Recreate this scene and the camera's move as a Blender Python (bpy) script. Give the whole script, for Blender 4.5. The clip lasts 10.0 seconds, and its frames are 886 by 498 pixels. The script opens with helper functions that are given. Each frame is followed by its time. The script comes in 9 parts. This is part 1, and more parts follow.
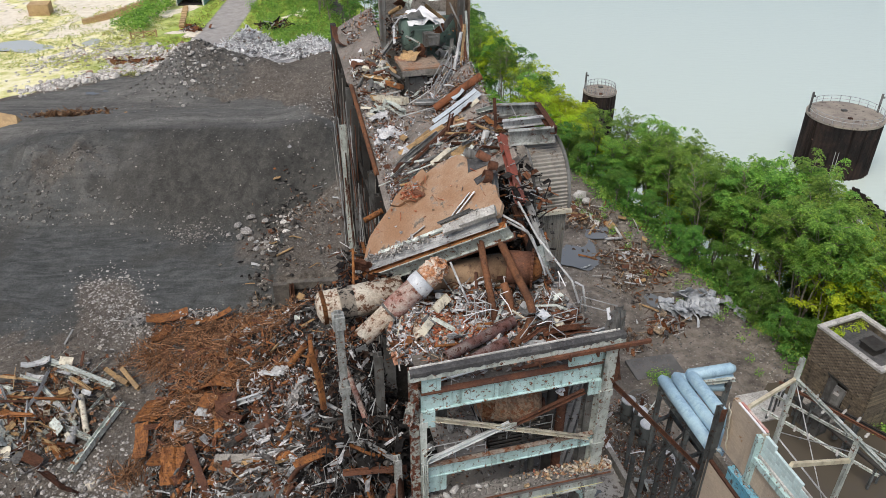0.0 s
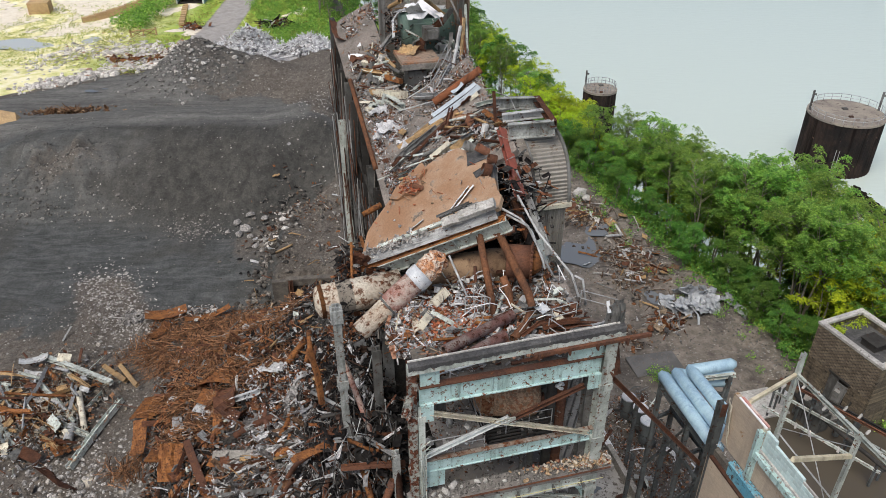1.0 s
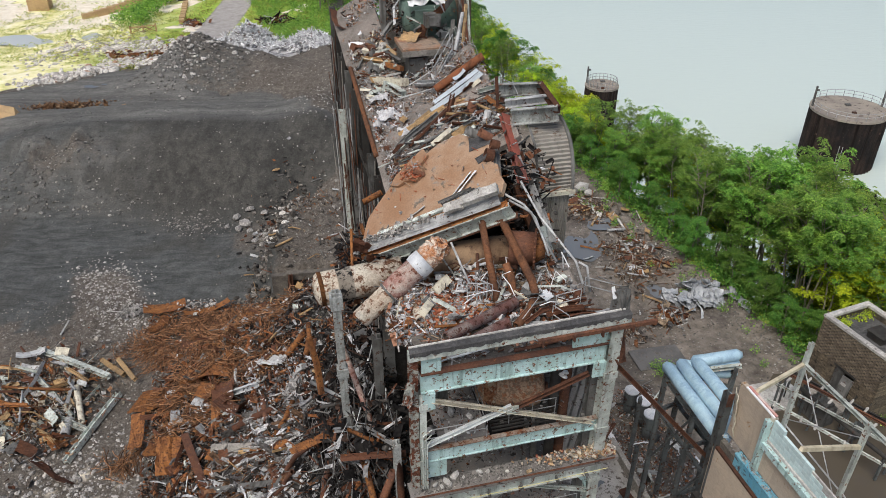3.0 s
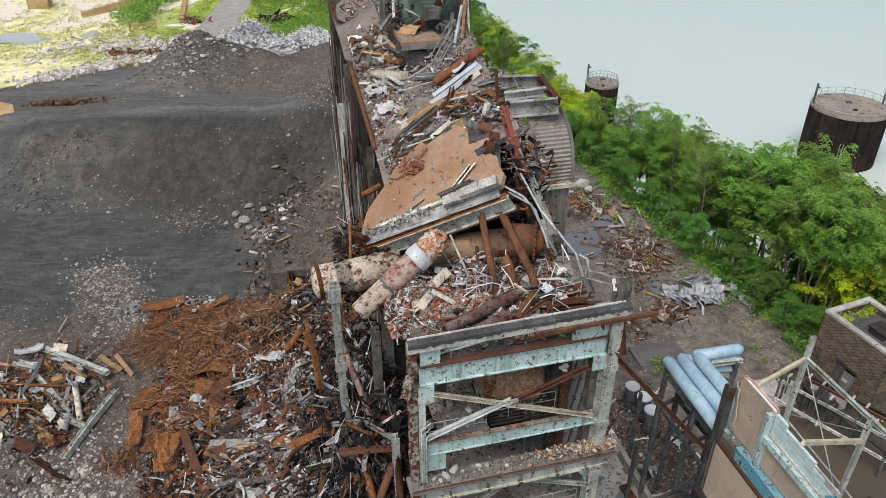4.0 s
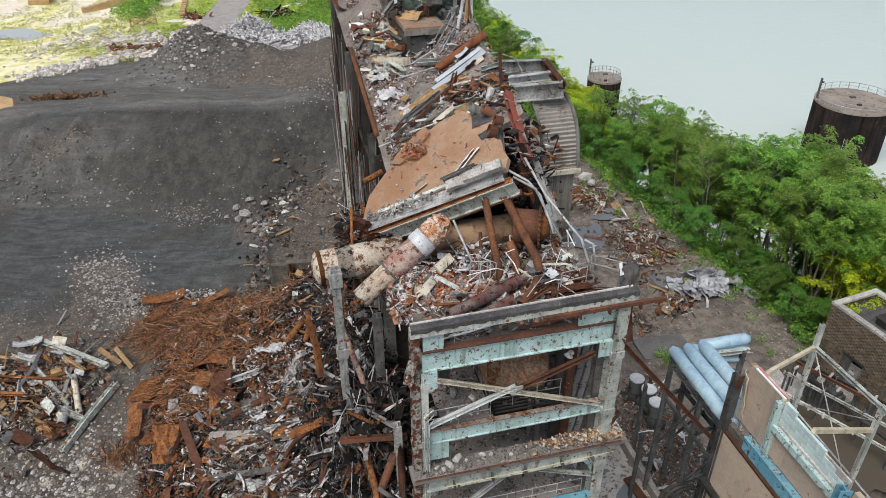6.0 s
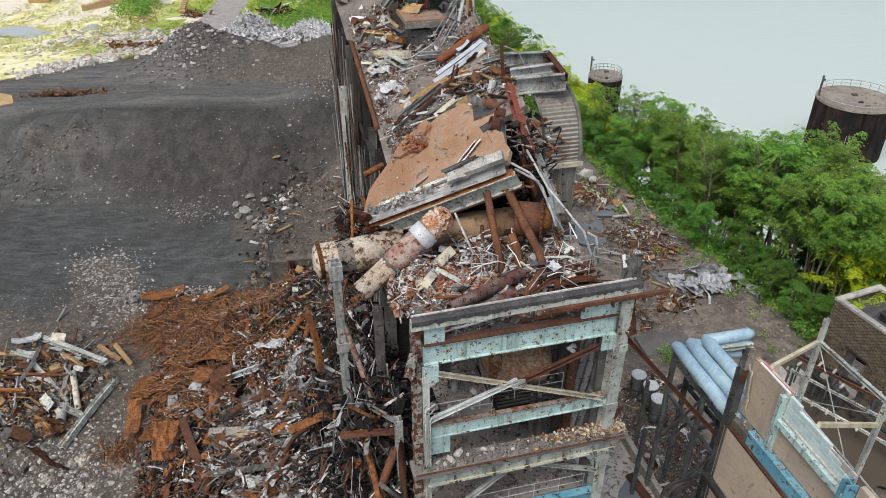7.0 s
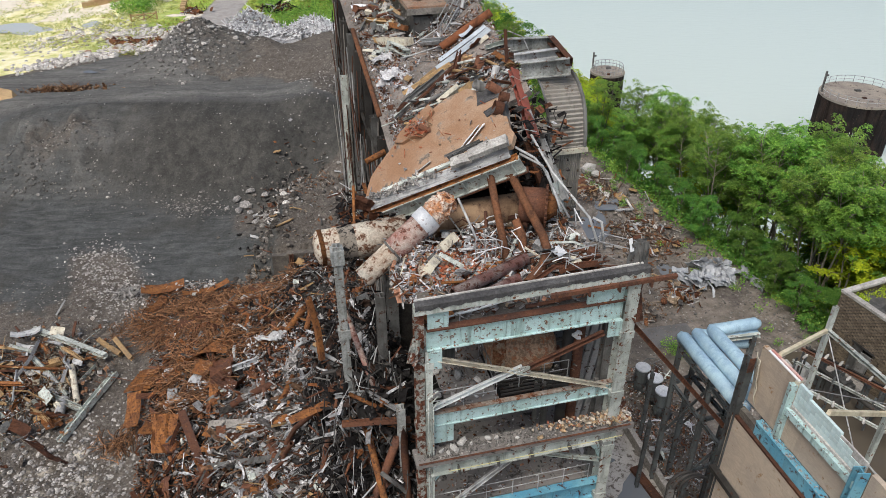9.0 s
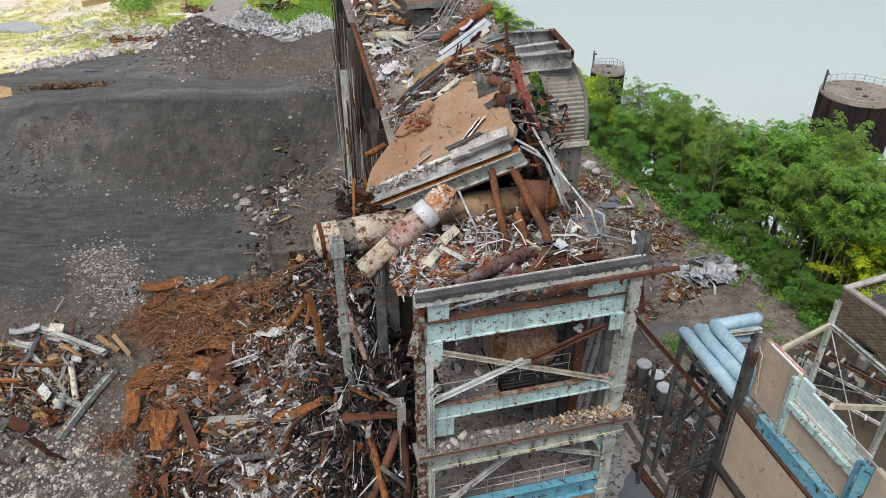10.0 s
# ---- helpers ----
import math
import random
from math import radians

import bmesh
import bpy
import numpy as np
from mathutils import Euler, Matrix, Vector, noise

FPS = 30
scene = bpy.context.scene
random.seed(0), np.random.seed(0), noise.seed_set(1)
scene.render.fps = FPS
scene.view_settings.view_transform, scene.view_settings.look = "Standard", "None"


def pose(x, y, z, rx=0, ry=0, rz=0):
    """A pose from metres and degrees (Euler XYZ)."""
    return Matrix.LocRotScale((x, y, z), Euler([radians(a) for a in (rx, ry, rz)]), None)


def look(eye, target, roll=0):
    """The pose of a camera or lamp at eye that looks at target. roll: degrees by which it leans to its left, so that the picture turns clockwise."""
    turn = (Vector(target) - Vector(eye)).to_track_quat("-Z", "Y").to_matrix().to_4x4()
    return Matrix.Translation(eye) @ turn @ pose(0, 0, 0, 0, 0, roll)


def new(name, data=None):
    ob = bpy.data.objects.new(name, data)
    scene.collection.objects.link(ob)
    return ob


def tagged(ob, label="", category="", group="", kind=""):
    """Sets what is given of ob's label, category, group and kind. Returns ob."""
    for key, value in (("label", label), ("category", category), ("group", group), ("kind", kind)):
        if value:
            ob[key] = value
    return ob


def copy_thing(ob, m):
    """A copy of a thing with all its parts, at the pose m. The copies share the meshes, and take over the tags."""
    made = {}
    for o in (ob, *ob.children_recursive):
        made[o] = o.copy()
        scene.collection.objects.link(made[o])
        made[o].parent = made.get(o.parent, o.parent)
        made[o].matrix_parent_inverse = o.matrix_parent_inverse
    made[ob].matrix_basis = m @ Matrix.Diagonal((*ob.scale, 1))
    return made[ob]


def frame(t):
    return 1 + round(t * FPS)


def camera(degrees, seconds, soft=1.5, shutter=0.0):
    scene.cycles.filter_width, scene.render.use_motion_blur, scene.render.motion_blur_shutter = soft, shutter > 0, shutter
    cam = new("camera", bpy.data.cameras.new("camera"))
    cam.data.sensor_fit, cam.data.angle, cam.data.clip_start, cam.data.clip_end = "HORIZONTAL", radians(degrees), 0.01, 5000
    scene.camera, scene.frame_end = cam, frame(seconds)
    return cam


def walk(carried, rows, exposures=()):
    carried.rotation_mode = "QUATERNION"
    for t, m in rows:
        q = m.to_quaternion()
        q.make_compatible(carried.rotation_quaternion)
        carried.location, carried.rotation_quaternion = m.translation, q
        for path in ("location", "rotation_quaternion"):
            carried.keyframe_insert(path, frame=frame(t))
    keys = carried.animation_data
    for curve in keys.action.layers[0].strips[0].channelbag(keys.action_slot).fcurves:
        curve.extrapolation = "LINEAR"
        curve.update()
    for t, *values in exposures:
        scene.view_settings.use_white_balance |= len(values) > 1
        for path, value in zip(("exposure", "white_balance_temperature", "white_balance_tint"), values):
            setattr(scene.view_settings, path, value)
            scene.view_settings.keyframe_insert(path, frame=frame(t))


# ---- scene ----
cam = camera(61.8, 10.0, soft=0.5)
METRES, EYE, TILT, LEAN, TURN = 4.4, 47.7, -32.4, 0.0, 0.0
ROWS = [
    (0.0, 0.0, 0.0, 0.0, 0.0, 0.0, -0.0),
    (0.5, 0.0097, 0.023, -0.0362, 0.01, 0.01, -0.03),
    (1.0, 0.0157, 0.0579, -0.0724, 0.02, 0.0, -0.05),
    (1.5, 0.0098, 0.101, -0.1037, 0.03, 0.0, -0.07),
    (2.0, 0.0032, 0.1401, -0.1433, 0.04, 0.01, -0.09),
    (2.5, -0.0021, 0.1728, -0.1842, 0.05, 0.02, -0.1),
    (4.0, 0.0135, 0.2642, -0.3007, 0.07, -0.01, -0.11),
    (4.5, 0.0114, 0.2968, -0.3379, 0.1, -0.03, -0.12),
    (5.0, 0.0059, 0.3355, -0.3741, 0.11, -0.04, -0.12),
    (5.5, -0.0016, 0.3689, -0.4119, 0.13, -0.05, -0.13),
    (7.0, -0.0176, 0.4749, -0.5208, 0.18, -0.1, -0.16),
    (7.5, -0.0229, 0.5104, -0.5559, 0.19, -0.09, -0.17),
    (8.0, -0.0326, 0.5425, -0.5939, 0.21, -0.1, -0.15),
    (8.5, -0.0377, 0.5708, -0.6328, 0.21, -0.1, -0.16),
    (9.0, -0.0435, 0.5968, -0.6709, 0.23, -0.08, -0.17),
    (9.5, -0.0463, 0.6205, -0.7105, 0.23, -0.06, -0.19),
    (10.0, -0.0491, 0.6439, -0.7486, 0.23, -0.04, -0.2),
]
walk(cam, [(t, pose(0, 0, EYE, TILT, LEAN, TURN) @ pose(METRES * x, METRES * y, METRES * z, 90 + pitch, roll, yaw)) for t, x, y, z, yaw, pitch, roll in ROWS], exposures=((0.0, 0.05), (10.0, 0.12)))

# ---- world, sun, exposure ----
world = bpy.data.worlds.new("overcast_sky")
scene.world = world
world.use_nodes = True
wn = world.node_tree.nodes
sky = wn.new("ShaderNodeTexSky")
sky.sky_type, sky.sun_disc = "NISHITA", False
sky.sun_elevation, sky.sun_rotation = radians(58), radians(209)
sky.air_density, sky.dust_density, sky.ozone_density = 1.0, 4.0, 0.8
wn["Background"].inputs["Strength"].default_value = 0.115
world.node_tree.links.new(sky.outputs["Color"], wn["Background"].inputs["Color"])
sun = new("sun", bpy.data.lights.new("sun", "SUN"))
sun.data.energy, sun.data.angle, sun.data.color = 2.0, radians(32), (1.0, 0.965, 0.915)
sun.matrix_world = look((-24, -44, 82), (0, 0, 0))


# ---- materials ----
def material(name, base, alt=None, rust=None, amount=0.0, scale=1.0, rough=0.8, metal=0.0, bump=0.3, vary=0.25,
             island=False, streak=0.0, fine=40.0, courses=None):
    """A weathered surface: two tones, patches of a third colour, streaks, grain and relief; pieces vary in tone."""
    m = bpy.data.materials.new(name)
    m.use_nodes = True
    n, link = m.node_tree.nodes, m.node_tree.links.new
    bsdf = n["Principled BSDF"]
    bsdf.inputs["Roughness"].default_value, bsdf.inputs["Metallic"].default_value = rough, metal
    bsdf.inputs["Specular IOR Level"].default_value = 0.15 if rough > 0.5 else 0.35
    place = n.new("ShaderNodeTexCoord").outputs["Object"]

    def grain(size, detail=6, stretch=None, rough_=0.62):
        tex = n.new("ShaderNodeTexNoise")
        tex.inputs["Scale"].default_value, tex.inputs["Detail"].default_value = size, detail
        tex.inputs["Roughness"].default_value = rough_
        if stretch:
            mp = n.new("ShaderNodeMapping")
            mp.inputs["Scale"].default_value = stretch
            link(place, mp.inputs["Vector"])
            link(mp.outputs[0], tex.inputs["Vector"])
        else:
            link(place, tex.inputs["Vector"])
        return tex.outputs["Fac"]

    def step(value, low, high):
        r = n.new("ShaderNodeMapRange")
        r.interpolation_type = "SMOOTHSTEP"
        r.inputs["From Min"].default_value, r.inputs["From Max"].default_value = low, high
        link(value, r.inputs["Value"])
        return r.outputs["Result"]

    def mix(fac, a, b, blend="MIX"):
        x = n.new("ShaderNodeMix")
        x.data_type, x.blend_type = "RGBA", blend
        for socket, value in ((x.inputs[0], fac), (x.inputs[6], a), (x.inputs[7], b)):
            if isinstance(value, bpy.types.NodeSocket):
                link(value, socket)
            else:
                socket.default_value = value if isinstance(value, float) else (*value, 1)
        return x.outputs[2]

    alt = alt or tuple(c * 0.6 for c in base)
    colour = mix(step(grain(0.9 * scale), 0.38, 0.62), base, alt)
    if streak:
        colour = mix(step(grain(2.2 * scale, 5, (1, 1, 0.08)), 0.5, 0.68), colour, tuple(c * (1 - streak) for c in alt))
    if rust:
        edge = 0.79 - 0.42 * amount
        mask = step(grain(3.4 * scale, 10, None, 0.72), edge - 0.03, edge + 0.04)
        colour = mix(mask, colour, mix(step(grain(6 * scale), 0.4, 0.6), rust, tuple(c * 0.5 for c in rust)))
        rr = n.new("ShaderNodeMapRange")
        rr.inputs["To Min"].default_value, rr.inputs["To Max"].default_value = rough, 0.92
        link(mask, rr.inputs["Value"])
        link(rr.outputs[0], bsdf.inputs["Roughness"])
        if metal:
            mm = n.new("ShaderNodeMapRange")
            mm.inputs["To Min"].default_value, mm.inputs["To Max"].default_value = metal, 0.0
            link(mask, mm.inputs["Value"])
            link(mm.outputs[0], bsdf.inputs["Metallic"])
    if courses:
        dot = n.new("ShaderNodeVectorMath")
        dot.operation = "DOT_PRODUCT"
        dot.inputs[1].default_value = (*courses[0], 0)
        link(place, dot.inputs[0])
        split = n.new("ShaderNodeSeparateXYZ")
        link(place, split.inputs[0])
        join = n.new("ShaderNodeCombineXYZ")
        link(dot.outputs["Value"], join.inputs[0])
        link(split.outputs[2], join.inputs[1])
        tex = n.new("ShaderNodeTexBrick")
        tex.inputs["Scale"].default_value = 1.0
        tex.inputs["Brick Width"].default_value, tex.inputs["Row Height"].default_value = courses[1], courses[2]
        soft = courses[3]
        tex.inputs["Mortar Size"].default_value = 0.012
        tex.inputs["Color1"].default_value, tex.inputs["Color2"].default_value, tex.inputs["Mortar"].default_value = (1 - soft, 1 - soft, 1 - soft, 1), (1 + 0.6 * soft, 1 + 0.5 * soft, 1 + 0.3 * soft, 1), (1 - 0.5 * soft, 1 - 0.5 * soft, 1 - 0.5 * soft, 1)
        link(join.outputs[0], tex.inputs["Vector"])
        colour = mix(1.0, colour, tex.outputs["Color"], "MULTIPLY")
    speck = step(grain(fine, 3), 0.3, 0.75)
    colour = mix(speck, colour, mix(0.35, colour, (1.0, 1.0, 1.0), "OVERLAY"))
    if rough >= 0.7 and vary > 0.08:
        colour = mix(step(grain(fine * 0.22, 6, None, 0.7), 0.36, 0.62), mix(1.0, colour, (0.66, 0.65, 0.64), "MULTIPLY"), colour)
    if vary:
        rnd = n.new("ShaderNodeNewGeometry").outputs["Random Per Island"] if island else n.new("ShaderNodeObjectInfo").outputs["Random"]
        hsv = n.new("ShaderNodeHueSaturation")
        r = n.new("ShaderNodeMapRange")
        r.inputs["To Min"].default_value, r.inputs["To Max"].default_value = 1 - vary, 1 + vary
        link(rnd, r.inputs["Value"])
        link(r.outputs[0], hsv.inputs["Value"])
        link(colour, hsv.inputs["Color"])
        colour = hsv.outputs[0]
    link(colour, bsdf.inputs["Base Color"])
    if bump:
        b = n.new("ShaderNodeBump")
        b.inputs["Strength"].default_value, b.inputs["Distance"].default_value = bump, 0.04
        link(grain(9 * scale, 8), b.inputs["Height"])
        link(b.outputs[0], bsdf.inputs["Normal"])
    return m


RUST = (0.17, 0.07, 0.035)
DARK_RUST = (0.085, 0.042, 0.027)
teal_paint = material("teal_paint", (0.43, 0.60, 0.60), (0.34, 0.47, 0.45), RUST, 0.52, 1.4, 0.55, vary=0.08, streak=0.4)
blue_paint = material("blue_paint", (0.10, 0.30, 0.42), (0.16, 0.37, 0.46), DARK_RUST, 0.5, 0.8, 0.5, vary=0.08, streak=0.3)
pale_paint = material("pale_paint", (0.50, 0.54, 0.50), (0.33, 0.36, 0.33), RUST, 0.50, 1.2, 0.6, vary=0.2, streak=0.3)
cream_paint = material("cream_paint", (0.62, 0.58, 0.46), (0.42, 0.39, 0.32), RUST, 0.46, 1.2, 0.6, vary=0.12, streak=0.3)
grey_steel = material("grey_steel", (0.15, 0.15, 0.145), (0.085, 0.085, 0.08), DARK_RUST, 0.45, 0.9, 0.6, vary=0.3, streak=0.3)
black_steel = material("black_steel", (0.035, 0.033, 0.031), (0.06, 0.057, 0.053), DARK_RUST, 0.42, 0.9, 0.6, vary=0.3, streak=0.3)
galvanised = material("galvanised", (0.42, 0.43, 0.43), (0.28, 0.285, 0.285), DARK_RUST, 0.45, 1.0, 0.55, 0.1, vary=0.25, streak=0.2)
bright_sheet = material("bright_sheet", (0.60, 0.62, 0.63), (0.42, 0.44, 0.46), DARK_RUST, 0.4, 1.2, 0.5, 0.1, vary=0.2)
flaked_paint = material("flaked_paint", (0.36, 0.37, 0.33), (0.28, 0.30, 0.28), (0.15, 0.058, 0.035), 0.72, 1.0, 0.7, vary=0.1, streak=0.3)
orange_rust = material("orange_rust", (0.29, 0.125, 0.045), (0.18, 0.078, 0.036), (0.12, 0.06, 0.037), 0.55, 1.4, 0.9, vary=0.3)
brown_rust = material("brown_rust", (0.135, 0.062, 0.038), (0.085, 0.045, 0.033), (0.24, 0.10, 0.04), 0.42, 1.2, 0.9, vary=0.35)
old_concrete = material("old_concrete", (0.33, 0.31, 0.28), (0.22, 0.21, 0.19), (0.12, 0.11, 0.10), 0.42, 0.8, 0.95, vary=0.15)
white_concrete = material("white_concrete", (0.55, 0.54, 0.51), (0.38, 0.37, 0.35), (0.14, 0.13, 0.12), 0.42, 1.0, 0.95, vary=0.2)
roof_membrane = material("roof_membrane", (0.25, 0.145, 0.085), (0.34, 0.24, 0.165), (0.24, 0.205, 0.17), 0.46, 0.3, 0.75, bump=0.08, vary=0.06, fine=14)
tar_felt = material("tar_felt", (0.06, 0.06, 0.062), (0.10, 0.10, 0.10), (0.32, 0.31, 0.29), 0.36, 1.2, 0.8, vary=0.1)
dust_deck = material("dust_deck", (0.27, 0.24, 0.215), (0.17, 0.155, 0.14), (0.36, 0.20, 0.13), 0.42, 0.7, 0.95, vary=0.1)
brick_rubble = material("brick_rubble", (0.42, 0.14, 0.07), (0.33, 0.20, 0.14), (0.45, 0.40, 0.34), 0.45, 3.0, 0.95, vary=0.4, island=True)
pale_rubble = material("pale_rubble", (0.50, 0.48, 0.45), (0.33, 0.31, 0.29), (0.17, 0.16, 0.15), 0.42, 2.0, 0.95, vary=0.45, island=True)
dark_rubble = material("dark_rubble", (0.14, 0.13, 0.12), (0.20, 0.185, 0.17), (0.055, 0.05, 0.048), 0.45, 2.0, 0.95, vary=0.5, island=True)
wire_rust = material("wire_rust", (0.27, 0.14, 0.07), (0.16, 0.088, 0.052), (0.08, 0.05, 0.036), 0.5, 2.0, 0.9, vary=0.7, island=True)
mixed_scrap = material("mixed_scrap", (0.40, 0.40, 0.40), (0.22, 0.21, 0.20), (0.24, 0.10, 0.045), 0.5, 1.4, 0.7, 0.0, vary=0.5, island=True)
char_scrap = material("char_scrap", (0.10, 0.095, 0.09), (0.17, 0.16, 0.15), (0.16, 0.075, 0.04), 0.45, 1.4, 0.8, vary=0.5, island=True)
white_tarp = material("white_tarp", (0.78, 0.79, 0.80), (0.66, 0.67, 0.69), rough=0.6, vary=0.06, bump=0.15)
timber = material("timber", (0.42, 0.28, 0.14), (0.30, 0.21, 0.12), (0.16, 0.12, 0.09), 0.4, 1.4, 0.85, vary=0.3)
pipe_lagging = material("pipe_lagging", (0.58, 0.52, 0.43), (0.38, 0.31, 0.24), (0.20, 0.10, 0.06), 0.62, 0.8, 0.85, vary=0.1)
red_lagging = material("red_lagging", (0.30, 0.15, 0.125), (0.46, 0.39, 0.34), (0.19, 0.075, 0.05), 0.58, 1.3, 0.85, vary=0.1)
duct_blue = material("duct_blue", (0.35, 0.50, 0.61), (0.26, 0.39, 0.50), rough=0.35, vary=0.03, bump=0.04, streak=0.12)
beige_brick = material("beige_brick", (0.44, 0.37, 0.29), (0.38, 0.32, 0.26), (0.30, 0.18, 0.09), 0.40, 0.5, 0.9, bump=0.15, vary=0.05, streak=0.12, courses=((-0.25, 0.968), 0.24, 0.08, 0.10))
dark_brick = material("dark_brick", (0.20, 0.165, 0.12), (0.14, 0.12, 0.095), (0.075, 0.068, 0.06), 0.48, 0.7, 0.95, vary=0.12, streak=0.35, courses=((0.38, -0.925), 0.42, 0.15, 0.38))
glass_block = material("glass_block", (0.55, 0.70, 0.70), (0.45, 0.60, 0.61), rough=0.12, vary=0.10, bump=0.05)
machine_green = material("machine_green", (0.10, 0.15, 0.125), (0.07, 0.10, 0.088), DARK_RUST, 0.35, 1.0, 0.55, vary=0.1)
sheet_pile = material("sheet_pile", (0.018, 0.016, 0.016), (0.04, 0.028, 0.024), (0.17, 0.11, 0.085), 0.34, 0.3, 0.8, vary=0.3, streak=0.8)
cap_concrete = material("cap_concrete", (0.30, 0.265, 0.22), (0.22, 0.195, 0.17), (0.15, 0.125, 0.11), 0.5, 0.3, 0.95, vary=0.05)
porcelain = material("porcelain", (0.46, 0.45, 0.43), (0.34, 0.33, 0.31), rough=0.3, vary=0.1, bump=0.0)
bark = material("bark", (0.30, 0.27, 0.22), (0.20, 0.18, 0.145), rough=0.95, scale=3, vary=0.2)
# Near-black colour that stands for the shade inside openings and hollows.
shade_black = material("interior_shade", (0.03, 0.028, 0.026), (0.05, 0.045, 0.04), rough=0.95, vary=0.1)
sandstone = material("sandstone", (0.52, 0.37, 0.20), (0.42, 0.29, 0.16), (0.30, 0.22, 0.14), 0.35, 0.4, 0.95, vary=0.1)
shed_teal = material("shed_teal", (0.28, 0.42, 0.42), (0.22, 0.34, 0.34), rough=0.7, vary=0.05)
yellow_paint = material("yellow_paint", (0.62, 0.57, 0.27), (0.44, 0.40, 0.22), rough=0.5, vary=0.05)
red_flashing = material("red_flashing", (0.46, 0.20, 0.17), (0.62, 0.50, 0.46), rough=0.6, vary=0.1)
earth_concrete = material("earth_concrete", (0.16, 0.145, 0.125), (0.10, 0.092, 0.082), (0.22, 0.20, 0.18), 0.45, 1.2, 0.95, bump=0.8, vary=0.1)
hood_steel = material("hood_steel", (0.30, 0.285, 0.255), (0.24, 0.225, 0.20), (0.15, 0.10, 0.07), 0.42, 0.6, 0.75, vary=0.05, streak=0.3)
concrete_floor = material("concrete_floor", (0.25, 0.235, 0.215), (0.17, 0.16, 0.15), (0.075, 0.068, 0.062), 0.48, 0.35, 0.85, vary=0.05)


def leaf_material(name, base, alt):
    m = bpy.data.materials.new(name)
    m.use_nodes = True
    n, link = m.node_tree.nodes, m.node_tree.links.new
    bsdf = n["Principled BSDF"]
    bsdf.inputs["Roughness"].default_value = 0.55
    bsdf.inputs["Specular IOR Level"].default_value = 0.25
    geo, info = n.new("ShaderNodeNewGeometry"), n.new("ShaderNodeObjectInfo")
    x = n.new("ShaderNodeMix")
    x.data_type = "RGBA"
    x.inputs[6].default_value, x.inputs[7].default_value = (*base, 1), (*alt, 1)
    link(geo.outputs["Random Per Island"], x.inputs[0])
    hsv = n.new("ShaderNodeHueSaturation")
    for out, low, high, slot in (("Random", 0.485, 0.515, "Hue"), ("Random", 0.8, 1.25, "Value")):
        r = n.new("ShaderNodeMapRange")
        r.inputs["To Min"].default_value, r.inputs["To Max"].default_value = low, high
        link(info.outputs[out], r.inputs["Value"])
        link(r.outputs[0], hsv.inputs[slot])
    clump = n.new("ShaderNodeTexNoise")
    clump.inputs["Scale"].default_value, clump.inputs["Detail"].default_value = 0.9, 4
    link(n.new("ShaderNodeTexCoord").outputs["Object"], clump.inputs["Vector"])
    tone = n.new("ShaderNodeValToRGB")
    tone.color_ramp.elements[0].position, tone.color_ramp.elements[0].color = 0.36, (0.74, 0.84, 0.84, 1)
    tone.color_ramp.elements[1].position, tone.color_ramp.elements[1].color = 0.66, (1.26, 1.22, 0.95, 1)
    link(clump.outputs["Fac"], tone.inputs["Fac"])
    both = n.new("ShaderNodeMix")
    both.data_type, both.blend_type = "RGBA", "MULTIPLY"
    both.inputs[0].default_value = 1
    link(x.outputs[2], both.inputs[6])
    link(tone.outputs[0], both.inputs[7])
    link(both.outputs[2], hsv.inputs["Color"])
    link(hsv.outputs[0], bsdf.inputs["Base Color"])
    t = n.new("ShaderNodeBsdfTranslucent")
    link(hsv.outputs[0], t.inputs["Color"])
    s = n.new("ShaderNodeMixShader")
    s.inputs[0].default_value = 0.42
    link(bsdf.outputs[0], s.inputs[1])
    link(t.outputs[0], s.inputs[2])
    link(s.outputs[0], n["Material Output"].inputs["Surface"])
    return m


leaf_green = leaf_material("leaf_green", (0.115, 0.25, 0.05), (0.36, 0.53, 0.12))
leaf_lime = leaf_material("leaf_lime", (0.34, 0.46, 0.03), (0.60, 0.68, 0.06))
leaf_dark = leaf_material("leaf_dark", (0.075, 0.18, 0.04), (0.20, 0.36, 0.075))
grass_blade = leaf_material("grass_blade", (0.24, 0.31, 0.06), (0.44, 0.42, 0.15))


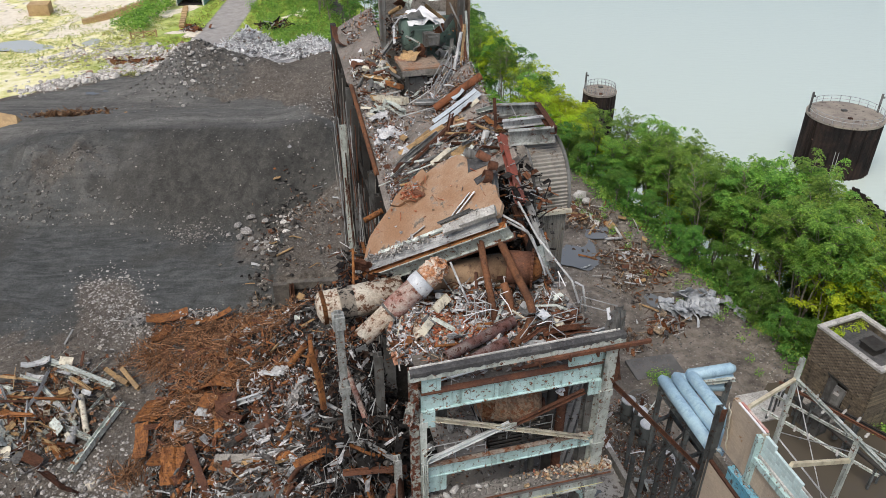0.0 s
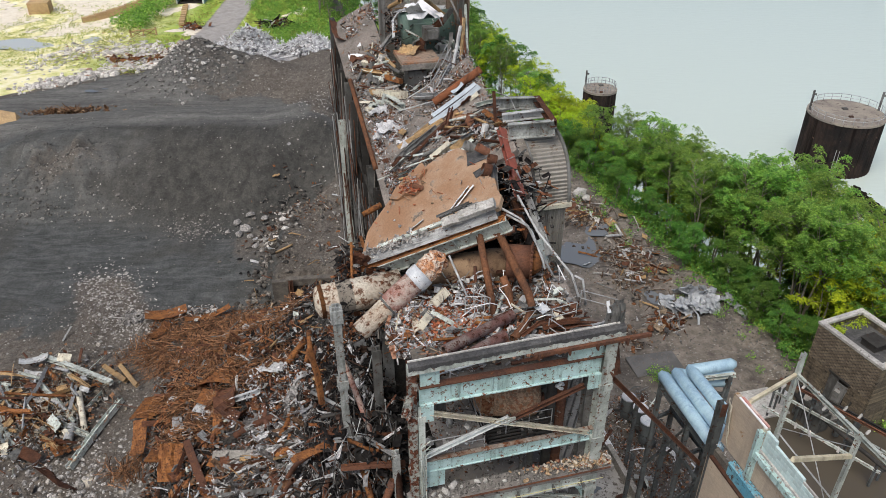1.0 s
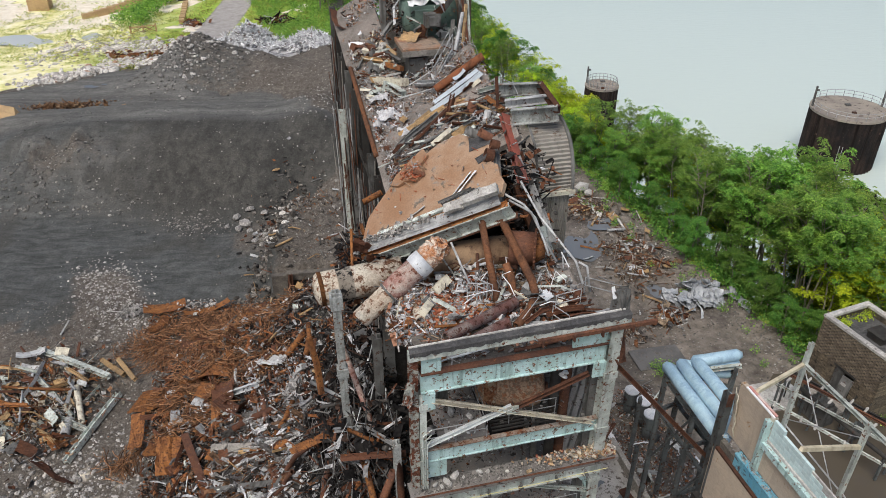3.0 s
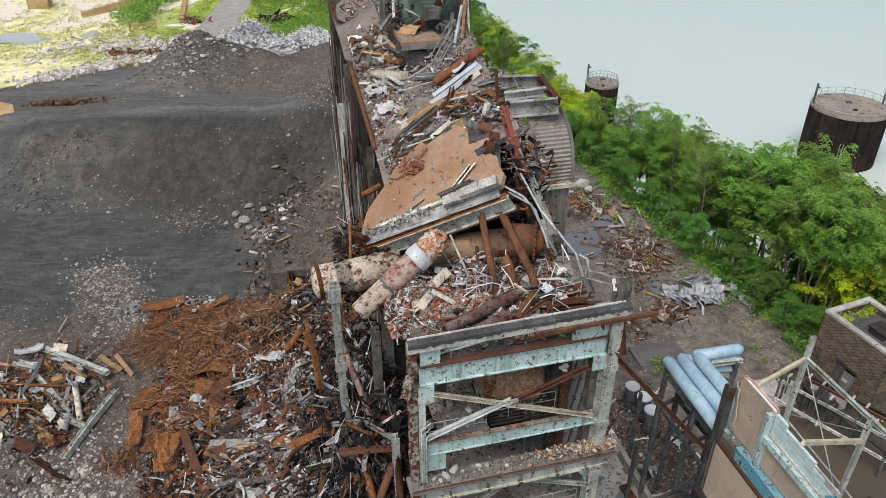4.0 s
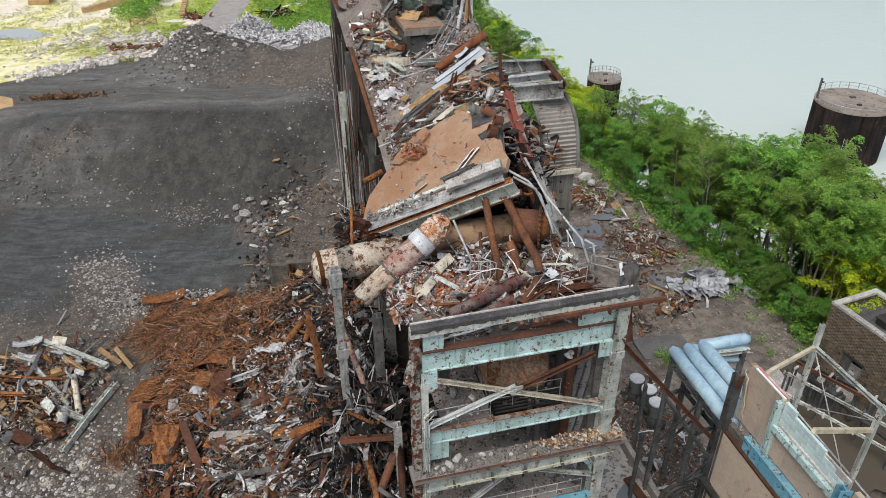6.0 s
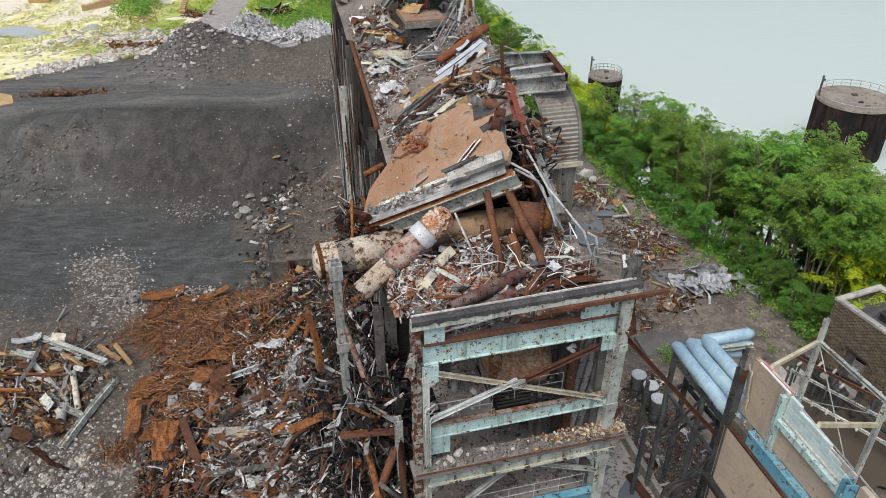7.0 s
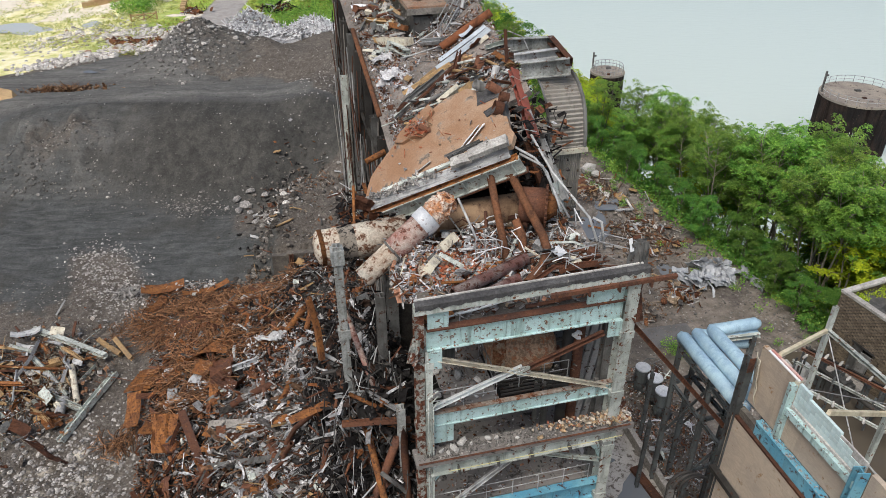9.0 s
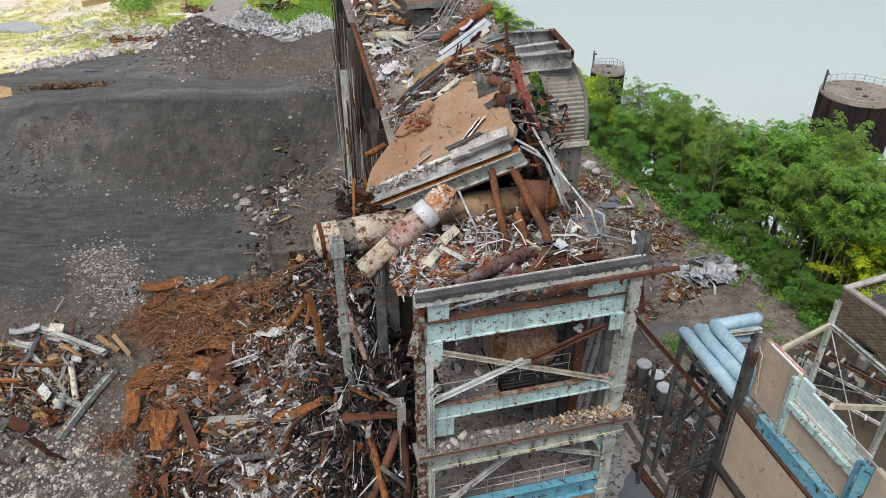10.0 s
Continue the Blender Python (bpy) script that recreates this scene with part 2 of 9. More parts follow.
# ---- mesh building ----
class Shape:
    """Collects vertices and faces of one mesh, in world metres."""

    def __init__(self):
        self.v, self.f, self.count = [], [], 0

    def add(self, verts, faces):
        verts = np.asarray(verts, float)
        self.v.append(verts)
        self.f += [tuple(i + self.count for i in face) for face in faces]
        self.count += len(verts)
        return self

    def box(self, centre, size, turn=None):
        c = np.array([(x, y, z) for x in (-.5, .5) for y in (-.5, .5) for z in (-.5, .5)]) * np.array(size)
        if turn is not None:
            c = c @ np.array(turn).T
        return self.add(c + np.array(centre), [(0, 1, 3, 2), (4, 6, 7, 5), (0, 4, 5, 1), (2, 3, 7, 6), (0, 2, 6, 4), (1, 5, 7, 3)])

    def extrude(self, p, q, profile, up=(0, 0, 1), flip=0.0):
        """A profile of (across, up) points drawn from p to q."""
        p, q = np.array(p, float), np.array(q, float)
        a, s, u = axes(q - p, up)
        if flip:
            s, u = s * math.cos(flip) + u * math.sin(flip), u * math.cos(flip) - s * math.sin(flip)
        ring = np.array([s * x + u * y for x, y in profile])
        n = len(profile)
        faces = [(i, (i + 1) % n, n + (i + 1) % n, n + i) for i in range(n)]
        return self.add(np.vstack([p + ring, q + ring]), faces + [tuple(range(n))[::-1], tuple(range(n, 2 * n))])

    def beam(self, p, q, w=0.3, h=0.4, kind="I", t=0.04, up=(0, 0, 1), flip=0.0):
        a, b = w / 2, h / 2
        if kind == "I":
            k = t / 2 + 0.005
            prof = [(-a, -b), (a, -b), (a, -b + t), (k, -b + t), (k, b - t), (a, b - t), (a, b), (-a, b), (-a, b - t), (-k, b - t), (-k, -b + t), (-a, -b + t)]
        elif kind == "C":
            prof = [(-a, -b), (a, -b), (a, -b + t), (-a + t, -b + t), (-a + t, b - t), (a, b - t), (a, b), (-a, b)]
        elif kind == "L":
            prof = [(-a, -b), (a, -b), (a, -b + t), (-a + t, -b + t), (-a + t, b), (-a, b)]
        else:
            prof = [(-a, -b), (a, -b), (a, b), (-a, b)]
        return self.extrude(p, q, prof, up, flip)

    def tube(self, points, r, n=10, wall=0.0, caps=True):
        pts = [np.array(p, float) for p in points]
        radii = r if isinstance(r, (list, tuple)) else [r] * len(pts)
        ang = [2 * math.pi * i / n for i in range(n)]
        rows, s = [], None
        for i, p in enumerate(pts):
            d = pts[min(i + 1, len(pts) - 1)] - pts[max(i - 1, 0)]
            a = d / (np.linalg.norm(d) + 1e-9)
            if s is None:
                _, s, u = axes(d)
            s = s - a * (s @ a)
            s = s / (np.linalg.norm(s) + 1e-9)
            u = np.cross(s, a)
            rows.append([p + (s * math.cos(k) + u * math.sin(k)) * radii[i] for k in ang])
        verts = np.array(rows).reshape(-1, 3)
        faces = [(j * n + i, j * n + (i + 1) % n, (j + 1) * n + (i + 1) % n, (j + 1) * n + i) for j in range(len(pts) - 1) for i in range(n)]
        m = len(pts)
        if wall:
            inner = []
            for j, p in enumerate(pts):
                inner += [p + (np.array(w) - p) * (1 - wall / radii[j]) for w in rows[j]]
            k = m * n
            faces += [(k + j * n + (i + 1) % n, k + j * n + i, k + (j + 1) * n + i, k + (j + 1) * n + (i + 1) % n) for j in range(m - 1) for i in range(n)]
            for j in (0, m - 1):
                faces += [(j * n + i, j * n + (i + 1) % n, k + j * n + (i + 1) % n, k + j * n + i) for i in range(n)]
            verts = np.vstack([verts, inner])
        elif caps:
            faces += [tuple(range(n))[::-1], tuple(range((m - 1) * n, m * n))]
        return self.add(verts, faces)

    def grid(self, points, thick=0.0):
        """A sheet through a grid of points (rows x columns x 3), with thickness."""
        g = np.array(points, float)
        a, b = g.shape[:2]
        faces = [(i * b + j, (i + 1) * b + j, (i + 1) * b + j + 1, i * b + j + 1) for i in range(a - 1) for j in range(b - 1)]
        v = g.reshape(-1, 3)
        if thick:
            nrm = np.cross(g[-1, 0] - g[0, 0], g[0, -1] - g[0, 0])
            nrm = nrm / (np.linalg.norm(nrm) + 1e-9) * thick
            k = a * b
            faces += [tuple(k + i for i in f[::-1]) for f in faces]
            edge = [(0, j) for j in range(b)] + [(i, b - 1) for i in range(1, a)] + [(a - 1, j) for j in range(b - 2, -1, -1)] + [(i, 0) for i in range(a - 2, 0, -1)]
            ids = [i * b + j for i, j in edge]
            faces += [(ids[i], ids[(i + 1) % len(ids)], k + ids[(i + 1) % len(ids)], k + ids[i]) for i in range(len(ids))]
            v = np.vstack([v, v - nrm])
        return self.add(v, faces)

    def plate(self, centre, w, h, turn, crumple=0.1, n=5, thick=0.02, bend=0.0, rnd=random, ribs=0.0):
        cols = n if not ribs else max(n, int(w / ribs * 2))
        pts = []
        jitter = [[rnd.uniform(-1, 1) for _ in range(cols + 1)] for _ in range(n + 1)]
        for i in range(n + 1):
            row = []
            for j in range(cols + 1):
                x, y = w * (j / cols - 0.5), h * (i / n - 0.5)
                z = crumple * jitter[i][j if not ribs else 0] + bend * (y / h * 2) ** 2 + (ribs * 0.22 * (-1) ** j if ribs else 0)
                row.append((x + crumple * 0.5 * jitter[i][(j + 3) % (cols + 1)] * (not ribs), y, z))
            pts.append(row)
        g = np.array(pts) @ np.array(turn).T + np.array(centre)
        return self.grid(g, thick)

    def rock(self, centre, r, rnd=random, flat=0.75):
        k = 0.5257
        l = 0.8507
        base = [(-k, l, 0), (k, l, 0), (-k, -l, 0), (k, -l, 0), (0, -k, l), (0, k, l), (0, -k, -l), (0, k, -l), (l, 0, -k), (l, 0, k), (-l, 0, -k), (-l, 0, k)]
        sx, sy, sz = rnd.uniform(.7, 1.3), rnd.uniform(.6, 1.1), flat * rnd.uniform(.6, 1.1)
        a = rnd.uniform(0, 6.28)
        out = []
        for x, y, z in base:
            q = r * rnd.uniform(.75, 1.2)
            x, y, z = x * sx * q, y * sy * q, z * sz * q
            out.append((x * math.cos(a) - y * math.sin(a), x * math.sin(a) + y * math.cos(a), z))
        f = [(0, 11, 5), (0, 5, 1), (0, 1, 7), (0, 7, 10), (0, 10, 11), (1, 5, 9), (5, 11, 4), (11, 10, 2), (10, 7, 6), (7, 1, 8),
             (3, 9, 4), (3, 4, 2), (3, 2, 6), (3, 6, 8), (3, 8, 9), (4, 9, 5), (2, 4, 11), (6, 2, 10), (8, 6, 7), (9, 8, 1)]
        return self.add(np.array(out) + np.array(centre), f)

    def points(self):
        return np.vstack(self.v)


def axes(d, up=(0, 0, 1)):
    a = np.array(d, float) / (np.linalg.norm(d) + 1e-9)
    up = np.array(up, float)
    if abs(a @ up) > 0.95:
        up = np.array((0.0, 1.0, 0.0)) if abs(a[1]) < 0.9 else np.array((1.0, 0.0, 0.0))
    s = np.cross(a, up)
    s = s / np.linalg.norm(s)
    return a, s, np.cross(s, a)


def turned(rx=0, ry=0, rz=0):
    return np.array(Euler([radians(a) for a in (rx, ry, rz)]).to_matrix())


def world_of(ob):
    p = Vector((0, 0, 0))
    while ob is not None:
        p = p + ob.location
        ob = ob.parent
    return np.array(p)


def mesh_of(name, shape, mat, origin, smooth=False):
    me = bpy.data.meshes.new(name)
    me.from_pydata((shape.points() - origin).tolist(), [], shape.f)
    me.materials.append(mat)
    if smooth:
        me.polygons.foreach_set("use_smooth", [True] * len(me.polygons))
    me.update()
    return me


def thing(name, label, category, at, group="", kind=""):
    """An empty at the thing's base, to carry its parts."""
    ob = new(name)
    ob.location = tuple(float(x) for x in at)
    ob.empty_display_size = 0.2
    return tagged(ob, label, category, group, kind)


def part(name, shape, mat, parent, label="", smooth=False):
    ob = new(name, mesh_of(name, shape, mat, world_of(parent), smooth))
    ob.parent = parent
    return tagged(ob, label)


def single(name, shape, mat, label, category, group="", kind="", smooth=False):
    """A thing of one mesh, its origin at the middle of its base."""
    p = shape.points()
    at = np.array([(p[:, 0].min() + p[:, 0].max()) / 2, (p[:, 1].min() + p[:, 1].max()) / 2, p[:, 2].min()])
    ob = new(name, mesh_of(name, shape, mat, at, smooth))
    ob.location = at
    return tagged(ob, label, category, group, kind)


# the ruin's own axes: u along its front, v into its depth
A0 = radians(14.5)
CU, SU = math.cos(A0), math.sin(A0)
TURN_B = turned(0, 0, 14.5)


def B(u, v, z):
    return np.array((-1.3 + CU * u - SU * v, 23.2 + SU * u + CU * v, z))


def to_uv(x, y):
    dx, dy = x + 1.3, y - 23.2
    return CU * dx + SU * dy, -SU * dx + CU * dy


def smooth01(x, a, b):
    t = np.clip((x - a) / (b - a), 0, 1)
    return t * t * (3 - 2 * t)


# ---- ground, road, river ----
def lump(x, y, cx, cy, rx, ry, h, a=0.0):
    c, s = math.cos(radians(a)), math.sin(radians(a))
    dx, dy = (x - cx) * c + (y - cy) * s, -(x - cx) * s + (y - cy) * c
    return h * np.exp(-(dx / rx) ** 2 - (dy / ry) ** 2)


def wave(x, y, size, seed=0.0):
    """Cheap smooth noise about 0, of waves that do not line up."""
    out = 0
    for i, (a, b) in enumerate(((0.9, 0.45), (-0.62, 0.8), (0.25, -1.1), (1.3, 0.9), (-1.7, 0.6), (0.7, 2.1), (2.6, -1.4))):
        k = 2 * math.pi / size
        out = out + np.sin(k * (a * x + b * y) + 1.7 * i + seed + 1.3 * np.sin(k * 0.37 * (b * x - a * y) + i)) / (1 + 0.35 * i)
    return out / 3


def bank_distance(x, y):
    """Metres beyond the top of the river bank."""
    return (x - 19.0) * 0.934 + (y - 78.7) * 0.356


def toe_line(x):
    return 79.2 + 9.5 * smooth01(-x, 36, 64) + wave(x, 0 * x, 23) * 1.0 + 5 * smooth01(x, -25, -14)


def ground_height(x, y):
    x, y = np.asarray(x, float), np.asarray(y, float)
    u, v = to_uv(x, y)
    z = -0.7 + 0 * x
    # far land falls away a little
    z = z - 3.2 * smooth01(y, 135, 185) - 2.5 * smooth01(-x, 65, 100) * smooth01(y, 118, 150)
    # ash bank: steep face towards the pit, long back slope
    toe = toe_line(x)
    face = smooth01(y, toe - 0.5, toe + 14)
    back = 1 - smooth01(y, 100, 124)
    crest = 6.6 - 1.6 * smooth01(-x, 36, 62) - 2.2 * smooth01(-x, 55, 90)
    z = z + (crest + 0.7) * face * back
    z = z + lump(x, y, -51, 88, 8, 5, 2.6) + lump(x, y, -40, 84, 4, 4, 0.9) + lump(x, y, -59, 94, 6, 5, 2.0) + lump(x, y, -46, 133, 10, 7, 3.6, 30) + lump(x, y, -39, 135, 11, 8, 3.0) + lump(x, y, -28, 130, 9, 8, 2.8) + lump(x, y, -52, 151, 4.5, 4, 3.6) + lump(x, y, -47.6, 136.5, 5, 4.5, 2.6)
    # earth-covered floor left standing by the ruin, with broken sides
    rag = 0.9 * wave(x, y, 4.3, 3) + 0.5 * wave(x, y, 1.9, 7)
    mesa = smooth01(x + rag, -19.6, -18.2) * smooth01(y + rag, 64.0, 65.3) * (1 - smooth01(y + rag, 79, 82)) * (1 - smooth01(u, 4.5, 6.5))
    z = z + 3.8 * mesa * (1 + 0.05 * wave(x, y, 3.3, 1)) + lump(x, y, -21, 73, 3.5, 5, 1.4) + lump(x, y, -14, 92, 3.5, 12, 2.0) + lump(x, y, -17, 112, 4.5, 16, 2.6)
    # debris slope at the torn side
    heap = np.interp(u, [-19.5, -16, -13, -10, -8, -5.6, -4.6, -3.6, -2.4, -0.5, 2, 9, 12], [0, 1.8, 4.2, 5.9, 7.2, 8.6, 9.6, 10.6, 11.4, 12, 12, 6, 5])
    torn = np.interp(u, [-5.6, -4.6, -3.6, -2.4, -0.5, 1.5, 4], [0, 2.4, 5.2, 7.0, 7.6, 6, 0]) * smooth01(v, -0.5, 3.5) * (1 - smooth01(v, 9, 14))
    z = z + (heap + torn) * (1 - smooth01(v, 27, 45)) * (1 - smooth01(u, 0.0, 10.0))
    # yard level on the river side
    yard = smooth01(u, 1.0, 9.0) * smooth01(-y, -190, -110)
    z = z * (1 - yard) + yard * (4.5 + 0.25 * wave(x, y, 14))
    # gravel pile and small unevenness
    z = z + lump(x, y, -37, 64, 5, 6.5, 0.4) + 0.16 * wave(x, y, 6.3, 2) + 0.09 * wave(x, y, 2.4, 5) * (1 - 0.6 * smooth01(y, 60, 75))
    z = z + (0.28 * wave(x, y, 3.1, 1) + 0.5 * wave(x, y, 9, 4)) * np.exp(-((x + 42) / 16) ** 2 - ((y - 132) / 12) ** 2)
    z = z + (0.34 * wave(x, y, 2.2, 6) + 0.55 * wave(x, y, 5.3, 8)) * (0.5 * np.exp(-((x + 16) / 5.5) ** 4 - ((y - 70) / 16) ** 4) + np.exp(-((x + 17) / 5.0) ** 4 - ((y - 112) / 14) ** 4))
    z = z + (0.22 * wave(x, y, 2.6, 3) + 0.45 * wave(x, y, 6.1, 9) + 1.3 - 2.6 * np.abs(wave(x, y, 17, 2))) * np.exp(-((x + 52) / 11) ** 4 - ((y - 90) / 5.5) ** 4)
    # slumped lobes at the foot of the bank
    lobe = np.exp(-((x + 52) / 11) ** 4 - ((y - 87.5) / 5.5) ** 4)
    z = z + lobe * (0.7 * smooth01(wave(x, y, 7.4, 3) + 0.5 * wave(x, y, 3.1, 1), -0.1, 0.25) + 0.8 * smooth01(y + 1.1 * wave(x, y, 5.2, 2), 82.4, 83.6) + 0.16 * wave(x, y, 1.7, 6))
    # river bank
    d = bank_distance(x, y)
    return z * (1 - smooth01(d, 0, 22)) + (-15.0) * smooth01(d, 0, 22)


LOT_X, LOT_Y, LOT_STEP = -120.0, 5.0, 0.4
LOT = ground_height(*np.meshgrid(np.arange(LOT_X, 75, LOT_STEP), np.arange(LOT_Y, 235, LOT_STEP))).tolist()


def gz(x, y):
    """The ground's height, looked up in a table."""
    fx, fy = (x - LOT_X) / LOT_STEP, (y - LOT_Y) / LOT_STEP
    i, j = int(fx), int(fy)
    if not (0 <= i < len(LOT[0]) - 1 and 0 <= j < len(LOT) - 1):
        return float(ground_height(x, y))
    a, b = fx - i, fy - j
    r0, r1 = LOT[j], LOT[j + 1]
    return (r0[i] * (1 - a) + r0[i + 1] * a) * (1 - b) + (r1[i] * (1 - a) + r1[i + 1] * a) * b


def ground_sheet():
    xs = np.concatenate([[-3000, -1200, -600, -320, -220, -170], np.arange(-140, -78, 3.0), np.arange(-78, 44, 0.55), np.arange(44, 90, 3.0), [110, 160, 300, 700, 1500, 3000]])
    ys = np.concatenate([[-2500, -900, -300, -120, -50, -20, -5, 5], np.arange(12, 160, 0.55), np.arange(160, 230, 1.6), [240, 260, 290, 340, 420, 600, 1000, 1800, 3500]])
    X, Y = np.meshgrid(xs, ys)
    Z = ground_height(X, Y)
    nx, ny = len(xs), len(ys)
    i = np.arange(nx * ny).reshape(ny, nx)
    faces = np.stack([i[:-1, :-1], i[:-1, 1:], i[1:, 1:], i[1:, :-1]], -1).reshape(-1, 4)
    me = bpy.data.meshes.new("ground")
    me.from_pydata(np.stack([X, Y, Z], -1).reshape(-1, 3).tolist(), [], faces.tolist())
    me.polygons.foreach_set("use_smooth", [True] * len(me.polygons))
    x, y = X.ravel(), Y.ravel()
    u, v = to_uv(x, y)
    d = bank_distance(x, y)
    jit = 2.2 * wave(x, y, 11, 3) + 1.1 * wave(x, y, 3.7, 1)
    lim = np.interp(x, [-130, -100, -77, -56, -50, -46, -38, -28, -20, -14], [96, 111, 127, 141, 140, 127, 123.5, 122.5, 114, 108])
    # where the ground is ash, grass, pale rubble or worn road
    ash = smooth01(y + jit, 56.5, 62.5) * (1 - smooth01(y + jit * 0.6 - lim, -2, 2)) * smooth01(-x + jit * 0.5 + 5 * smooth01(y, 84, 90) * (1 - smooth01(y, 95, 99)) - 4 * smooth01(y, 98, 106), 15, 20)
    ash = np.clip(ash - 0.75 * np.exp(-((x + 35 + 0.6 * (y - 63)) / 4.5) ** 4 - ((y - 62) / 9) ** 4), 0, 1)
    ash = ash * (1 - 0.60 * np.exp(-((x + 50) / 9) ** 2 - ((y - 89) / 5) ** 2))
    ash = ash * (1 - 0.75 * np.exp(-((x + 22) / 5) ** 2 - ((y - 76) / 6) ** 2))
    # Ground under the heap darkened to stand for shade between its pieces.
    ash = np.maximum(ash, smooth01(u + 0.5 * jit, -17.5, -14) * (1 - smooth01(v, 30, 36)) * (1 - smooth01(u, 2, 5)))
    ash = np.maximum(ash, 0.42 * smooth01(u, 9.6, 10.6) * (1 - smooth01(u, 21, 25)) * (1 - smooth01(v, 15, 19)))
    far = np.where(x < -50, smooth01(y + 0.5 * jit - lim, 1, 4), smooth01(y + jit + 0.45 * (x + 60), 133, 138)) * (1 - smooth01(d, -8, 0))
    mound = np.clip(np.exp(-((x + 42) / 13) ** 4 - ((y - 136) / 14) ** 4) + np.exp(-((x + 34) / 13) ** 4 - ((y - 153 + 0.5 * (x + 34)) / 9) ** 4), 0, 1)
    far = far * (1 - mound) * (1 - smooth01(x, -40, -35) * (1 - smooth01(y, 150, 156)))
    lane = np.exp(-((x + 54 + 0.04 * (y - 170)) / 4.6) ** 4) * smooth01(y, 140, 165)
    pale = smooth01(wave(x, y, 26, 7) + 0.6 * wave(x, y, 8, 2) - 0.12 + 0.9 * smooth01(y, 176, 190) * smooth01(-x, 66, 80), 0.25, 0.85) * far
    pale = np.maximum(pale, np.exp(-((x + 58) / 9) ** 4 - ((y - 153 - 0.5 * (x + 58)) / 5) ** 4) * 0.9)
    ash = np.maximum(ash, 0.52 * np.exp(-((x + 42) / 11) ** 4 - ((y - 132) / 11) ** 4))
    pale = np.maximum(pale, (0.34 + 0.2 * wave(x, y, 3.1, 4)) * np.exp(-((x + 28.5) / 6.5) ** 4 - ((y - 38) / 7) ** 4))
    grass = np.clip(far - pale - lane, 0, 1)
    grass = np.maximum(grass, smooth01(d + jit * 0.7, 0.5, 3.0))
    col = np.stack([ash, grass, pale, np.maximum(lane, 0)], -1)
    # Bank face darkened as if in shade; wave patches vary the tone at random.
    shade_tone = smooth01(y + 0.3 * jit, toe_line(x) - 3, toe_line(x) + 4) * (1 - smooth01(y + 0.25 * jit, 95.5, 98)) * smooth01(x + 2.4 * jit, -56, -40)
    # The heap's ground takes the painted shade too.
    shade_tone = np.maximum(shade_tone, smooth01(u, -17, -12) * (1 - smooth01(v, 30, 38)))
    shade_tone = np.maximum(shade_tone, 0.55 * smooth01(wave(x, y, 19, 5) + 0.5 * wave(x, y, 7, 2), 0.2, 0.7))
    # Channels: painted shade, sunlit field, yard dirt, lightened bank top.
    extra = me.color_attributes.new("shade_tone", "FLOAT_COLOR", "POINT")
    extra.data.foreach_set("color", np.stack([shade_tone, smooth01(-x + jit, 62, 78) * smooth01(y, 110, 125), smooth01(u, 8.5, 12) * (1 - smooth01(y, 95, 110)), np.clip(smooth01(y + 0.3 * jit, 95.5, 99) * (1 - smooth01(y - lim, -3, 3)) + np.exp(-((x + 51) / 10.5) ** 4 - ((y - 88) / 6) ** 4) * (0.25 + 0.65 * smooth01(wave(x, y, 7.4, 3) + 0.5 * wave(x, y, 3.1, 1), -0.15, 0.15)), 0, 1)], -1).astype(np.float32).ravel())
    attr = me.color_attributes.new("zones", "FLOAT_COLOR", "POINT")
    attr.data.foreach_set("color", col.astype(np.float32).ravel())
    me.update()
    return me


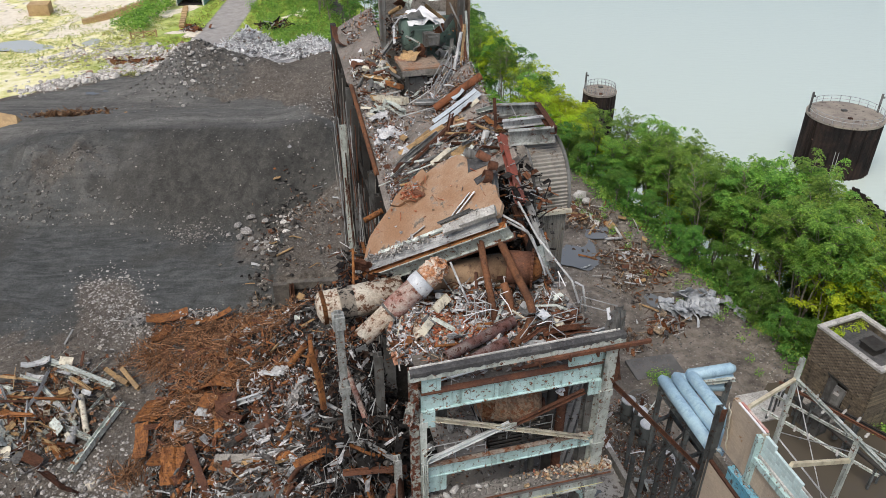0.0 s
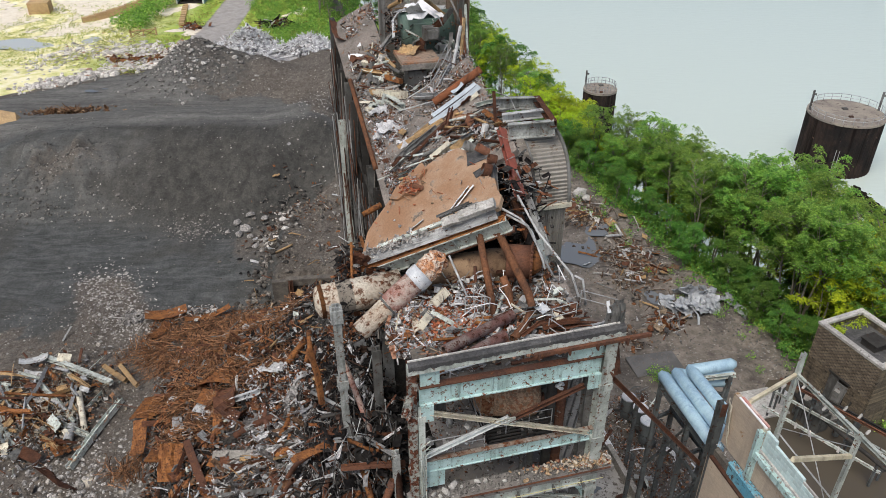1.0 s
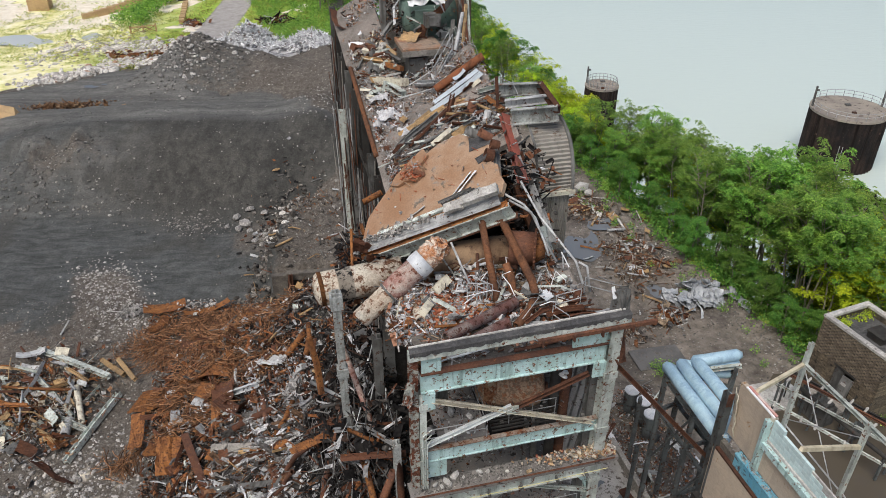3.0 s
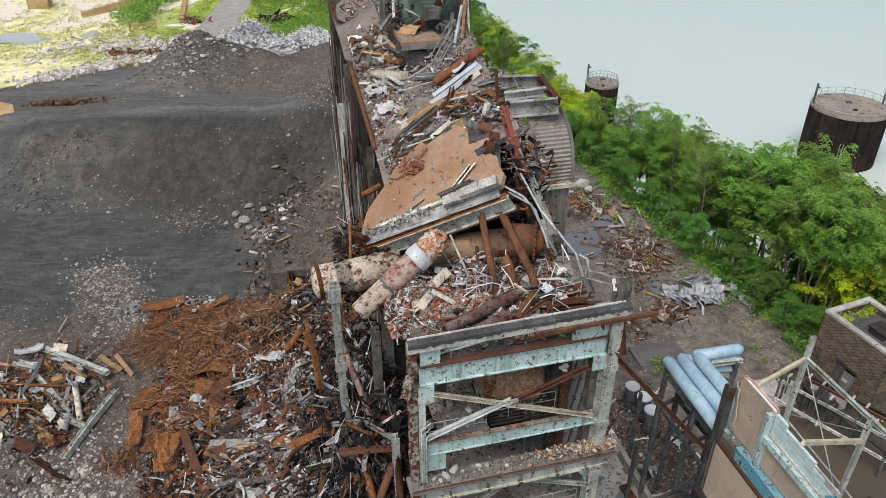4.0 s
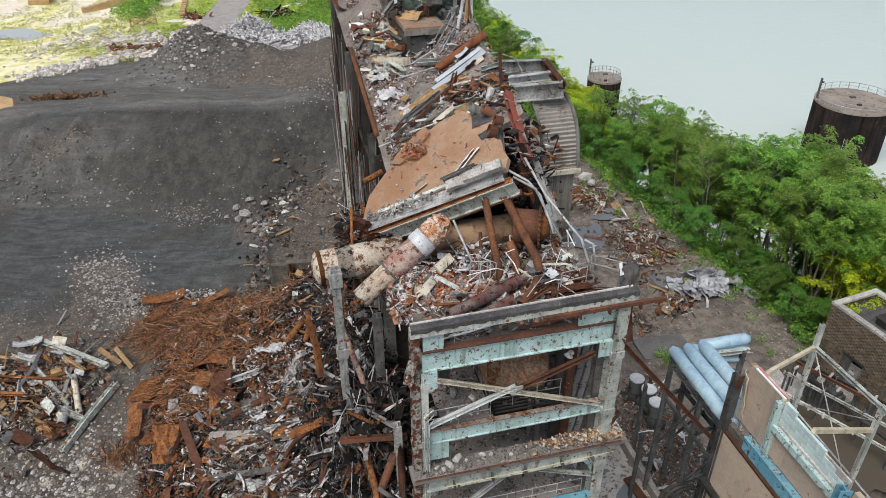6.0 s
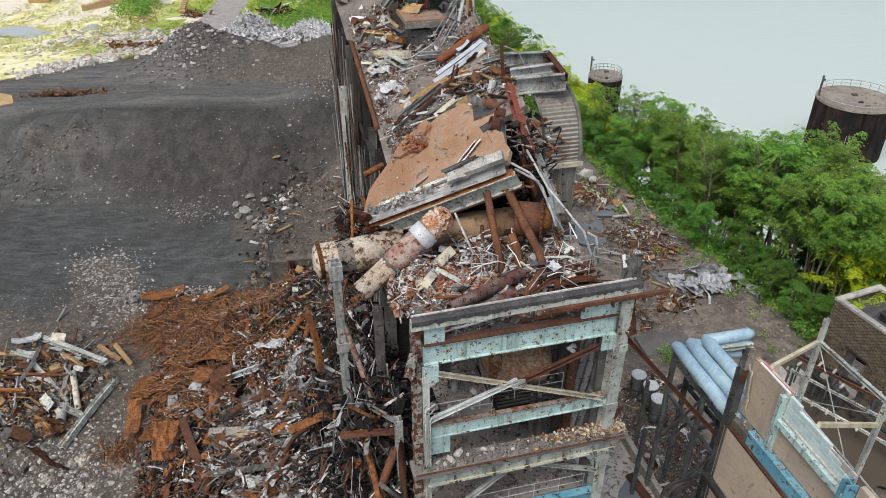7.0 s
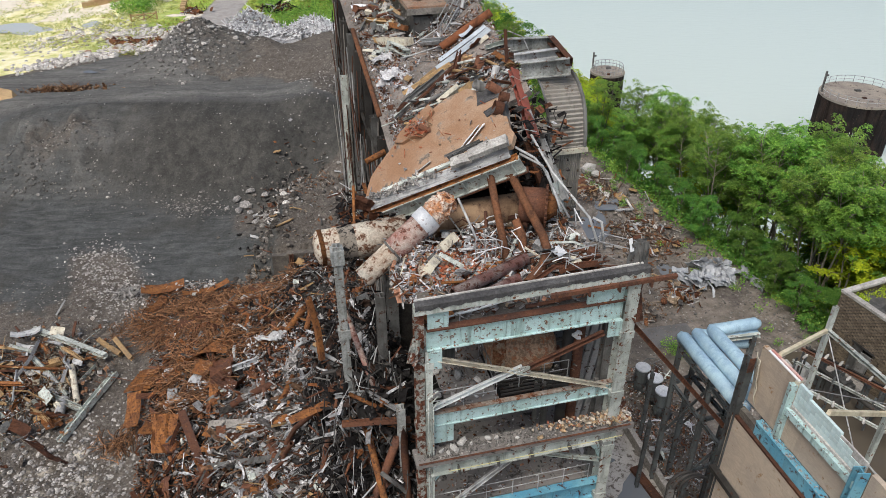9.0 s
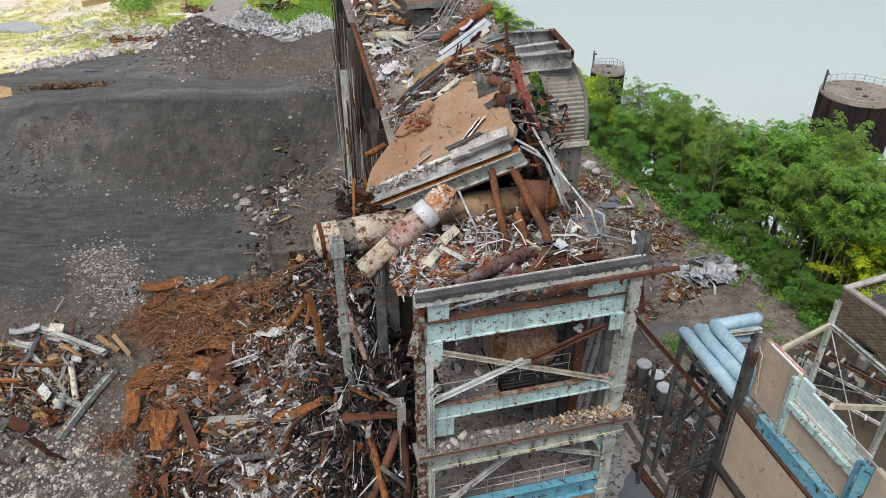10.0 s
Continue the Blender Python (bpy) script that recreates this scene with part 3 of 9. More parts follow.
def ground_material():
    m = bpy.data.materials.new("site_ground")
    m.use_nodes = True
    n, link = m.node_tree.nodes, m.node_tree.links.new
    bsdf = n["Principled BSDF"]
    bsdf.inputs["Roughness"].default_value = 0.95
    bsdf.inputs["Specular IOR Level"].default_value = 0.08
    place = n.new("ShaderNodeTexCoord").outputs["Object"]

    def noise_(size, detail=7, rough=0.65):
        t = n.new("ShaderNodeTexNoise")
        t.inputs["Scale"].default_value, t.inputs["Detail"].default_value, t.inputs["Roughness"].default_value = size, detail, rough
        link(place, t.inputs["Vector"])
        return t.outputs["Fac"]

    def ramp(value, stops):
        r = n.new("ShaderNodeValToRGB")
        while len(r.color_ramp.elements) < len(stops):
            r.color_ramp.elements.new(0.5)
        for e, (p, c) in zip(r.color_ramp.elements, stops):
            e.position, e.color = p, (*c, 1)
        link(value, r.inputs["Fac"])
        return r.outputs["Color"]

    def mix(fac, a, b):
        x = n.new("ShaderNodeMix")
        x.data_type = "RGBA"
        link(fac, x.inputs[0])
        link(a, x.inputs[6])
        link(b, x.inputs[7])
        return x.outputs[2]

    zone = n.new("ShaderNodeVertexColor")
    zone.layer_name = "zones"
    sep = n.new("ShaderNodeSeparateColor")
    link(zone.outputs["Color"], sep.inputs[0])

    def edge(value, spread=0.35):
        a = n.new("ShaderNodeMath")
        a.operation = "ADD"
        link(value, a.inputs[0])
        s = n.new("ShaderNodeMapRange")
        s.inputs["To Min"].default_value, s.inputs["To Max"].default_value = -spread, spread
        link(noise_(0.9, 9, 0.7), s.inputs["Value"])
        link(s.outputs[0], a.inputs[1])
        r = n.new("ShaderNodeMapRange")
        r.interpolation_type = "SMOOTHSTEP"
        r.inputs["From Min"].default_value, r.inputs["From Max"].default_value = 0.35, 0.65
        link(a.outputs[0], r.inputs["Value"])
        return r.outputs[0]

    def stretched(sx, sy, size, turn=0.0, bend=0.4):
        mp = n.new("ShaderNodeMapping")
        mp.inputs["Scale"].default_value = (sx, sy, 1)
        mp.inputs["Rotation"].default_value = (0, 0, radians(turn))
        link(place, mp.inputs[0])
        t = n.new("ShaderNodeTexNoise")
        t.inputs["Scale"].default_value, t.inputs["Detail"].default_value, t.inputs["Roughness"].default_value = size, 8, 0.62
        t.inputs["Distortion"].default_value = bend
        link(mp.outputs[0], t.inputs["Vector"])
        return t.outputs["Fac"]

    def times(a, b):
        x = n.new("ShaderNodeMix")
        x.data_type, x.blend_type = "RGBA", "MULTIPLY"
        x.inputs[0].default_value = 1
        link(a, x.inputs[6])
        link(b, x.inputs[7])
        return x.outputs[2]

    def specks(size, share, big):
        """Small stones lying apart: 1 on a stone, 0 between."""
        v = n.new("ShaderNodeTexVoronoi")
        v.inputs["Scale"].default_value = size
        link(place, v.inputs["Vector"])
        pick = n.new("ShaderNodeSeparateColor")
        link(v.outputs["Color"], pick.inputs[0])
        few = n.new("ShaderNodeMath")
        few.operation = "GREATER_THAN"
        few.inputs[1].default_value = 1 - share
        link(pick.outputs[0], few.inputs[0])
        near = n.new("ShaderNodeMath")
        near.operation = "LESS_THAN"
        near.inputs[1].default_value = big
        link(v.outputs["Distance"], near.inputs[0])
        both = n.new("ShaderNodeMath")
        both.operation = "MULTIPLY"
        link(few.outputs[0], both.inputs[0])
        link(near.outputs[0], both.inputs[1])
        return both.outputs[0], ramp(pick.outputs[1], [(0.0, (0.10, 0.095, 0.085)), (0.5, (0.25, 0.235, 0.21)), (1.0, (0.46, 0.44, 0.40))])

    dirt = ramp(noise_(1.6, 12, 0.75), [(0.3, (0.075, 0.068, 0.060)), (0.5, (0.135, 0.122, 0.108)), (0.62, (0.19, 0.175, 0.157)), (0.75, (0.30, 0.28, 0.255))])
    dirt = times(dirt, ramp(noise_(7.0, 6, 0.75), [(0.32, (0.42, 0.42, 0.42)), (0.68, (1.5, 1.5, 1.5))]))
    dirt = times(dirt, ramp(noise_(0.12, 5, 0.6), [(0.35, (0.80, 0.78, 0.76)), (0.65, (1.12, 1.10, 1.07))]))
    for size, share, big in ((1.7, 0.10, 0.24), (3.4, 0.12, 0.3)):
        fac, tone = specks(size, share, big)
        dirt = mix(fac, dirt, tone)
    yard_dirt = ramp(noise_(0.9, 12, 0.75), [(0.3, (0.10, 0.088, 0.077)), (0.48, (0.20, 0.176, 0.15)), (0.62, (0.29, 0.258, 0.222)), (0.78, (0.44, 0.40, 0.35))])
    yard_dirt = times(yard_dirt, ramp(noise_(0.22, 6, 0.6), [(0.38, (0.55, 0.55, 0.57)), (0.55, (1.0, 1.0, 1.0)), (0.7, (1.2, 1.18, 1.15))]))
    for size, share, big in ((2.2, 0.12, 0.24), (4.4, 0.16, 0.3)):
        fac, tone = specks(size, share, big)
        yard_dirt = mix(fac, yard_dirt, tone)
    tone_layer = n.new("ShaderNodeVertexColor")
    tone_layer.layer_name = "shade_tone"
    tone_split = n.new("ShaderNodeSeparateColor")
    link(tone_layer.outputs["Color"], tone_split.inputs[0])
    dirt = mix(tone_split.outputs[2], dirt, yard_dirt)
    base_ash = ramp(noise_(0.8, 14, 0.78), [(0.28, (0.048, 0.0505, 0.050)), (0.48, (0.076, 0.0795, 0.078)), (0.62, (0.096, 0.099, 0.096)), (0.78, (0.15, 0.15, 0.142))])
    base_ash = times(base_ash, ramp(stretched(0.16, 0.62, 0.9, -24, 2.2), [(0.36, (0.74, 0.75, 0.75)), (0.5, (1.0, 1.0, 1.0)), (0.64, (1.28, 1.3, 1.3))]))
    # Darker copy of the ash, painting shade on bank face and heap ground.
    shaded_ash = ramp(noise_(1.4, 14, 0.8), [(0.28, (0.038, 0.0375, 0.0345)), (0.5, (0.062, 0.061, 0.056)), (0.68, (0.080, 0.0785, 0.072)), (0.82, (0.13, 0.127, 0.116))])
    shaded_ash = times(shaded_ash, ramp(stretched(0.8, 0.12, 1.0), [(0.36, (0.78, 0.78, 0.78)), (0.5, (1.0, 1.0, 1.0)), (0.64, (1.3, 1.28, 1.25))]))
    ash = mix(tone_split.outputs[0], base_ash, shaded_ash)
    # Paler ash: skylight painted on the flat bank top, plus paler slumped lobes.
    light_ash = ramp(noise_(1.1, 14, 0.78), [(0.28, (0.084, 0.084, 0.080)), (0.5, (0.124, 0.123, 0.116)), (0.66, (0.155, 0.152, 0.142)), (0.8, (0.215, 0.205, 0.19))])
    light_ash = times(light_ash, ramp(stretched(0.07, 0.7, 1.0, 8), [(0.36, (0.74, 0.74, 0.75)), (0.5, (1.0, 1.0, 1.0)), (0.64, (1.25, 1.25, 1.25))]))
    ash = mix(tone_layer.outputs["Alpha"], ash, light_ash)
    ash = times(ash, ramp(noise_(5.0, 8, 0.78), [(0.32, (0.72, 0.72, 0.72)), (0.68, (1.5, 1.5, 1.5))]))
    fac, tone = specks(2.2, 0.03, 0.22)
    ash = mix(fac, ash, tone)
    grass = ramp(noise_(0.5, 12, 0.75), [(0.25, (0.16, 0.30, 0.05)), (0.5, (0.33, 0.46, 0.08)), (0.65, (0.52, 0.56, 0.14)), (0.8, (0.66, 0.62, 0.26))])
    # Field colours raised near white to paint the sun patch lying there.
    sunlit_grass = ramp(noise_(0.22, 12, 0.72), [(0.32, (0.40, 0.44, 0.13)), (0.43, (0.68, 0.66, 0.29)), (0.53, (0.87, 0.82, 0.50)), (0.65, (0.95, 0.91, 0.76))])
    grass = mix(tone_split.outputs[1], grass, sunlit_grass)
    pale = ramp(noise_(0.6, 12, 0.75), [(0.25, (0.58, 0.51, 0.41)), (0.5, (0.82, 0.75, 0.61)), (0.75, (0.94, 0.90, 0.82))])
    road = ramp(noise_(0.5, 10, 0.7), [(0.3, (0.28, 0.265, 0.25)), (0.7, (0.46, 0.435, 0.41))])
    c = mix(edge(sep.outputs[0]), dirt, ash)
    c = mix(edge(sep.outputs[2]), c, pale)
    c = mix(edge(sep.outputs[1]), c, grass)
    c = mix(edge(zone.outputs["Alpha"], 0.15), c, road)
    link(c, bsdf.inputs["Base Color"])
    b = n.new("ShaderNodeBump")
    b.inputs["Strength"].default_value, b.inputs["Distance"].default_value = 0.9, 0.2
    link(noise_(2.5, 12, 0.75), b.inputs["Height"])
    link(b.outputs[0], bsdf.inputs["Normal"])
    return m


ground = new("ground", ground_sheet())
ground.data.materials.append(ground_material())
tagged(ground, "dark ash, grey rubble dirt and rough grass of a cleared site", "ground", kind="structure")


def water_material(name, base, rough, ripple, size):
    m = bpy.data.materials.new(name)
    m.use_nodes = True
    n, link = m.node_tree.nodes, m.node_tree.links.new
    bsdf = n["Principled BSDF"]
    bsdf.inputs["Base Color"].default_value = (*base, 1)
    bsdf.inputs["Roughness"].default_value = rough
    bsdf.inputs["IOR"].default_value = 1.33
    t = n.new("ShaderNodeTexNoise")
    t.inputs["Scale"].default_value, t.inputs["Detail"].default_value = size, 6
    co = n.new("ShaderNodeTexCoord")
    mp = n.new("ShaderNodeMapping")
    mp.inputs["Scale"].default_value = (0.6, 1.6, 1)
    link(co.outputs["Object"], mp.inputs[0])
    link(mp.outputs[0], t.inputs["Vector"])
    b = n.new("ShaderNodeBump")
    b.inputs["Strength"].default_value, b.inputs["Distance"].default_value = ripple, 0.1
    link(t.outputs["Fac"], b.inputs["Height"])
    link(b.outputs[0], bsdf.inputs["Normal"])
    return m


river_water = water_material("river_water", (0.575, 0.66, 0.61), 0.12, 0.5, 0.5)
pond_water = water_material("pond_water", (0.50, 0.53, 0.52), 0.08, 0.05, 1.5)
puddle_water = water_material("puddle_water", (0.17, 0.185, 0.20), 0.04, 0.03, 1.5)
WATER_Z = -12.0
river = Shape().add([(-3000, -2500, WATER_Z), (3000, -2500, WATER_Z), (3000, 3500, WATER_Z), (-3000, 3500, WATER_Z)], [(0, 1, 2, 3)])
tagged(new("water", mesh_of("water", river, river_water, np.zeros(3))), "pale grey-green river with faint ripples", "river", kind="structure")


# ---- the ruined boiler house: near steel frame ----
def bu(u0, v0, z0, u1, v1, z1):
    """A box between two corners along the ruin's axes."""
    c = B((u0 + u1) / 2, (v0 + v1) / 2, (z0 + z1) / 2)
    return c, (abs(u1 - u0), abs(v1 - v0), abs(z1 - z0)), TURN_B


pipe_rust = material("pipe_rust", (0.20, 0.09, 0.046), (0.14, 0.07, 0.043), (0.27, 0.115, 0.045), 0.4, 1.0, 0.85, vary=0.15, streak=0.25)
frame_house = thing("steel_frame_building", "roofless pale teal steel frame of a torn-open boiler house", "building", B(4.5, 2, 0))


def frame_col(u, v, z0, z1, mat, w=0.55, label="", name="column"):
    s = Shape().beam(B(u, v, z0), B(u, v, z1), w, w * 1.1, "I", 0.05, up=B(0, 1, 0) - B(0, 0, 0))
    for z in np.arange(z0 + 1.5, z1 - 0.5, 3.4):
        s.box(B(u, v - 0.02, z), (w + 0.08, w * 1.1 + 0.06, 0.35), TURN_B)
    return part(name, s, mat, frame_house, label)


frame_col(0.05, 0.05, 2, 27.0, flaked_paint, 0.36, "rust-red column with flaking paint")
frame_col(0.42, 0.0, 2, 24.6, pale_paint, 0.3)
frame_col(9.0, 0, 2, 26.6, pale_paint, 0.55, "pale green column")
frame_col(8.6, 0.6, 2, 24.2, grey_steel, 0.4)
frame_col(0.1, 6.2, 2, 25.5, grey_steel, 0.5)
frame_col(9.0, 6.2, 2, 26.5, grey_steel, 0.5)
frame_col(4.6, 6.2, 2, 25.0, black_steel, 0.45)


def girder(u0, z0, u1, z1, h, mat, v=0.0, w=0.42, label="", stiff=True, top=None):
    p, q = B(u0, v, z0 - h / 2), B(u1, v, z1 - h / 2)
    s = Shape().beam(p, q, w, h, "I", 0.05)
    if stiff:
        for k in (0.18, 0.36, 0.54, 0.72, 0.88):
            c = p + (q - p) * k
            s.box(c, (0.04, w * 0.9, h * 0.92), TURN_B)
    g = part("girder", s, mat, frame_house, label)
    if top:
        part("top_flange", Shape().box((p + q) / 2 + np.array((0, 0, h / 2 + 0.03)), (np.linalg.norm(q - p), w + 0.05, 0.05), TURN_B), top, g, "rusted top flange")
    return g


# the roof edge: tarred kerb over a pale fascia
edge = Shape().beam(B(-0.15, -0.12, 26.78), B(9.6, -0.12, 26.98), 0.26, 0.46, "box")
part("roof_edge_beam", edge, pale_paint, frame_house, "pale fascia beam, paint peeling")
rows = []
for i in range(65):
    u = -0.12 + 9.7 * i / 64
    z = 27.04 + 0.0205 * u
    rows.append([B(u, -0.27 - random.uniform(0, 0.03), z - 0.16 - random.uniform(0, 0.12)), B(u, -0.28, z - 0.03), B(u, -0.22, z + random.uniform(-.02, .03)), B(u, -0.1, z + 0.02 + random.uniform(-.02, .03)), B(u, 0.02, z + 0.02)])
part("roof_felt", Shape().grid(np.array(rows), 0.02), tar_felt, frame_house, "torn black roofing felt along the edge")
lip = Shape().beam(B(-0.1, 0.06, 27.06), B(9.4, 0.06, 27.26), 0.08, 0.1, "box")
part("coping", lip, white_concrete, frame_house)
part("channel_beam", Shape().beam(B(5.3, -0.4, 26.66), B(10.75, -0.4, 26.72), 0.14, 0.18, "C", 0.025, flip=3.14), brown_rust, frame_house, "dark red channel beam")
for u in (5.5, 6.9, 8.2, 9.6):
    part("beam_clip", Shape().box(B(u, -0.47, 26.62), (0.07, 0.2, 0.36), TURN_B), brown_rust, frame_house)
girder(0.35, 25.62, 8.75, 25.62, 1.0, teal_paint, top=brown_rust, stiff=False, w=0.3, label="pale teal plate girder with peeling red primer")
part("web_plate", Shape().box(*bu(0.4, -0.05, 25.6, 1.25, 0.05, 26.5)), teal_paint, frame_house)
part("web_plate", Shape().box(*bu(7.1, -0.06, 25.6, 8.85, 0.06, 26.5)), teal_paint, frame_house)
stained_teal = material("stained_teal", (0.36, 0.44, 0.42), (0.28, 0.30, 0.27), RUST, 0.5, 1.2, 0.65, vary=0.1, streak=0.3)
stained_steel_top = material("stained_flange", (0.30, 0.29, 0.26), (0.22, 0.15, 0.11), RUST, 0.55, 1.0, 0.7, vary=0.1)
girder(0.4, 21.05, 8.8, 21.1, 0.72, teal_paint, stiff=False, w=0.2, label="pale teal floor girder", top=stained_steel_top)
girder(0.4, 18.6, 9.2, 18.6, 0.95, pale_paint, v=-0.25, stiff=False, label="weathered floor-edge girder")
girder(0.4, 14.6, 9.0, 14.6, 1.1, blue_paint, label="blue floor girder")
girder(0.4, 10.5, 9.0, 10.5, 1.0, blue_paint)
part("web_plate", Shape().box(*bu(0.35, -0.05, 19.3, 1.5, 0.05, 20.3)), teal_paint, frame_house)
white_paint = material("white_paint", (0.62, 0.66, 0.66), (0.46, 0.50, 0.50), RUST, 0.42, 1.4, 0.6, vary=0.08, streak=0.25)
braces = [((0.8, 24.15), (8.55, 20.95), cream_paint), ((0.3, 21.4), (4.45, 22.95), white_paint), ((4.4, 22.75), (8.0, 24.1), brown_rust),
          ((0.4, 14.3), (4.8, 17.9), galvanised), ((4.6, 17.9), (8.7, 16.2), pale_paint)]
for (u0, z0), (u1, z1), m in braces:
    part("brace", Shape().beam(B(u0, -0.12, z0), B(u1, -0.12, z1), 0.22, 0.2, "C", 0.035, flip=0.4), m, frame_house, "weathered diagonal brace")
part("gusset", Shape().box(*bu(0.4, -0.2, 23.7, 0.95, -0.12, 24.6)), teal_paint, frame_house)
part("gusset", Shape().box(*bu(8.15, -0.2, 23.85, 8.8, -0.12, 24.65)), teal_paint, frame_house)
part("gusset", Shape().box(*bu(4.2, -0.24, 22.6, 4.75, -0.16, 23.0)), stained_teal, frame_house)


def knee(u, z, r, side):
    """A rounded corner plate under a girder."""
    s = Shape()
    prof = [(0, 0)] + [(r - r * math.sin(a), -(r - r * math.cos(a))) for a in np.linspace(0, math.pi / 2, 9)]
    n = len(prof)
    fr = [B(u + side * x, -0.05, z + y) for x, y in prof]
    bk = [B(u + side * x, 0.2, z + y) for x, y in prof]
    return s.add(np.array(fr + bk), [tuple(range(n)), tuple(range(n, 2 * n))[::-1]] + [(i, (i + 1) % n, n + (i + 1) % n, n + i) for i in range(n)])


part("knee_plate", knee(0.35, 17.6, 1.7, 1), teal_paint, frame_house, "arched corner plate")
part("knee_plate", knee(8.75, 17.6, 1.7, -1), teal_paint, frame_house, "arched corner plate")

# clutter on the shelf between the roof edge and the upper girder
part("shelf_plate", Shape().box(*bu(0.5, 0.2, 25.44, 8.6, 2.6, 25.54)), earth_concrete, frame_house, "dirty shelf behind the upper girder")
for (u0, v0, z0), (u1, v1, z1), r_, m in (((1.2, 0.5, 25.7), (3.9, 0.7, 25.95), .05, white_paint), ((1.6, 0.7, 25.65), (4.4, 1.0, 25.85), .04, galvanised), ((4.6, 0.4, 25.7), (6.6, 0.5, 25.75), .09, brown_rust), ((3.4, 0.8, 26.2), (7.2, 1.0, 26.3), .03, galvanised), ((5.4, 0.8, 25.6), (5.4, 0.8, 26.3), .03, galvanised), ((6.9, 0.9, 25.6), (6.9, 0.9, 26.3), .03, galvanised)):
    part("shelf_pipe", Shape().tube([B(u0, v0, z0), B((u0 + u1) / 2, (v0 + v1) / 2, (z0 + z1) / 2 - .04), B(u1, v1, z1)], r_, 7), m, frame_house, "pale bent pipe on the shelf")

# floors, with holes left open
part("floor_slab", Shape().box(*bu(1.3, 0.2, 20.85, 3.6, 6.0, 21.1)), concrete_floor, frame_house, "stained concrete floor")
part("floor_slab", Shape().box(*bu(3.6, 3.4, 20.85, 8.8, 6.0, 21.1)), concrete_floor, frame_house)
part("floor_slab", Shape().box(*bu(-0.3, -0.7, 18.62, 9.9, 0.25, 18.86)), concrete_floor, frame_house, "rubble-strewn floor strip")
part("ledge_angle", Shape().beam(B(-0.2, -0.72, 18.9), B(9.7, -0.72, 18.88), 0.06, 0.06, "L", 0.02), brown_rust, frame_house)
part("floor_slab", Shape().box(*bu(0.2, 0.3, 14.3, 8.8, 6.0, 14.55)), concrete_floor, frame_house)
part("floor_slab", Shape().box(*bu(0.2, 0.3, 10.2, 8.8, 6.0, 10.45)), concrete_floor, frame_house)
grate = Shape()
for i in range(6):
    grate.beam(B(3.75 + 0.02 * i, 0.35 + i * 0.2, 21.08), B(6.9, 0.35 + i * 0.2, 21.08), 0.05, 0.09, "box")
part("grating", grate, black_steel, frame_house, "dark steel floor grating")
part("infill_panel", Shape().box(*bu(1.2, 0.02, 9.6, 8.6, 0.1, 13.5)), sandstone, frame_house, "tan infill wall panel")
part("back_wall", Shape().box(*bu(0.3, 6.4, 3, 8.8, 6.6, 24.5)), shade_black, frame_house, "inner wall coloured near-black for interior shade")


def railing(points, parent, mat, h=1.07, gap=1.25, r=0.022, name="railing"):
    s = Shape()
    for p, q in zip(points[:-1], points[1:]):
        p, q = np.array(p), np.array(q)
        n = max(1, round(np.linalg.norm(q - p) / gap))
        for k in range(n + 1):
            b = p + (q - p) * k / n
            s.tube([b, b + np.array((0, 0, h))], r, 5)
        for z in (h, h * 0.52):
            s.tube([p + np.array((0, 0, z)), q + np.array((0, 0, z))], r, 5)
    return part(name, s, mat, parent, "bent pipe handrail")


railing([B(0.5, 0.05, 21.15), B(3.4, 0.05, 21.15)], frame_house, galvanised)
railing([B(3.5, 3.0, 21.15), B(3.5, 0.6, 21.15), B(6.9, 0.6, 21.15)], frame_house, galvanised)
railing([B(0.6, 0.1, 14.65), B(8.4, 0.1, 14.65)], frame_house, galvanised)
yellow = Shape().tube([B(1.1, -0.85, 18.3), B(5, -0.85, 18.31), B(9.3, -0.85, 18.4)], 0.017, 6)
yp = part("yellow_pipe", yellow, yellow_paint, frame_house, "thin yellow pipe on brackets")
for u in (1.6, 3.4, 5.0, 6.8, 8.3):
    part("bracket", Shape().box(B(u, -0.7, 18.12), (0.07, 0.35, 0.3), TURN_B), grey_steel, yp)
# conduits climbing the left column
for k in range(3):
    part("conduit", Shape().tube([B(0.35 + 0.1 * k, -0.32, 3), B(0.35 + 0.1 * k, -0.32, 22.3 - 0.3 * k), B(0.75, -0.3, 22.6 - 0.3 * k)], 0.03, 6), pale_paint, frame_house)
# stub beam reaching out to the yard
part("stub_beam", Shape().beam(B(9.5, 0.2, 24.0), B(16.2, 0.6, 15.6), 0.2, 0.22, "C", 0.03), brown_rust, frame_house, "rusted beam hanging from the column")
part("bent_plate", Shape().plate(B(9.5, 0.1, 25.2), 0.9, 1.6, TURN_B @ turned(70, 20, 30), 0.12, 5, 0.03), brown_rust, frame_house, "twisted plate at the column head")
part("bent_plate", Shape().plate(B(-0.2, -0.3, 24.9), 0.4, 1.2, TURN_B @ turned(80, 10, -30), 0.10, 5, 0.03), flaked_paint, frame_house)

# plant inside the frame
boiler_drum = thing("steam_drum", "rust-orange steam drum with flaking pale lagging", "vessel", B(5.2, 3.0, 20.9))
c0, c1 = B(4.3, 3.2, 21.45), B(6.5, 2.55, 21.4)
ax = (c1 - c0) / np.linalg.norm(c1 - c0)
part("shell", Shape().tube([c0 - ax * 0.5, c0 - ax * 0.35, c0, c1, c1 + ax * 0.35, c1 + ax * 0.55], [0.5, 0.85, 1.1, 1.1, 0.95, 0.5], 24), material("drum_rust", (0.36, 0.15, 0.065), (0.25, 0.095, 0.045), (0.44, 0.30, 0.2), 0.8, 1.2, 0.35, vary=.08), boiler_drum, smooth=True)
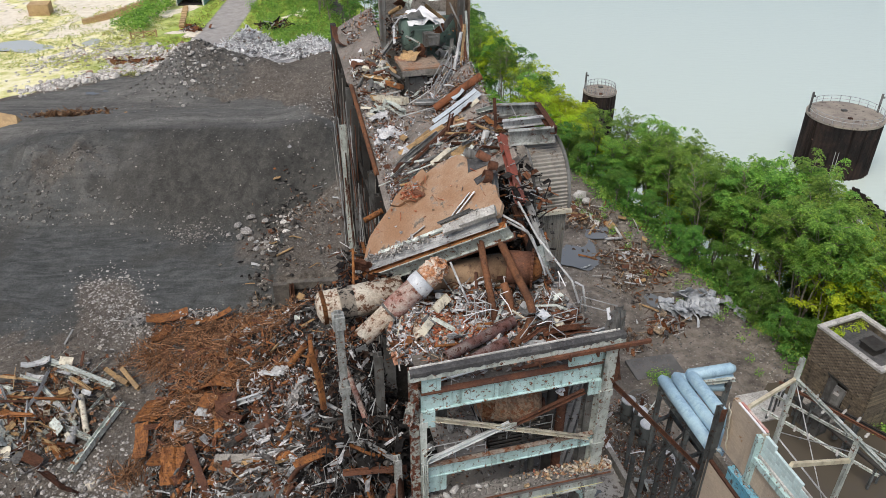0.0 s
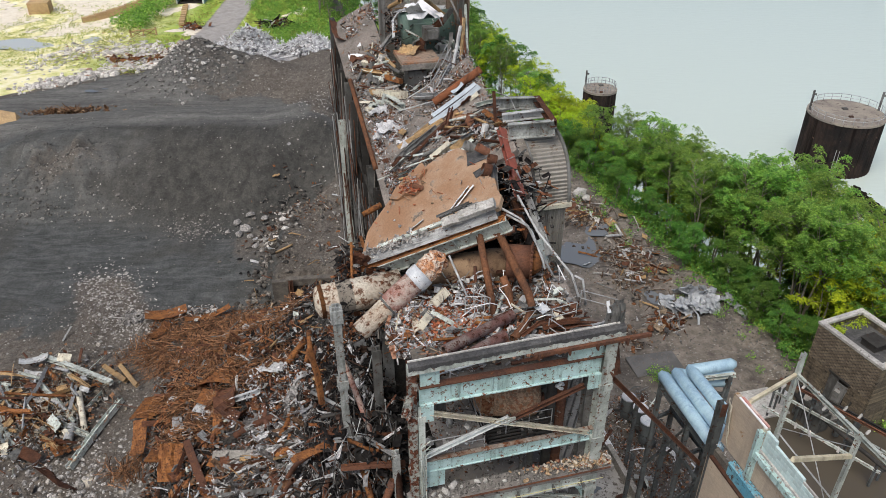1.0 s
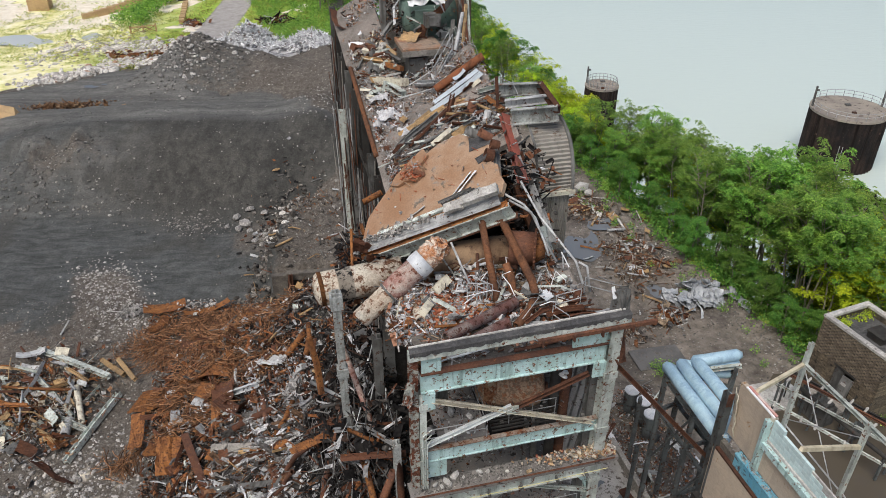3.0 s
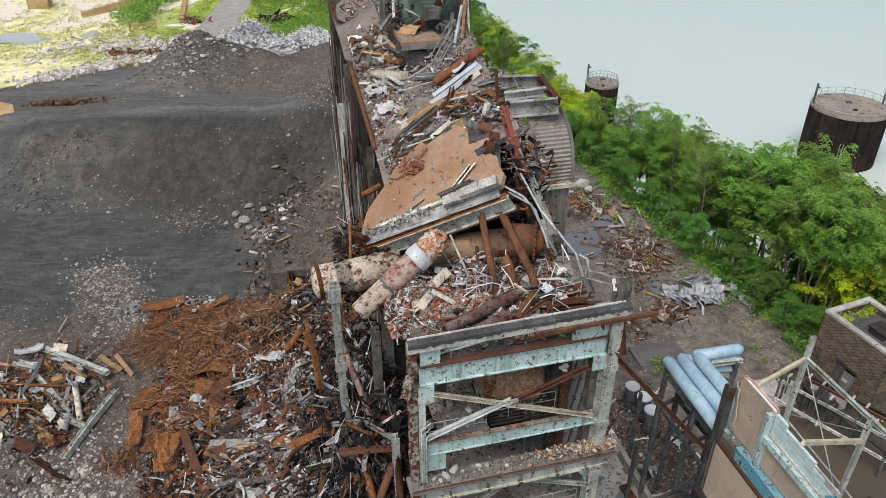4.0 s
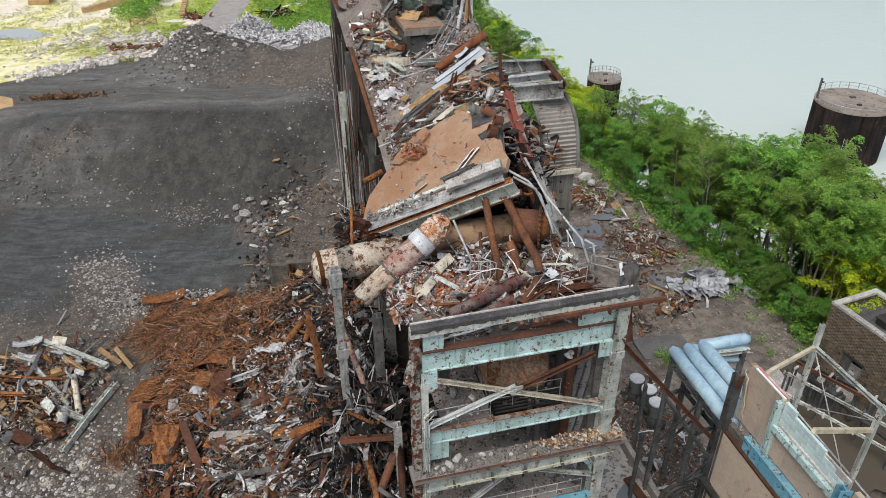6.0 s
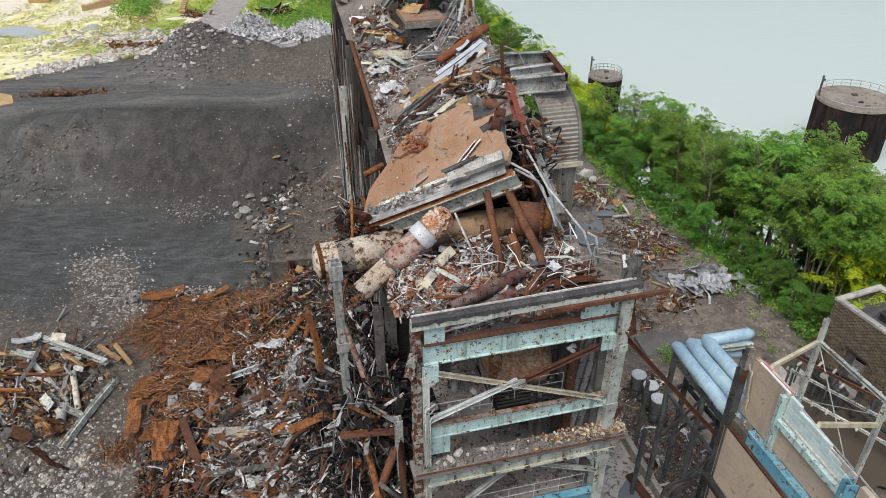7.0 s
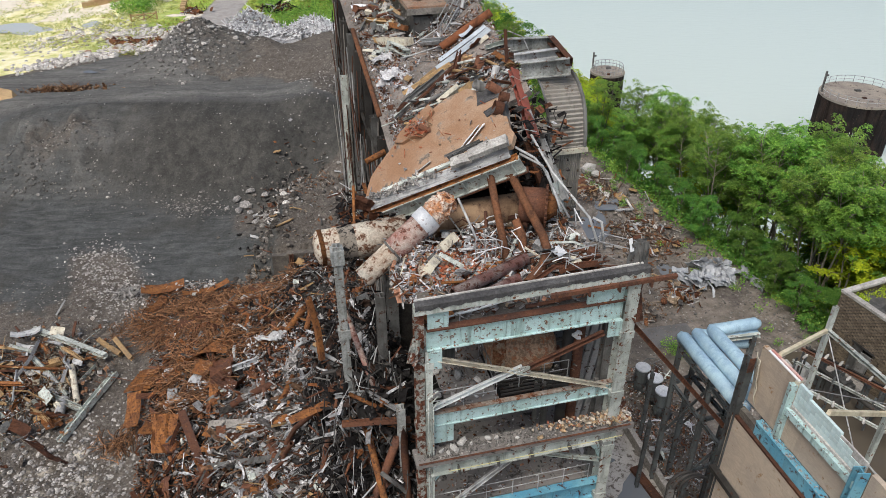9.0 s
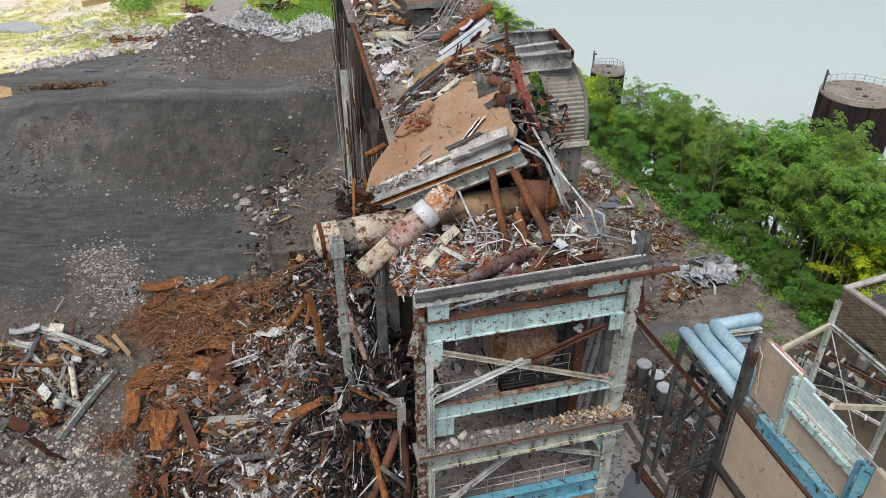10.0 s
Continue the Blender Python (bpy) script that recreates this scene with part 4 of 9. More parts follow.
part("flaking_lagging", Shape().tube([c0 - ax * 0.1, c0 + ax * 0.5], 1.125, 24, wall=.03), material("flaked_lagging", (0.48, 0.40, 0.30), (0.34, 0.19, 0.10), (0.3, 0.12, 0.06), 0.75, 1.6, 0.9, vary=.05), boiler_drum, "flaking pale lagging", True)
part("manhole", Shape().tube([c1 + ax * 0.45 + np.array((0, 0, -0.3)), c1 + ax * 0.75 + np.array((0, 0, -0.3))], 0.38, 16), brown_rust, boiler_drum)
part("saddle", Shape().box(c0 - np.array((0, 0, 1.2)), (0.3, 2.0, 0.7), TURN_B), grey_steel, boiler_drum)
part("saddle", Shape().box(c1 - np.array((0, 0, 1.2)), (0.3, 2.0, 0.7), TURN_B), grey_steel, boiler_drum)
pipes_inside = [((7.45, 2.0), 0.26, black_steel, 24.7), ((8.05, 2.2), 0.3, brown_rust, 24.3), ((7.0, 2.9), 0.18, grey_steel, 24.9), ((6.7, 3.3), 0.14, grey_steel, 25.0), ((8.3, 3.4), 0.2, orange_rust, 23.6)]
for (u, v), r, m, top in pipes_inside:
    single("riser_pipe", Shape().tube([B(u, v, 3), B(u, v, top)], r, 12), m, "upright rusted riser pipe inside the frame", "pipe", "riser pipes", smooth=True)
for k in range(4):
    single("flat_duct", Shape().box((B(8.5 + 0.45 * k, 2.2, 14) + B(8.3 + 0.45 * k, 4.0, 23.5)) / 2, (0.32, 0.2, 9.0), TURN_B @ turned(12, 0, 0)), galvanised, "leaning grey sheet-metal duct strip", "duct", "duct strips")
elbow = [B(7.3, 0.9, 23.3) + np.array((0.16 * math.cos(a), 0.1 * math.sin(2 * a), 0.13 * math.sin(a))) for a in np.linspace(0, 5.6, 10)]
single("insulation_wad", Shape().tube(elbow, 0.085, 7), white_tarp, "white wad of pipe insulation on a rusted pipe", "insulation")
single("cable_box", Shape().box(B(1.5, 1.6, 23.0), (0.8, 0.5, 0.9), TURN_B), grey_steel, "grey steel switch box on the floor", "box")
for u, v, r in ((2.2, 1.9, 0.32), (1.2, 2.4, 0.26), (3.0, 1.4, 0.2), (0.9, 0.9, 0.25), (1.7, 0.7, 0.18)):
    single("concrete_lump", Shape().rock(B(u, v, 21.1 + r * 0.5), r), white_concrete, "broken pale concrete lump on the floor", "rubble", "floor lumps")

# ---- upper roof deck, slumped to one side ----
def deck_z(u, v):
    return 28.0 + 0.22 * (v - 18.3) + 0.58 * (u - 1.8)


upper = thing("boiler_house", "slumped roofless upper storeys of a boiler house, dark torn cladding", "building", B(5, 20, 0))
pts = [[B(u, v, deck_z(u, v) - 0.25 + 0.10 * math.sin(3 * u + v) - 0.15 * math.cos(1.3 * v)) for u in np.linspace(1.7, 8.6, 14)] for v in np.linspace(11.5, 20.9, 18)]
part("roof_deck", Shape().grid(np.array([[B(u, v, deck_z(u, v) - 0.2 + 0.08 * math.sin(3 * u + v)) for u in np.linspace(1.7, 4.4, 6)] for v in np.linspace(20.7, 27, 10)]), 0.35), dust_deck, upper)
part("roof_deck", Shape().grid(np.array(pts), 0.35), dust_deck, upper, "dust-covered sagging roof deck")
pts = [[B(u, v, deck_z(u, v) - 0.2 + 0.06 * math.sin(2 * u + v)) for u in np.linspace(1.6, 4.4, 8)] for v in np.linspace(26.9, 34.0, 10)]
part("roof_deck", Shape().grid(np.array(pts), 0.4), dust_deck, upper)
pts = [[B(u, v, deck_z(u, v) - 0.12) for u in np.linspace(1.9, 4.2, 5)] for v in np.linspace(29.4, 31.0, 4)]
part("roof_deck", Shape().grid(np.array(pts), 0.1), concrete_floor, upper, "pale concrete roof strip")
part("machine_floor", Shape().box(*bu(4.3, 18.0, 29.3, 9.2, 27.5, 29.6)), shade_black, upper, "dark floor below the machinery")
part("side_wall", Shape().box(*bu(1.95, 12.5, 0, 2.15, 36, 26.8)), shade_black, upper, "dark wall behind the torn cladding")
part("side_wall", Shape().box(*bu(8.6, 7.5, 3, 8.8, 30, 27.2)), shade_black, upper)
part("side_wall", Shape().box(*bu(2.0, 35.8, 0, 9, 36, 30)), shade_black, upper)
rs = random.Random(4)
for k, v in enumerate(np.linspace(13.0, 35.2, 9)):
    top = 27.4 + 0.22 * (v - 18) + rs.uniform(-0.6, 0.8)
    lean = rs.uniform(-0.15, 0.15)
    part("column", Shape().beam(B(1.55, v, 0), B(1.55 + lean, v, top), 0.42, 0.45, "I", 0.05, up=B(0, 1, 0) - B(0, 0, 0)), (black_steel, grey_steel)[k % 3 == 2], upper)
for k in range(7):
    z = 3.5 + 3.6 * k
    part("girt", Shape().beam(B(1.5, 12.5, z), B(1.5, 35.3, z + rs.uniform(-.1, .1)), 0.16, 0.22, "C", 0.03), black_steel, upper)
for k in range(400):
    v = rs.uniform(12.2, 35.0)
    z1 = rs.uniform(7, 27.6 + 0.2 * (v - 18))
    z0 = z1 - rs.uniform(2, 9)
    u = rs.uniform(1.0, 1.75)
    p, q = B(u, v, max(z0, 0)), B(u + rs.uniform(-.35, .25), v + rs.uniform(-.5, .5), z1)
    m = rs.choice((black_steel, grey_steel, grey_steel, brown_rust, char_scrap, galvanised, old_concrete, brown_rust))
    part("cladding_strip", Shape().beam(p, q, rs.uniform(.05, .3), 0.05, rs.choice(("box", "L")), 0.015, up=B(1, 0, 0) - B(0, 0, 0)), m, upper)
gutter = [B(1.55, v, 27.9 + 0.24 * (v - 18.3) + 0.35) for v in (16.5, 18, 20, 22, 24, 25.8)]
single("gutter_pipe", Shape().tube(gutter, 0.15, 10), pipe_rust, "long rust-red pipe along the roof edge", "pipe", smooth=True)
single("white_column", Shape().beam(B(1.05, 28.2, 8.0), B(1.05, 28.2, 26.2), 0.5, 0.5, "I", 0.05, up=B(0, 1, 0) - B(0, 0, 0)), pale_paint, "pale flaking steel column against the torn wall", "column")

# ---- the tilted roof slab ----
SL, SR = B(-0.3, 9.15, 26.4), B(6.2, 6.4, 29.95)
s_x = (SR - SL) / np.linalg.norm(SR - SL)
s_in = B(3.65, 11.94, 29.35) - SL
s_n = np.cross(s_x, s_in)
s_n = s_n / np.linalg.norm(s_n)
s_y = np.cross(s_n, s_x)
S_TURN = np.stack([s_x, s_y, s_n], 1)


def S(a, b, c=0.0):
    """A point on the slab: along its broken front edge, inward, and off its face."""
    return SL + s_x * a + s_y * b + s_n * c


slab = thing("roof_slab", "tilted brown roof slab with a broken concrete edge", "roof slab", S(3.5, 3, -2))
outline = [(-0.3, 0.42), (7.5, 0.3), (7.7, 0.97), (7.5, 1.5), (7.42, 2.3), (7.1, 2.6), (7.2, 3.6), (6.6, 4.5), (5.4, 5.6), (4.2, 5.5), (3.0, 4.9), (2.2, 4.2), (1.25, 3.63), (0.8, 3.1), (0.34, 2.5), (-0.05, 1.9), (-0.18, 1.3)]
n = len(outline)
face = Shape().add(np.array([S(a, b, 0) for a, b in outline] + [S(a, b, -0.28) for a, b in outline]),
                   [tuple(range(n)), tuple(range(n, 2 * n))[::-1]] + [(i, n + i, n + (i + 1) % n, (i + 1) % n) for i in range(n)])
part("membrane", face, roof_membrane, slab, "brown roofing membrane with puddle stains")
flap = [(1.35, 3.55), (1.8, 3.3), (2.3, 3.42), (3.0, 3.2), (3.35, 3.7), (3.2, 4.3), (3.6, 4.75), (3.3, 5.4), (2.2, 4.6), (1.6, 4.1)]
n = len(flap)
part("membrane_flap", Shape().add(np.array([S(a, b, 0.16 + 0.03 * (a > 2)) for a, b in flap] + [S(a, b, 0.02) for a, b in flap]),
     [tuple(range(n)), tuple(range(n, 2 * n))[::-1]] + [(i, n + i, n + (i + 1) % n, (i + 1) % n) for i in range(n)]), roof_membrane, slab, "lifted brown membrane with a cracked edge")
# coping stones left on the high end, a pale board along the rest
for a, l, h in ((4.6, 1.0, .2), (5.55, 1.35, .26), (6.75, .75, .3)):
    st = Shape().plate(S(a + l / 2, 0.22 + rs.uniform(-.04, .04), 0.02 + h), l, 0.5, S_TURN @ turned(rs.uniform(2, 10), rs.uniform(-3, 3), rs.uniform(-3, 3)), .035, 5, h, 0, rs)
    part("coping_stone", st, white_concrete, slab, "broken pale coping stone")
part("edge_board", Shape().beam(S(0.7, 0.42, 0.12), S(4.5, 0.5, 0.14), 0.2, 0.12, "box", up=s_n), pale_paint, slab, "pale weathered board along the slab edge")
part("fascia", Shape().plate(S(3.6, 0.12, -0.16), 7.4, 0.55, S_TURN @ turned(38, 0, 0), 0.03, 8, 0.03, 0, rs), galvanised, slab, "grey metal fascia")
part("edge_angle", Shape().beam(S(-1.9, -0.08, -0.52), S(7.55, 0.0, -0.5), 0.26, 0.16, "L", 0.03, up=s_n), orange_rust, slab, "orange-rusted edge angle")
gird = Shape().beam(S(0.2, -0.1, -1.0), S(7.6, -0.05, -0.98), 0.3, 0.85, "I", 0.05, up=s_n)
for k in range(6):
    gird.box(S(0.9 + k * 1.25, -0.1, -1.0), (0.04, 0.27, 0.72), S_TURN)
part("edge_girder", gird, pale_paint, slab, "grey-green edge girder under the slab")
part("bottom_flange", Shape().beam(S(2.6, -0.1, -1.46), S(7.7, -0.06, -1.44), 0.4, 0.06, "box", up=s_n), brown_rust, slab)
for k in range(5):
    a = 0.8 + 1.6 * k
    part("joist", Shape().beam(S(a, 0.1, -0.55), S(a, 5.0 - abs(k - 3) * 0.5, -0.55), 0.16, 0.5, "I", 0.025, up=s_n), grey_steel, slab)
part("felt_patch", Shape().plate(S(6.6, 4.4, 0.03), 1.3, 1.0, S_TURN, 0.02, 5, 0.02), tar_felt, slab, "black felt patch")
part("felt_patch", Shape().plate(S(6.9, 3.2, 0.03), 1.2, 0.5, S_TURN @ turned(0, 0, 20), 0.02, 5, 0.02), tar_felt, slab)


# ---- river side: mooring cells ----
def mooring_cell(cx, cy, top, r, poles, label, base=WATER_Z - 4):
    cell = thing("mooring_cell", label, "mooring cell", (cx, cy, base), "mooring cells")
    n = round(2 * math.pi * r / 0.42) * 2
    ring = []
    for i in range(n):
        k = r + (0.15 if (i // 2) % 2 else 0.0)
        a = 2 * math.pi * i / n
        ring.append((k * math.cos(a), k * math.sin(a)))
    v = [(cx + x, cy + y, base) for x, y in ring] + [(cx + x, cy + y, top - 0.35) for x, y in ring]
    part("sheet_piling", Shape().add(v, [(i, (i + 1) % n, n + (i + 1) % n, n + i) for i in range(n)]), sheet_pile, cell, "black and rust-brown interlocked steel piling")
    disc = [(cx + (r + 0.22) * math.cos(a), cy + (r + 0.22) * math.sin(a)) for a in np.linspace(0, 2 * math.pi, 49)[:-1]]
    m = len(disc)
    part("cap", Shape().add([(x, y, top - 0.36) for x, y in disc] + [(x, y, top) for x, y in disc],
                            [tuple(range(m, 2 * m))] + [(i, (i + 1) % m, m + (i + 1) % m, m + i) for i in range(m)]), cap_concrete, cell, "stained concrete cap")
    rail = thing("guard_rail", "", "", (cx, cy, top))
    rail.parent, rail.location = cell, (0, 0, top - base)
    rail_pts = [np.array((cx + (r - 0.15) * math.cos(a), cy + (r - 0.15) * math.sin(a), top)) for a in np.linspace(0, 2 * math.pi, 25)]
    for z in (1.25, 0.65):
        part("rail", Shape().tube([p + np.array((0, 0, z)) for p in rail_pts], 0.045, 5), galvanised, rail)
    for p in rail_pts[:-1]:
        part("post", Shape().tube([p, p + np.array((0, 0, 1.25))], 0.05, 5), galvanised, rail)
    for a, h in poles:
        x, y = cx + (r - 0.1) * math.cos(radians(a)), cy + (r - 0.1) * math.sin(radians(a))
        part("light_pole", Shape().box((x, y, top + h / 2), (0.28, 0.28, h)).box((x + 0.3, y, top + h * 0.8), (0.4, 0.2, 0.3)), grey_steel, cell, "short steel mast")
    part("hatch", Shape().box((cx + 0.4, cy + 1.5, top + 0.12), (0.9, 0.7, 0.25)), grey_steel, cell)
    part("hatch", Shape().box((cx - 0.2, cy - 2.2, top + 0.1), (0.7, 0.5, 0.25)), brown_rust, cell)
    lad = Shape()
    a = radians(-115)
    bx, by = cx + (r + 0.3) * math.cos(a), cy + (r + 0.3) * math.sin(a)
    for k in (-0.25, 0.25):
        lad.tube([(bx - k * math.sin(a), by + k * math.cos(a), base + 4), (bx - k * math.sin(a), by + k * math.cos(a), top - 4.6)], 0.05, 5)
    part("ladder", lad, galvanised, cell)
    return cell


mooring_cell(70.9, 122.8, -2.1, 6.2, ((168, 3.6), (8, 3.4)), "large round steel-pile mooring cell with concrete cap in the river")
mooring_cell(30.2, 136.6, -2.8, 3.0, ((160, 3.2),), "smaller dark steel-pile mooring cell behind the trees")

# sheet-pile quay behind the large cell's foot
wall_pts = []
for i in range(60):
    t = i / 59
    o = 0.35 if (i // 2) % 2 else 0.0
    wall_pts.append((66.8 + 0.2 * t * 10 + o, 107.0 - 26 * t + o * 0.4))
n = len(wall_pts)
quay = thing("quay_wall", "dark interlocked sheet-pile quay wall in the river", "quay", (66, 95, -15))
part("piling", Shape().add([(x, y, -15) for x, y in wall_pts] + [(x, y, -8.2) for x, y in wall_pts] + [(x - 0.25, y, -15) for x, y in wall_pts] + [(x - 0.25, y, -8.2) for x, y in wall_pts],
     [(i, i + 1, n + i + 1, n + i) for i in range(n - 1)] + [(2 * n + i + 1, 2 * n + i, 3 * n + i, 3 * n + i + 1) for i in range(n - 1)] + [(n + i, n + i + 1, 3 * n + i + 1, 3 * n + i) for i in range(n - 1)]), sheet_pile, quay)
part("deck", Shape().box((62.3, 88.5, -9.6), (5.5, 7, 0.5), turned(0, 0, -8)), cap_concrete, quay, "pale concrete landing")

# ---- brick hut with flat roof ----
HA, HB = np.array((0.925, 0.38)), np.array((0.38, -0.925))


def H(a, b, z):
    p = np.array((29.75, 46.25)) + HA * a + HB * b
    return np.array((p[0], p[1], z))


H_TURN = np.stack([np.array((*HA, 0)), np.array((*-HB, 0)), np.array((0, 0, 1.0))], 1)
hut = thing("brick_hut", "soot-dark brick switch hut with flat overgrown roof and steel doors", "hut", H(2, 3, 4.4))
HT = 11.25


def hbox(a0, b0, z0, a1, b1, z1):
    return H((a0 + a1) / 2, (b0 + b1) / 2, (z0 + z1) / 2), (abs(a1 - a0), abs(b1 - b0), z1 - z0), H_TURN


front = part("wall", Shape().box(*hbox(0, 0, 4.0, 0.3, 2.2, HT - 0.2)).box(*hbox(0, 4.0, 4.0, 0.3, 5.9, HT - 0.2)).box(*hbox(0, 2.2, 7.9, 0.3, 4.0, HT - 0.2)), dark_brick, hut, "dark brick front wall")
side = part("wall", Shape().box(*hbox(0.3, 5.6, 4.0, 4.2, 5.9, HT - 0.2)), dark_brick, hut)
part("wall", Shape().box(*hbox(0.3, 0, 4.0, 4.2, 0.3, HT - 0.2)), dark_brick, hut)
part("wall", Shape().box(*hbox(4.2, 0, 4.0, 4.5, 5.9, HT - 0.2)), dark_brick, hut)
for args in ((-0.06, -0.06, HT - 0.2, 0.4, 5.96, HT), (4.1, -0.06, HT - 0.2, 4.56, 5.96, HT), (0.4, -0.06, HT - 0.2, 4.1, 0.4, HT), (0.4, 5.5, HT - 0.2, 4.1, 5.96, HT)):
    part("coping", Shape().box(*hbox(*args)), white_concrete, hut, "pale stone coping")
part("roof", Shape().box(*hbox(0.3, 0.3, HT - 1.0, 4.2, 5.6, HT - 0.75)), tar_felt, hut, "black mossy flat roof")
part("roof_vent", Shape().box(*hbox(1.7, 2.6, HT - 0.75, 2.9, 3.9, HT - 0.15)).box(*hbox(1.6, 2.5, HT - 0.2, 3.0, 4.0, HT - 0.1)), black_steel, hut, "rusted sheet-metal roof vent")
part("lintel", Shape().box(*hbox(-0.04, 2.1, 7.85, 0.02, 4.1, 8.05)), black_steel, hut)
part("door", Shape().box(*hbox(0.05, 2.22, 5.3, 0.13, 3.08, 7.85)), grey_steel, hut, "grey steel door leaf")
leaf = thing("door", "", "", H(0, 3.5, 5.3))
leaf.parent, leaf.location = hut, Vector(H(0, 3.5, 5.3)) - hut.location
part("leaf", Shape().box(H(-0.18, 3.55, 6.5), (0.07, 0.9, 2.4), H_TURN @ turned(6, 0, 14)), grey_steel, leaf, "grey steel door leaf ajar")
part("notice", Shape().box(H(-0.26, 3.5, 7.0), (0.03, 0.4, 0.25), H_TURN @ turned(6, 0, 14)), porcelain, leaf)
# Near-black sheet in place of the unlit room behind the doors.
part("inner_dark", Shape().box(*hbox(0.32, 2.2, 4.2, 0.4, 4.0, 7.9)), shade_black, hut)
single("door_landing", Shape().box(*hbox(-1.6, 1.6, 4.2, -0.02, 4.6, 5.25)), old_concrete, "grey concrete landing before the hut doors", "landing")
trestle_steel = material("trestle_steel", (0.11, 0.122, 0.122), (0.065, 0.07, 0.07), DARK_RUST, 0.5, 0.9, 0.6, vary=0.25, streak=0.3)
# ---- turbine hall remnant: tan wall with blue bands ----
hall = thing("turbine_hall_wall", "tan brick wall with blue steel bands and glass blocks", "wall", B(16.2, -5, 0))
part("wall_panel", Shape().box(*bu(15.85, -22, 13.5, 16.1, 0.1, 17.2)), beige_brick, hall, "large tan brick panel")
part("wall_panel", Shape().box(*bu(15.85, -22, 3, 16.1, 0.1, 13.15)), beige_brick, hall, "large tan brick panel")
part("wall_panel", Shape().box(*bu(16.35, -2.35, 18.2, 16.6, -0.05, 21.6)), beige_brick, hall)
part("wall_panel", Shape().box(*bu(16.35, -7.0, 18.2, 16.6, -2.6, 19.85)), beige_brick, hall)
part("wall_panel", Shape().box(*bu(16.35, -22, 18.2, 16.6, -7.3, 21.0)), beige_brick, hall)
part("ledge", Shape().box(*bu(15.84, -22, 17.2, 16.2, 0.1, 17.32)), brown_rust, hall, "rusted ledge full of grit")
part("band", Shape().box(*bu(16.02, -22, 17.32, 16.12, -1.35, 18.1)).box(*bu(15.96, -22, 18.1, 16.34, -1.35, 18.16)), blue_paint, hall, "bright blue steel band")
part("floor_stub", Shape().box(*bu(16.05, -1.33, 17.32, 16.34, 0.05, 17.75)), earth_concrete, hall, "broken concrete floor edge")
part("ledge", Shape().box(*bu(15.5, -22, 13.2, 15.84, 0.3, 13.45)), black_steel, hall)
part("sill_band", Shape().beam(B(16.25, -2.6, 20.0), B(16.25, -7.0, 20.0), 0.3, 0.35, "box"), teal_paint, hall, "pale teal sill band")
part("sill", Shape().box(*bu(16.3, -7.0, 20.17, 16.62, -2.6, 20.32)), white_concrete, hall)
part("mullion", Shape().beam(B(16.22, -2.5, 18.1), B(16.22, -2.5, 21.45), 0.3, 0.26, "box"), teal_paint, hall, "teal steel upright")
part("mullion", Shape().beam(B(16.15, -7.0, 17.6), B(16.15, -7.0, 21.0), 0.5, 0.4, "I", 0.05), blue_paint, hall, "blue steel upright")
part("jamb", Shape().box(*bu(16.3, -2.62, 20.3, 16.62, -2.45, 21.6)), cream_paint, hall)
part("flashing", Shape().beam(B(16.5, -0.5, 21.68), B(16.5, -2.6, 21.72), 0.1, 0.08, "box"), red_flashing, hall, "red flashing on white render")
part("flashing", Shape().beam(B(16.38, -0.45, 21.64), B(16.38, -2.6, 21.66), 0.1, 0.06, "box"), white_tarp, hall)
blocks = thing("glass_block_window", "", "", B(16.45, -4.8, 20.3))
blocks.parent, blocks.location = hall, Vector(B(16.45, -4.8, 20.3)) - hall.location
gb = mesh_of("glass_block", Shape().box((0, 0, 0), (0.14, 0.235, 0.235), TURN_B), glass_block, np.zeros(3))
for j in range(17):
    for i in range(6):
        top = 4 if j < 3 else 3 if j < 11 else 2
        if i < top + 1 - (j > 13):
            o = new("block", gb)
            o.parent = blocks
            o.location = Vector(B(16.45, -2.78 - 0.25 * j, 20.45 + 0.25 * i)) - Vector(B(16.45, -4.8, 20.3))
part("mortar", Shape().box(*bu(16.41, -6.95, 20.3, 16.48, -2.62, 21.2)), white_concrete, blocks)
# the dark corner column and its stubs
part("corner_column", Shape().beam(B(15.95, 0.1, 3), B(15.95, 0.1, 20.9), 0.4, 0.42, "I", 0.05, up=B(0, 1, 0) - B(0, 0, 0)), trestle_steel, hall, "dark blue-grey corner column")
part("column_plate", Shape().box(*bu(15.78, -0.12, 20.1, 16.1, -0.1, 20.95)), brown_rust, hall)
part("torn_edge", Shape().plate(B(16.4, -0.1, 19.6), 1.0, 2.4, TURN_B @ turned(85, 0, 60), 0.06, 5, 0.04), cream_paint, hall)

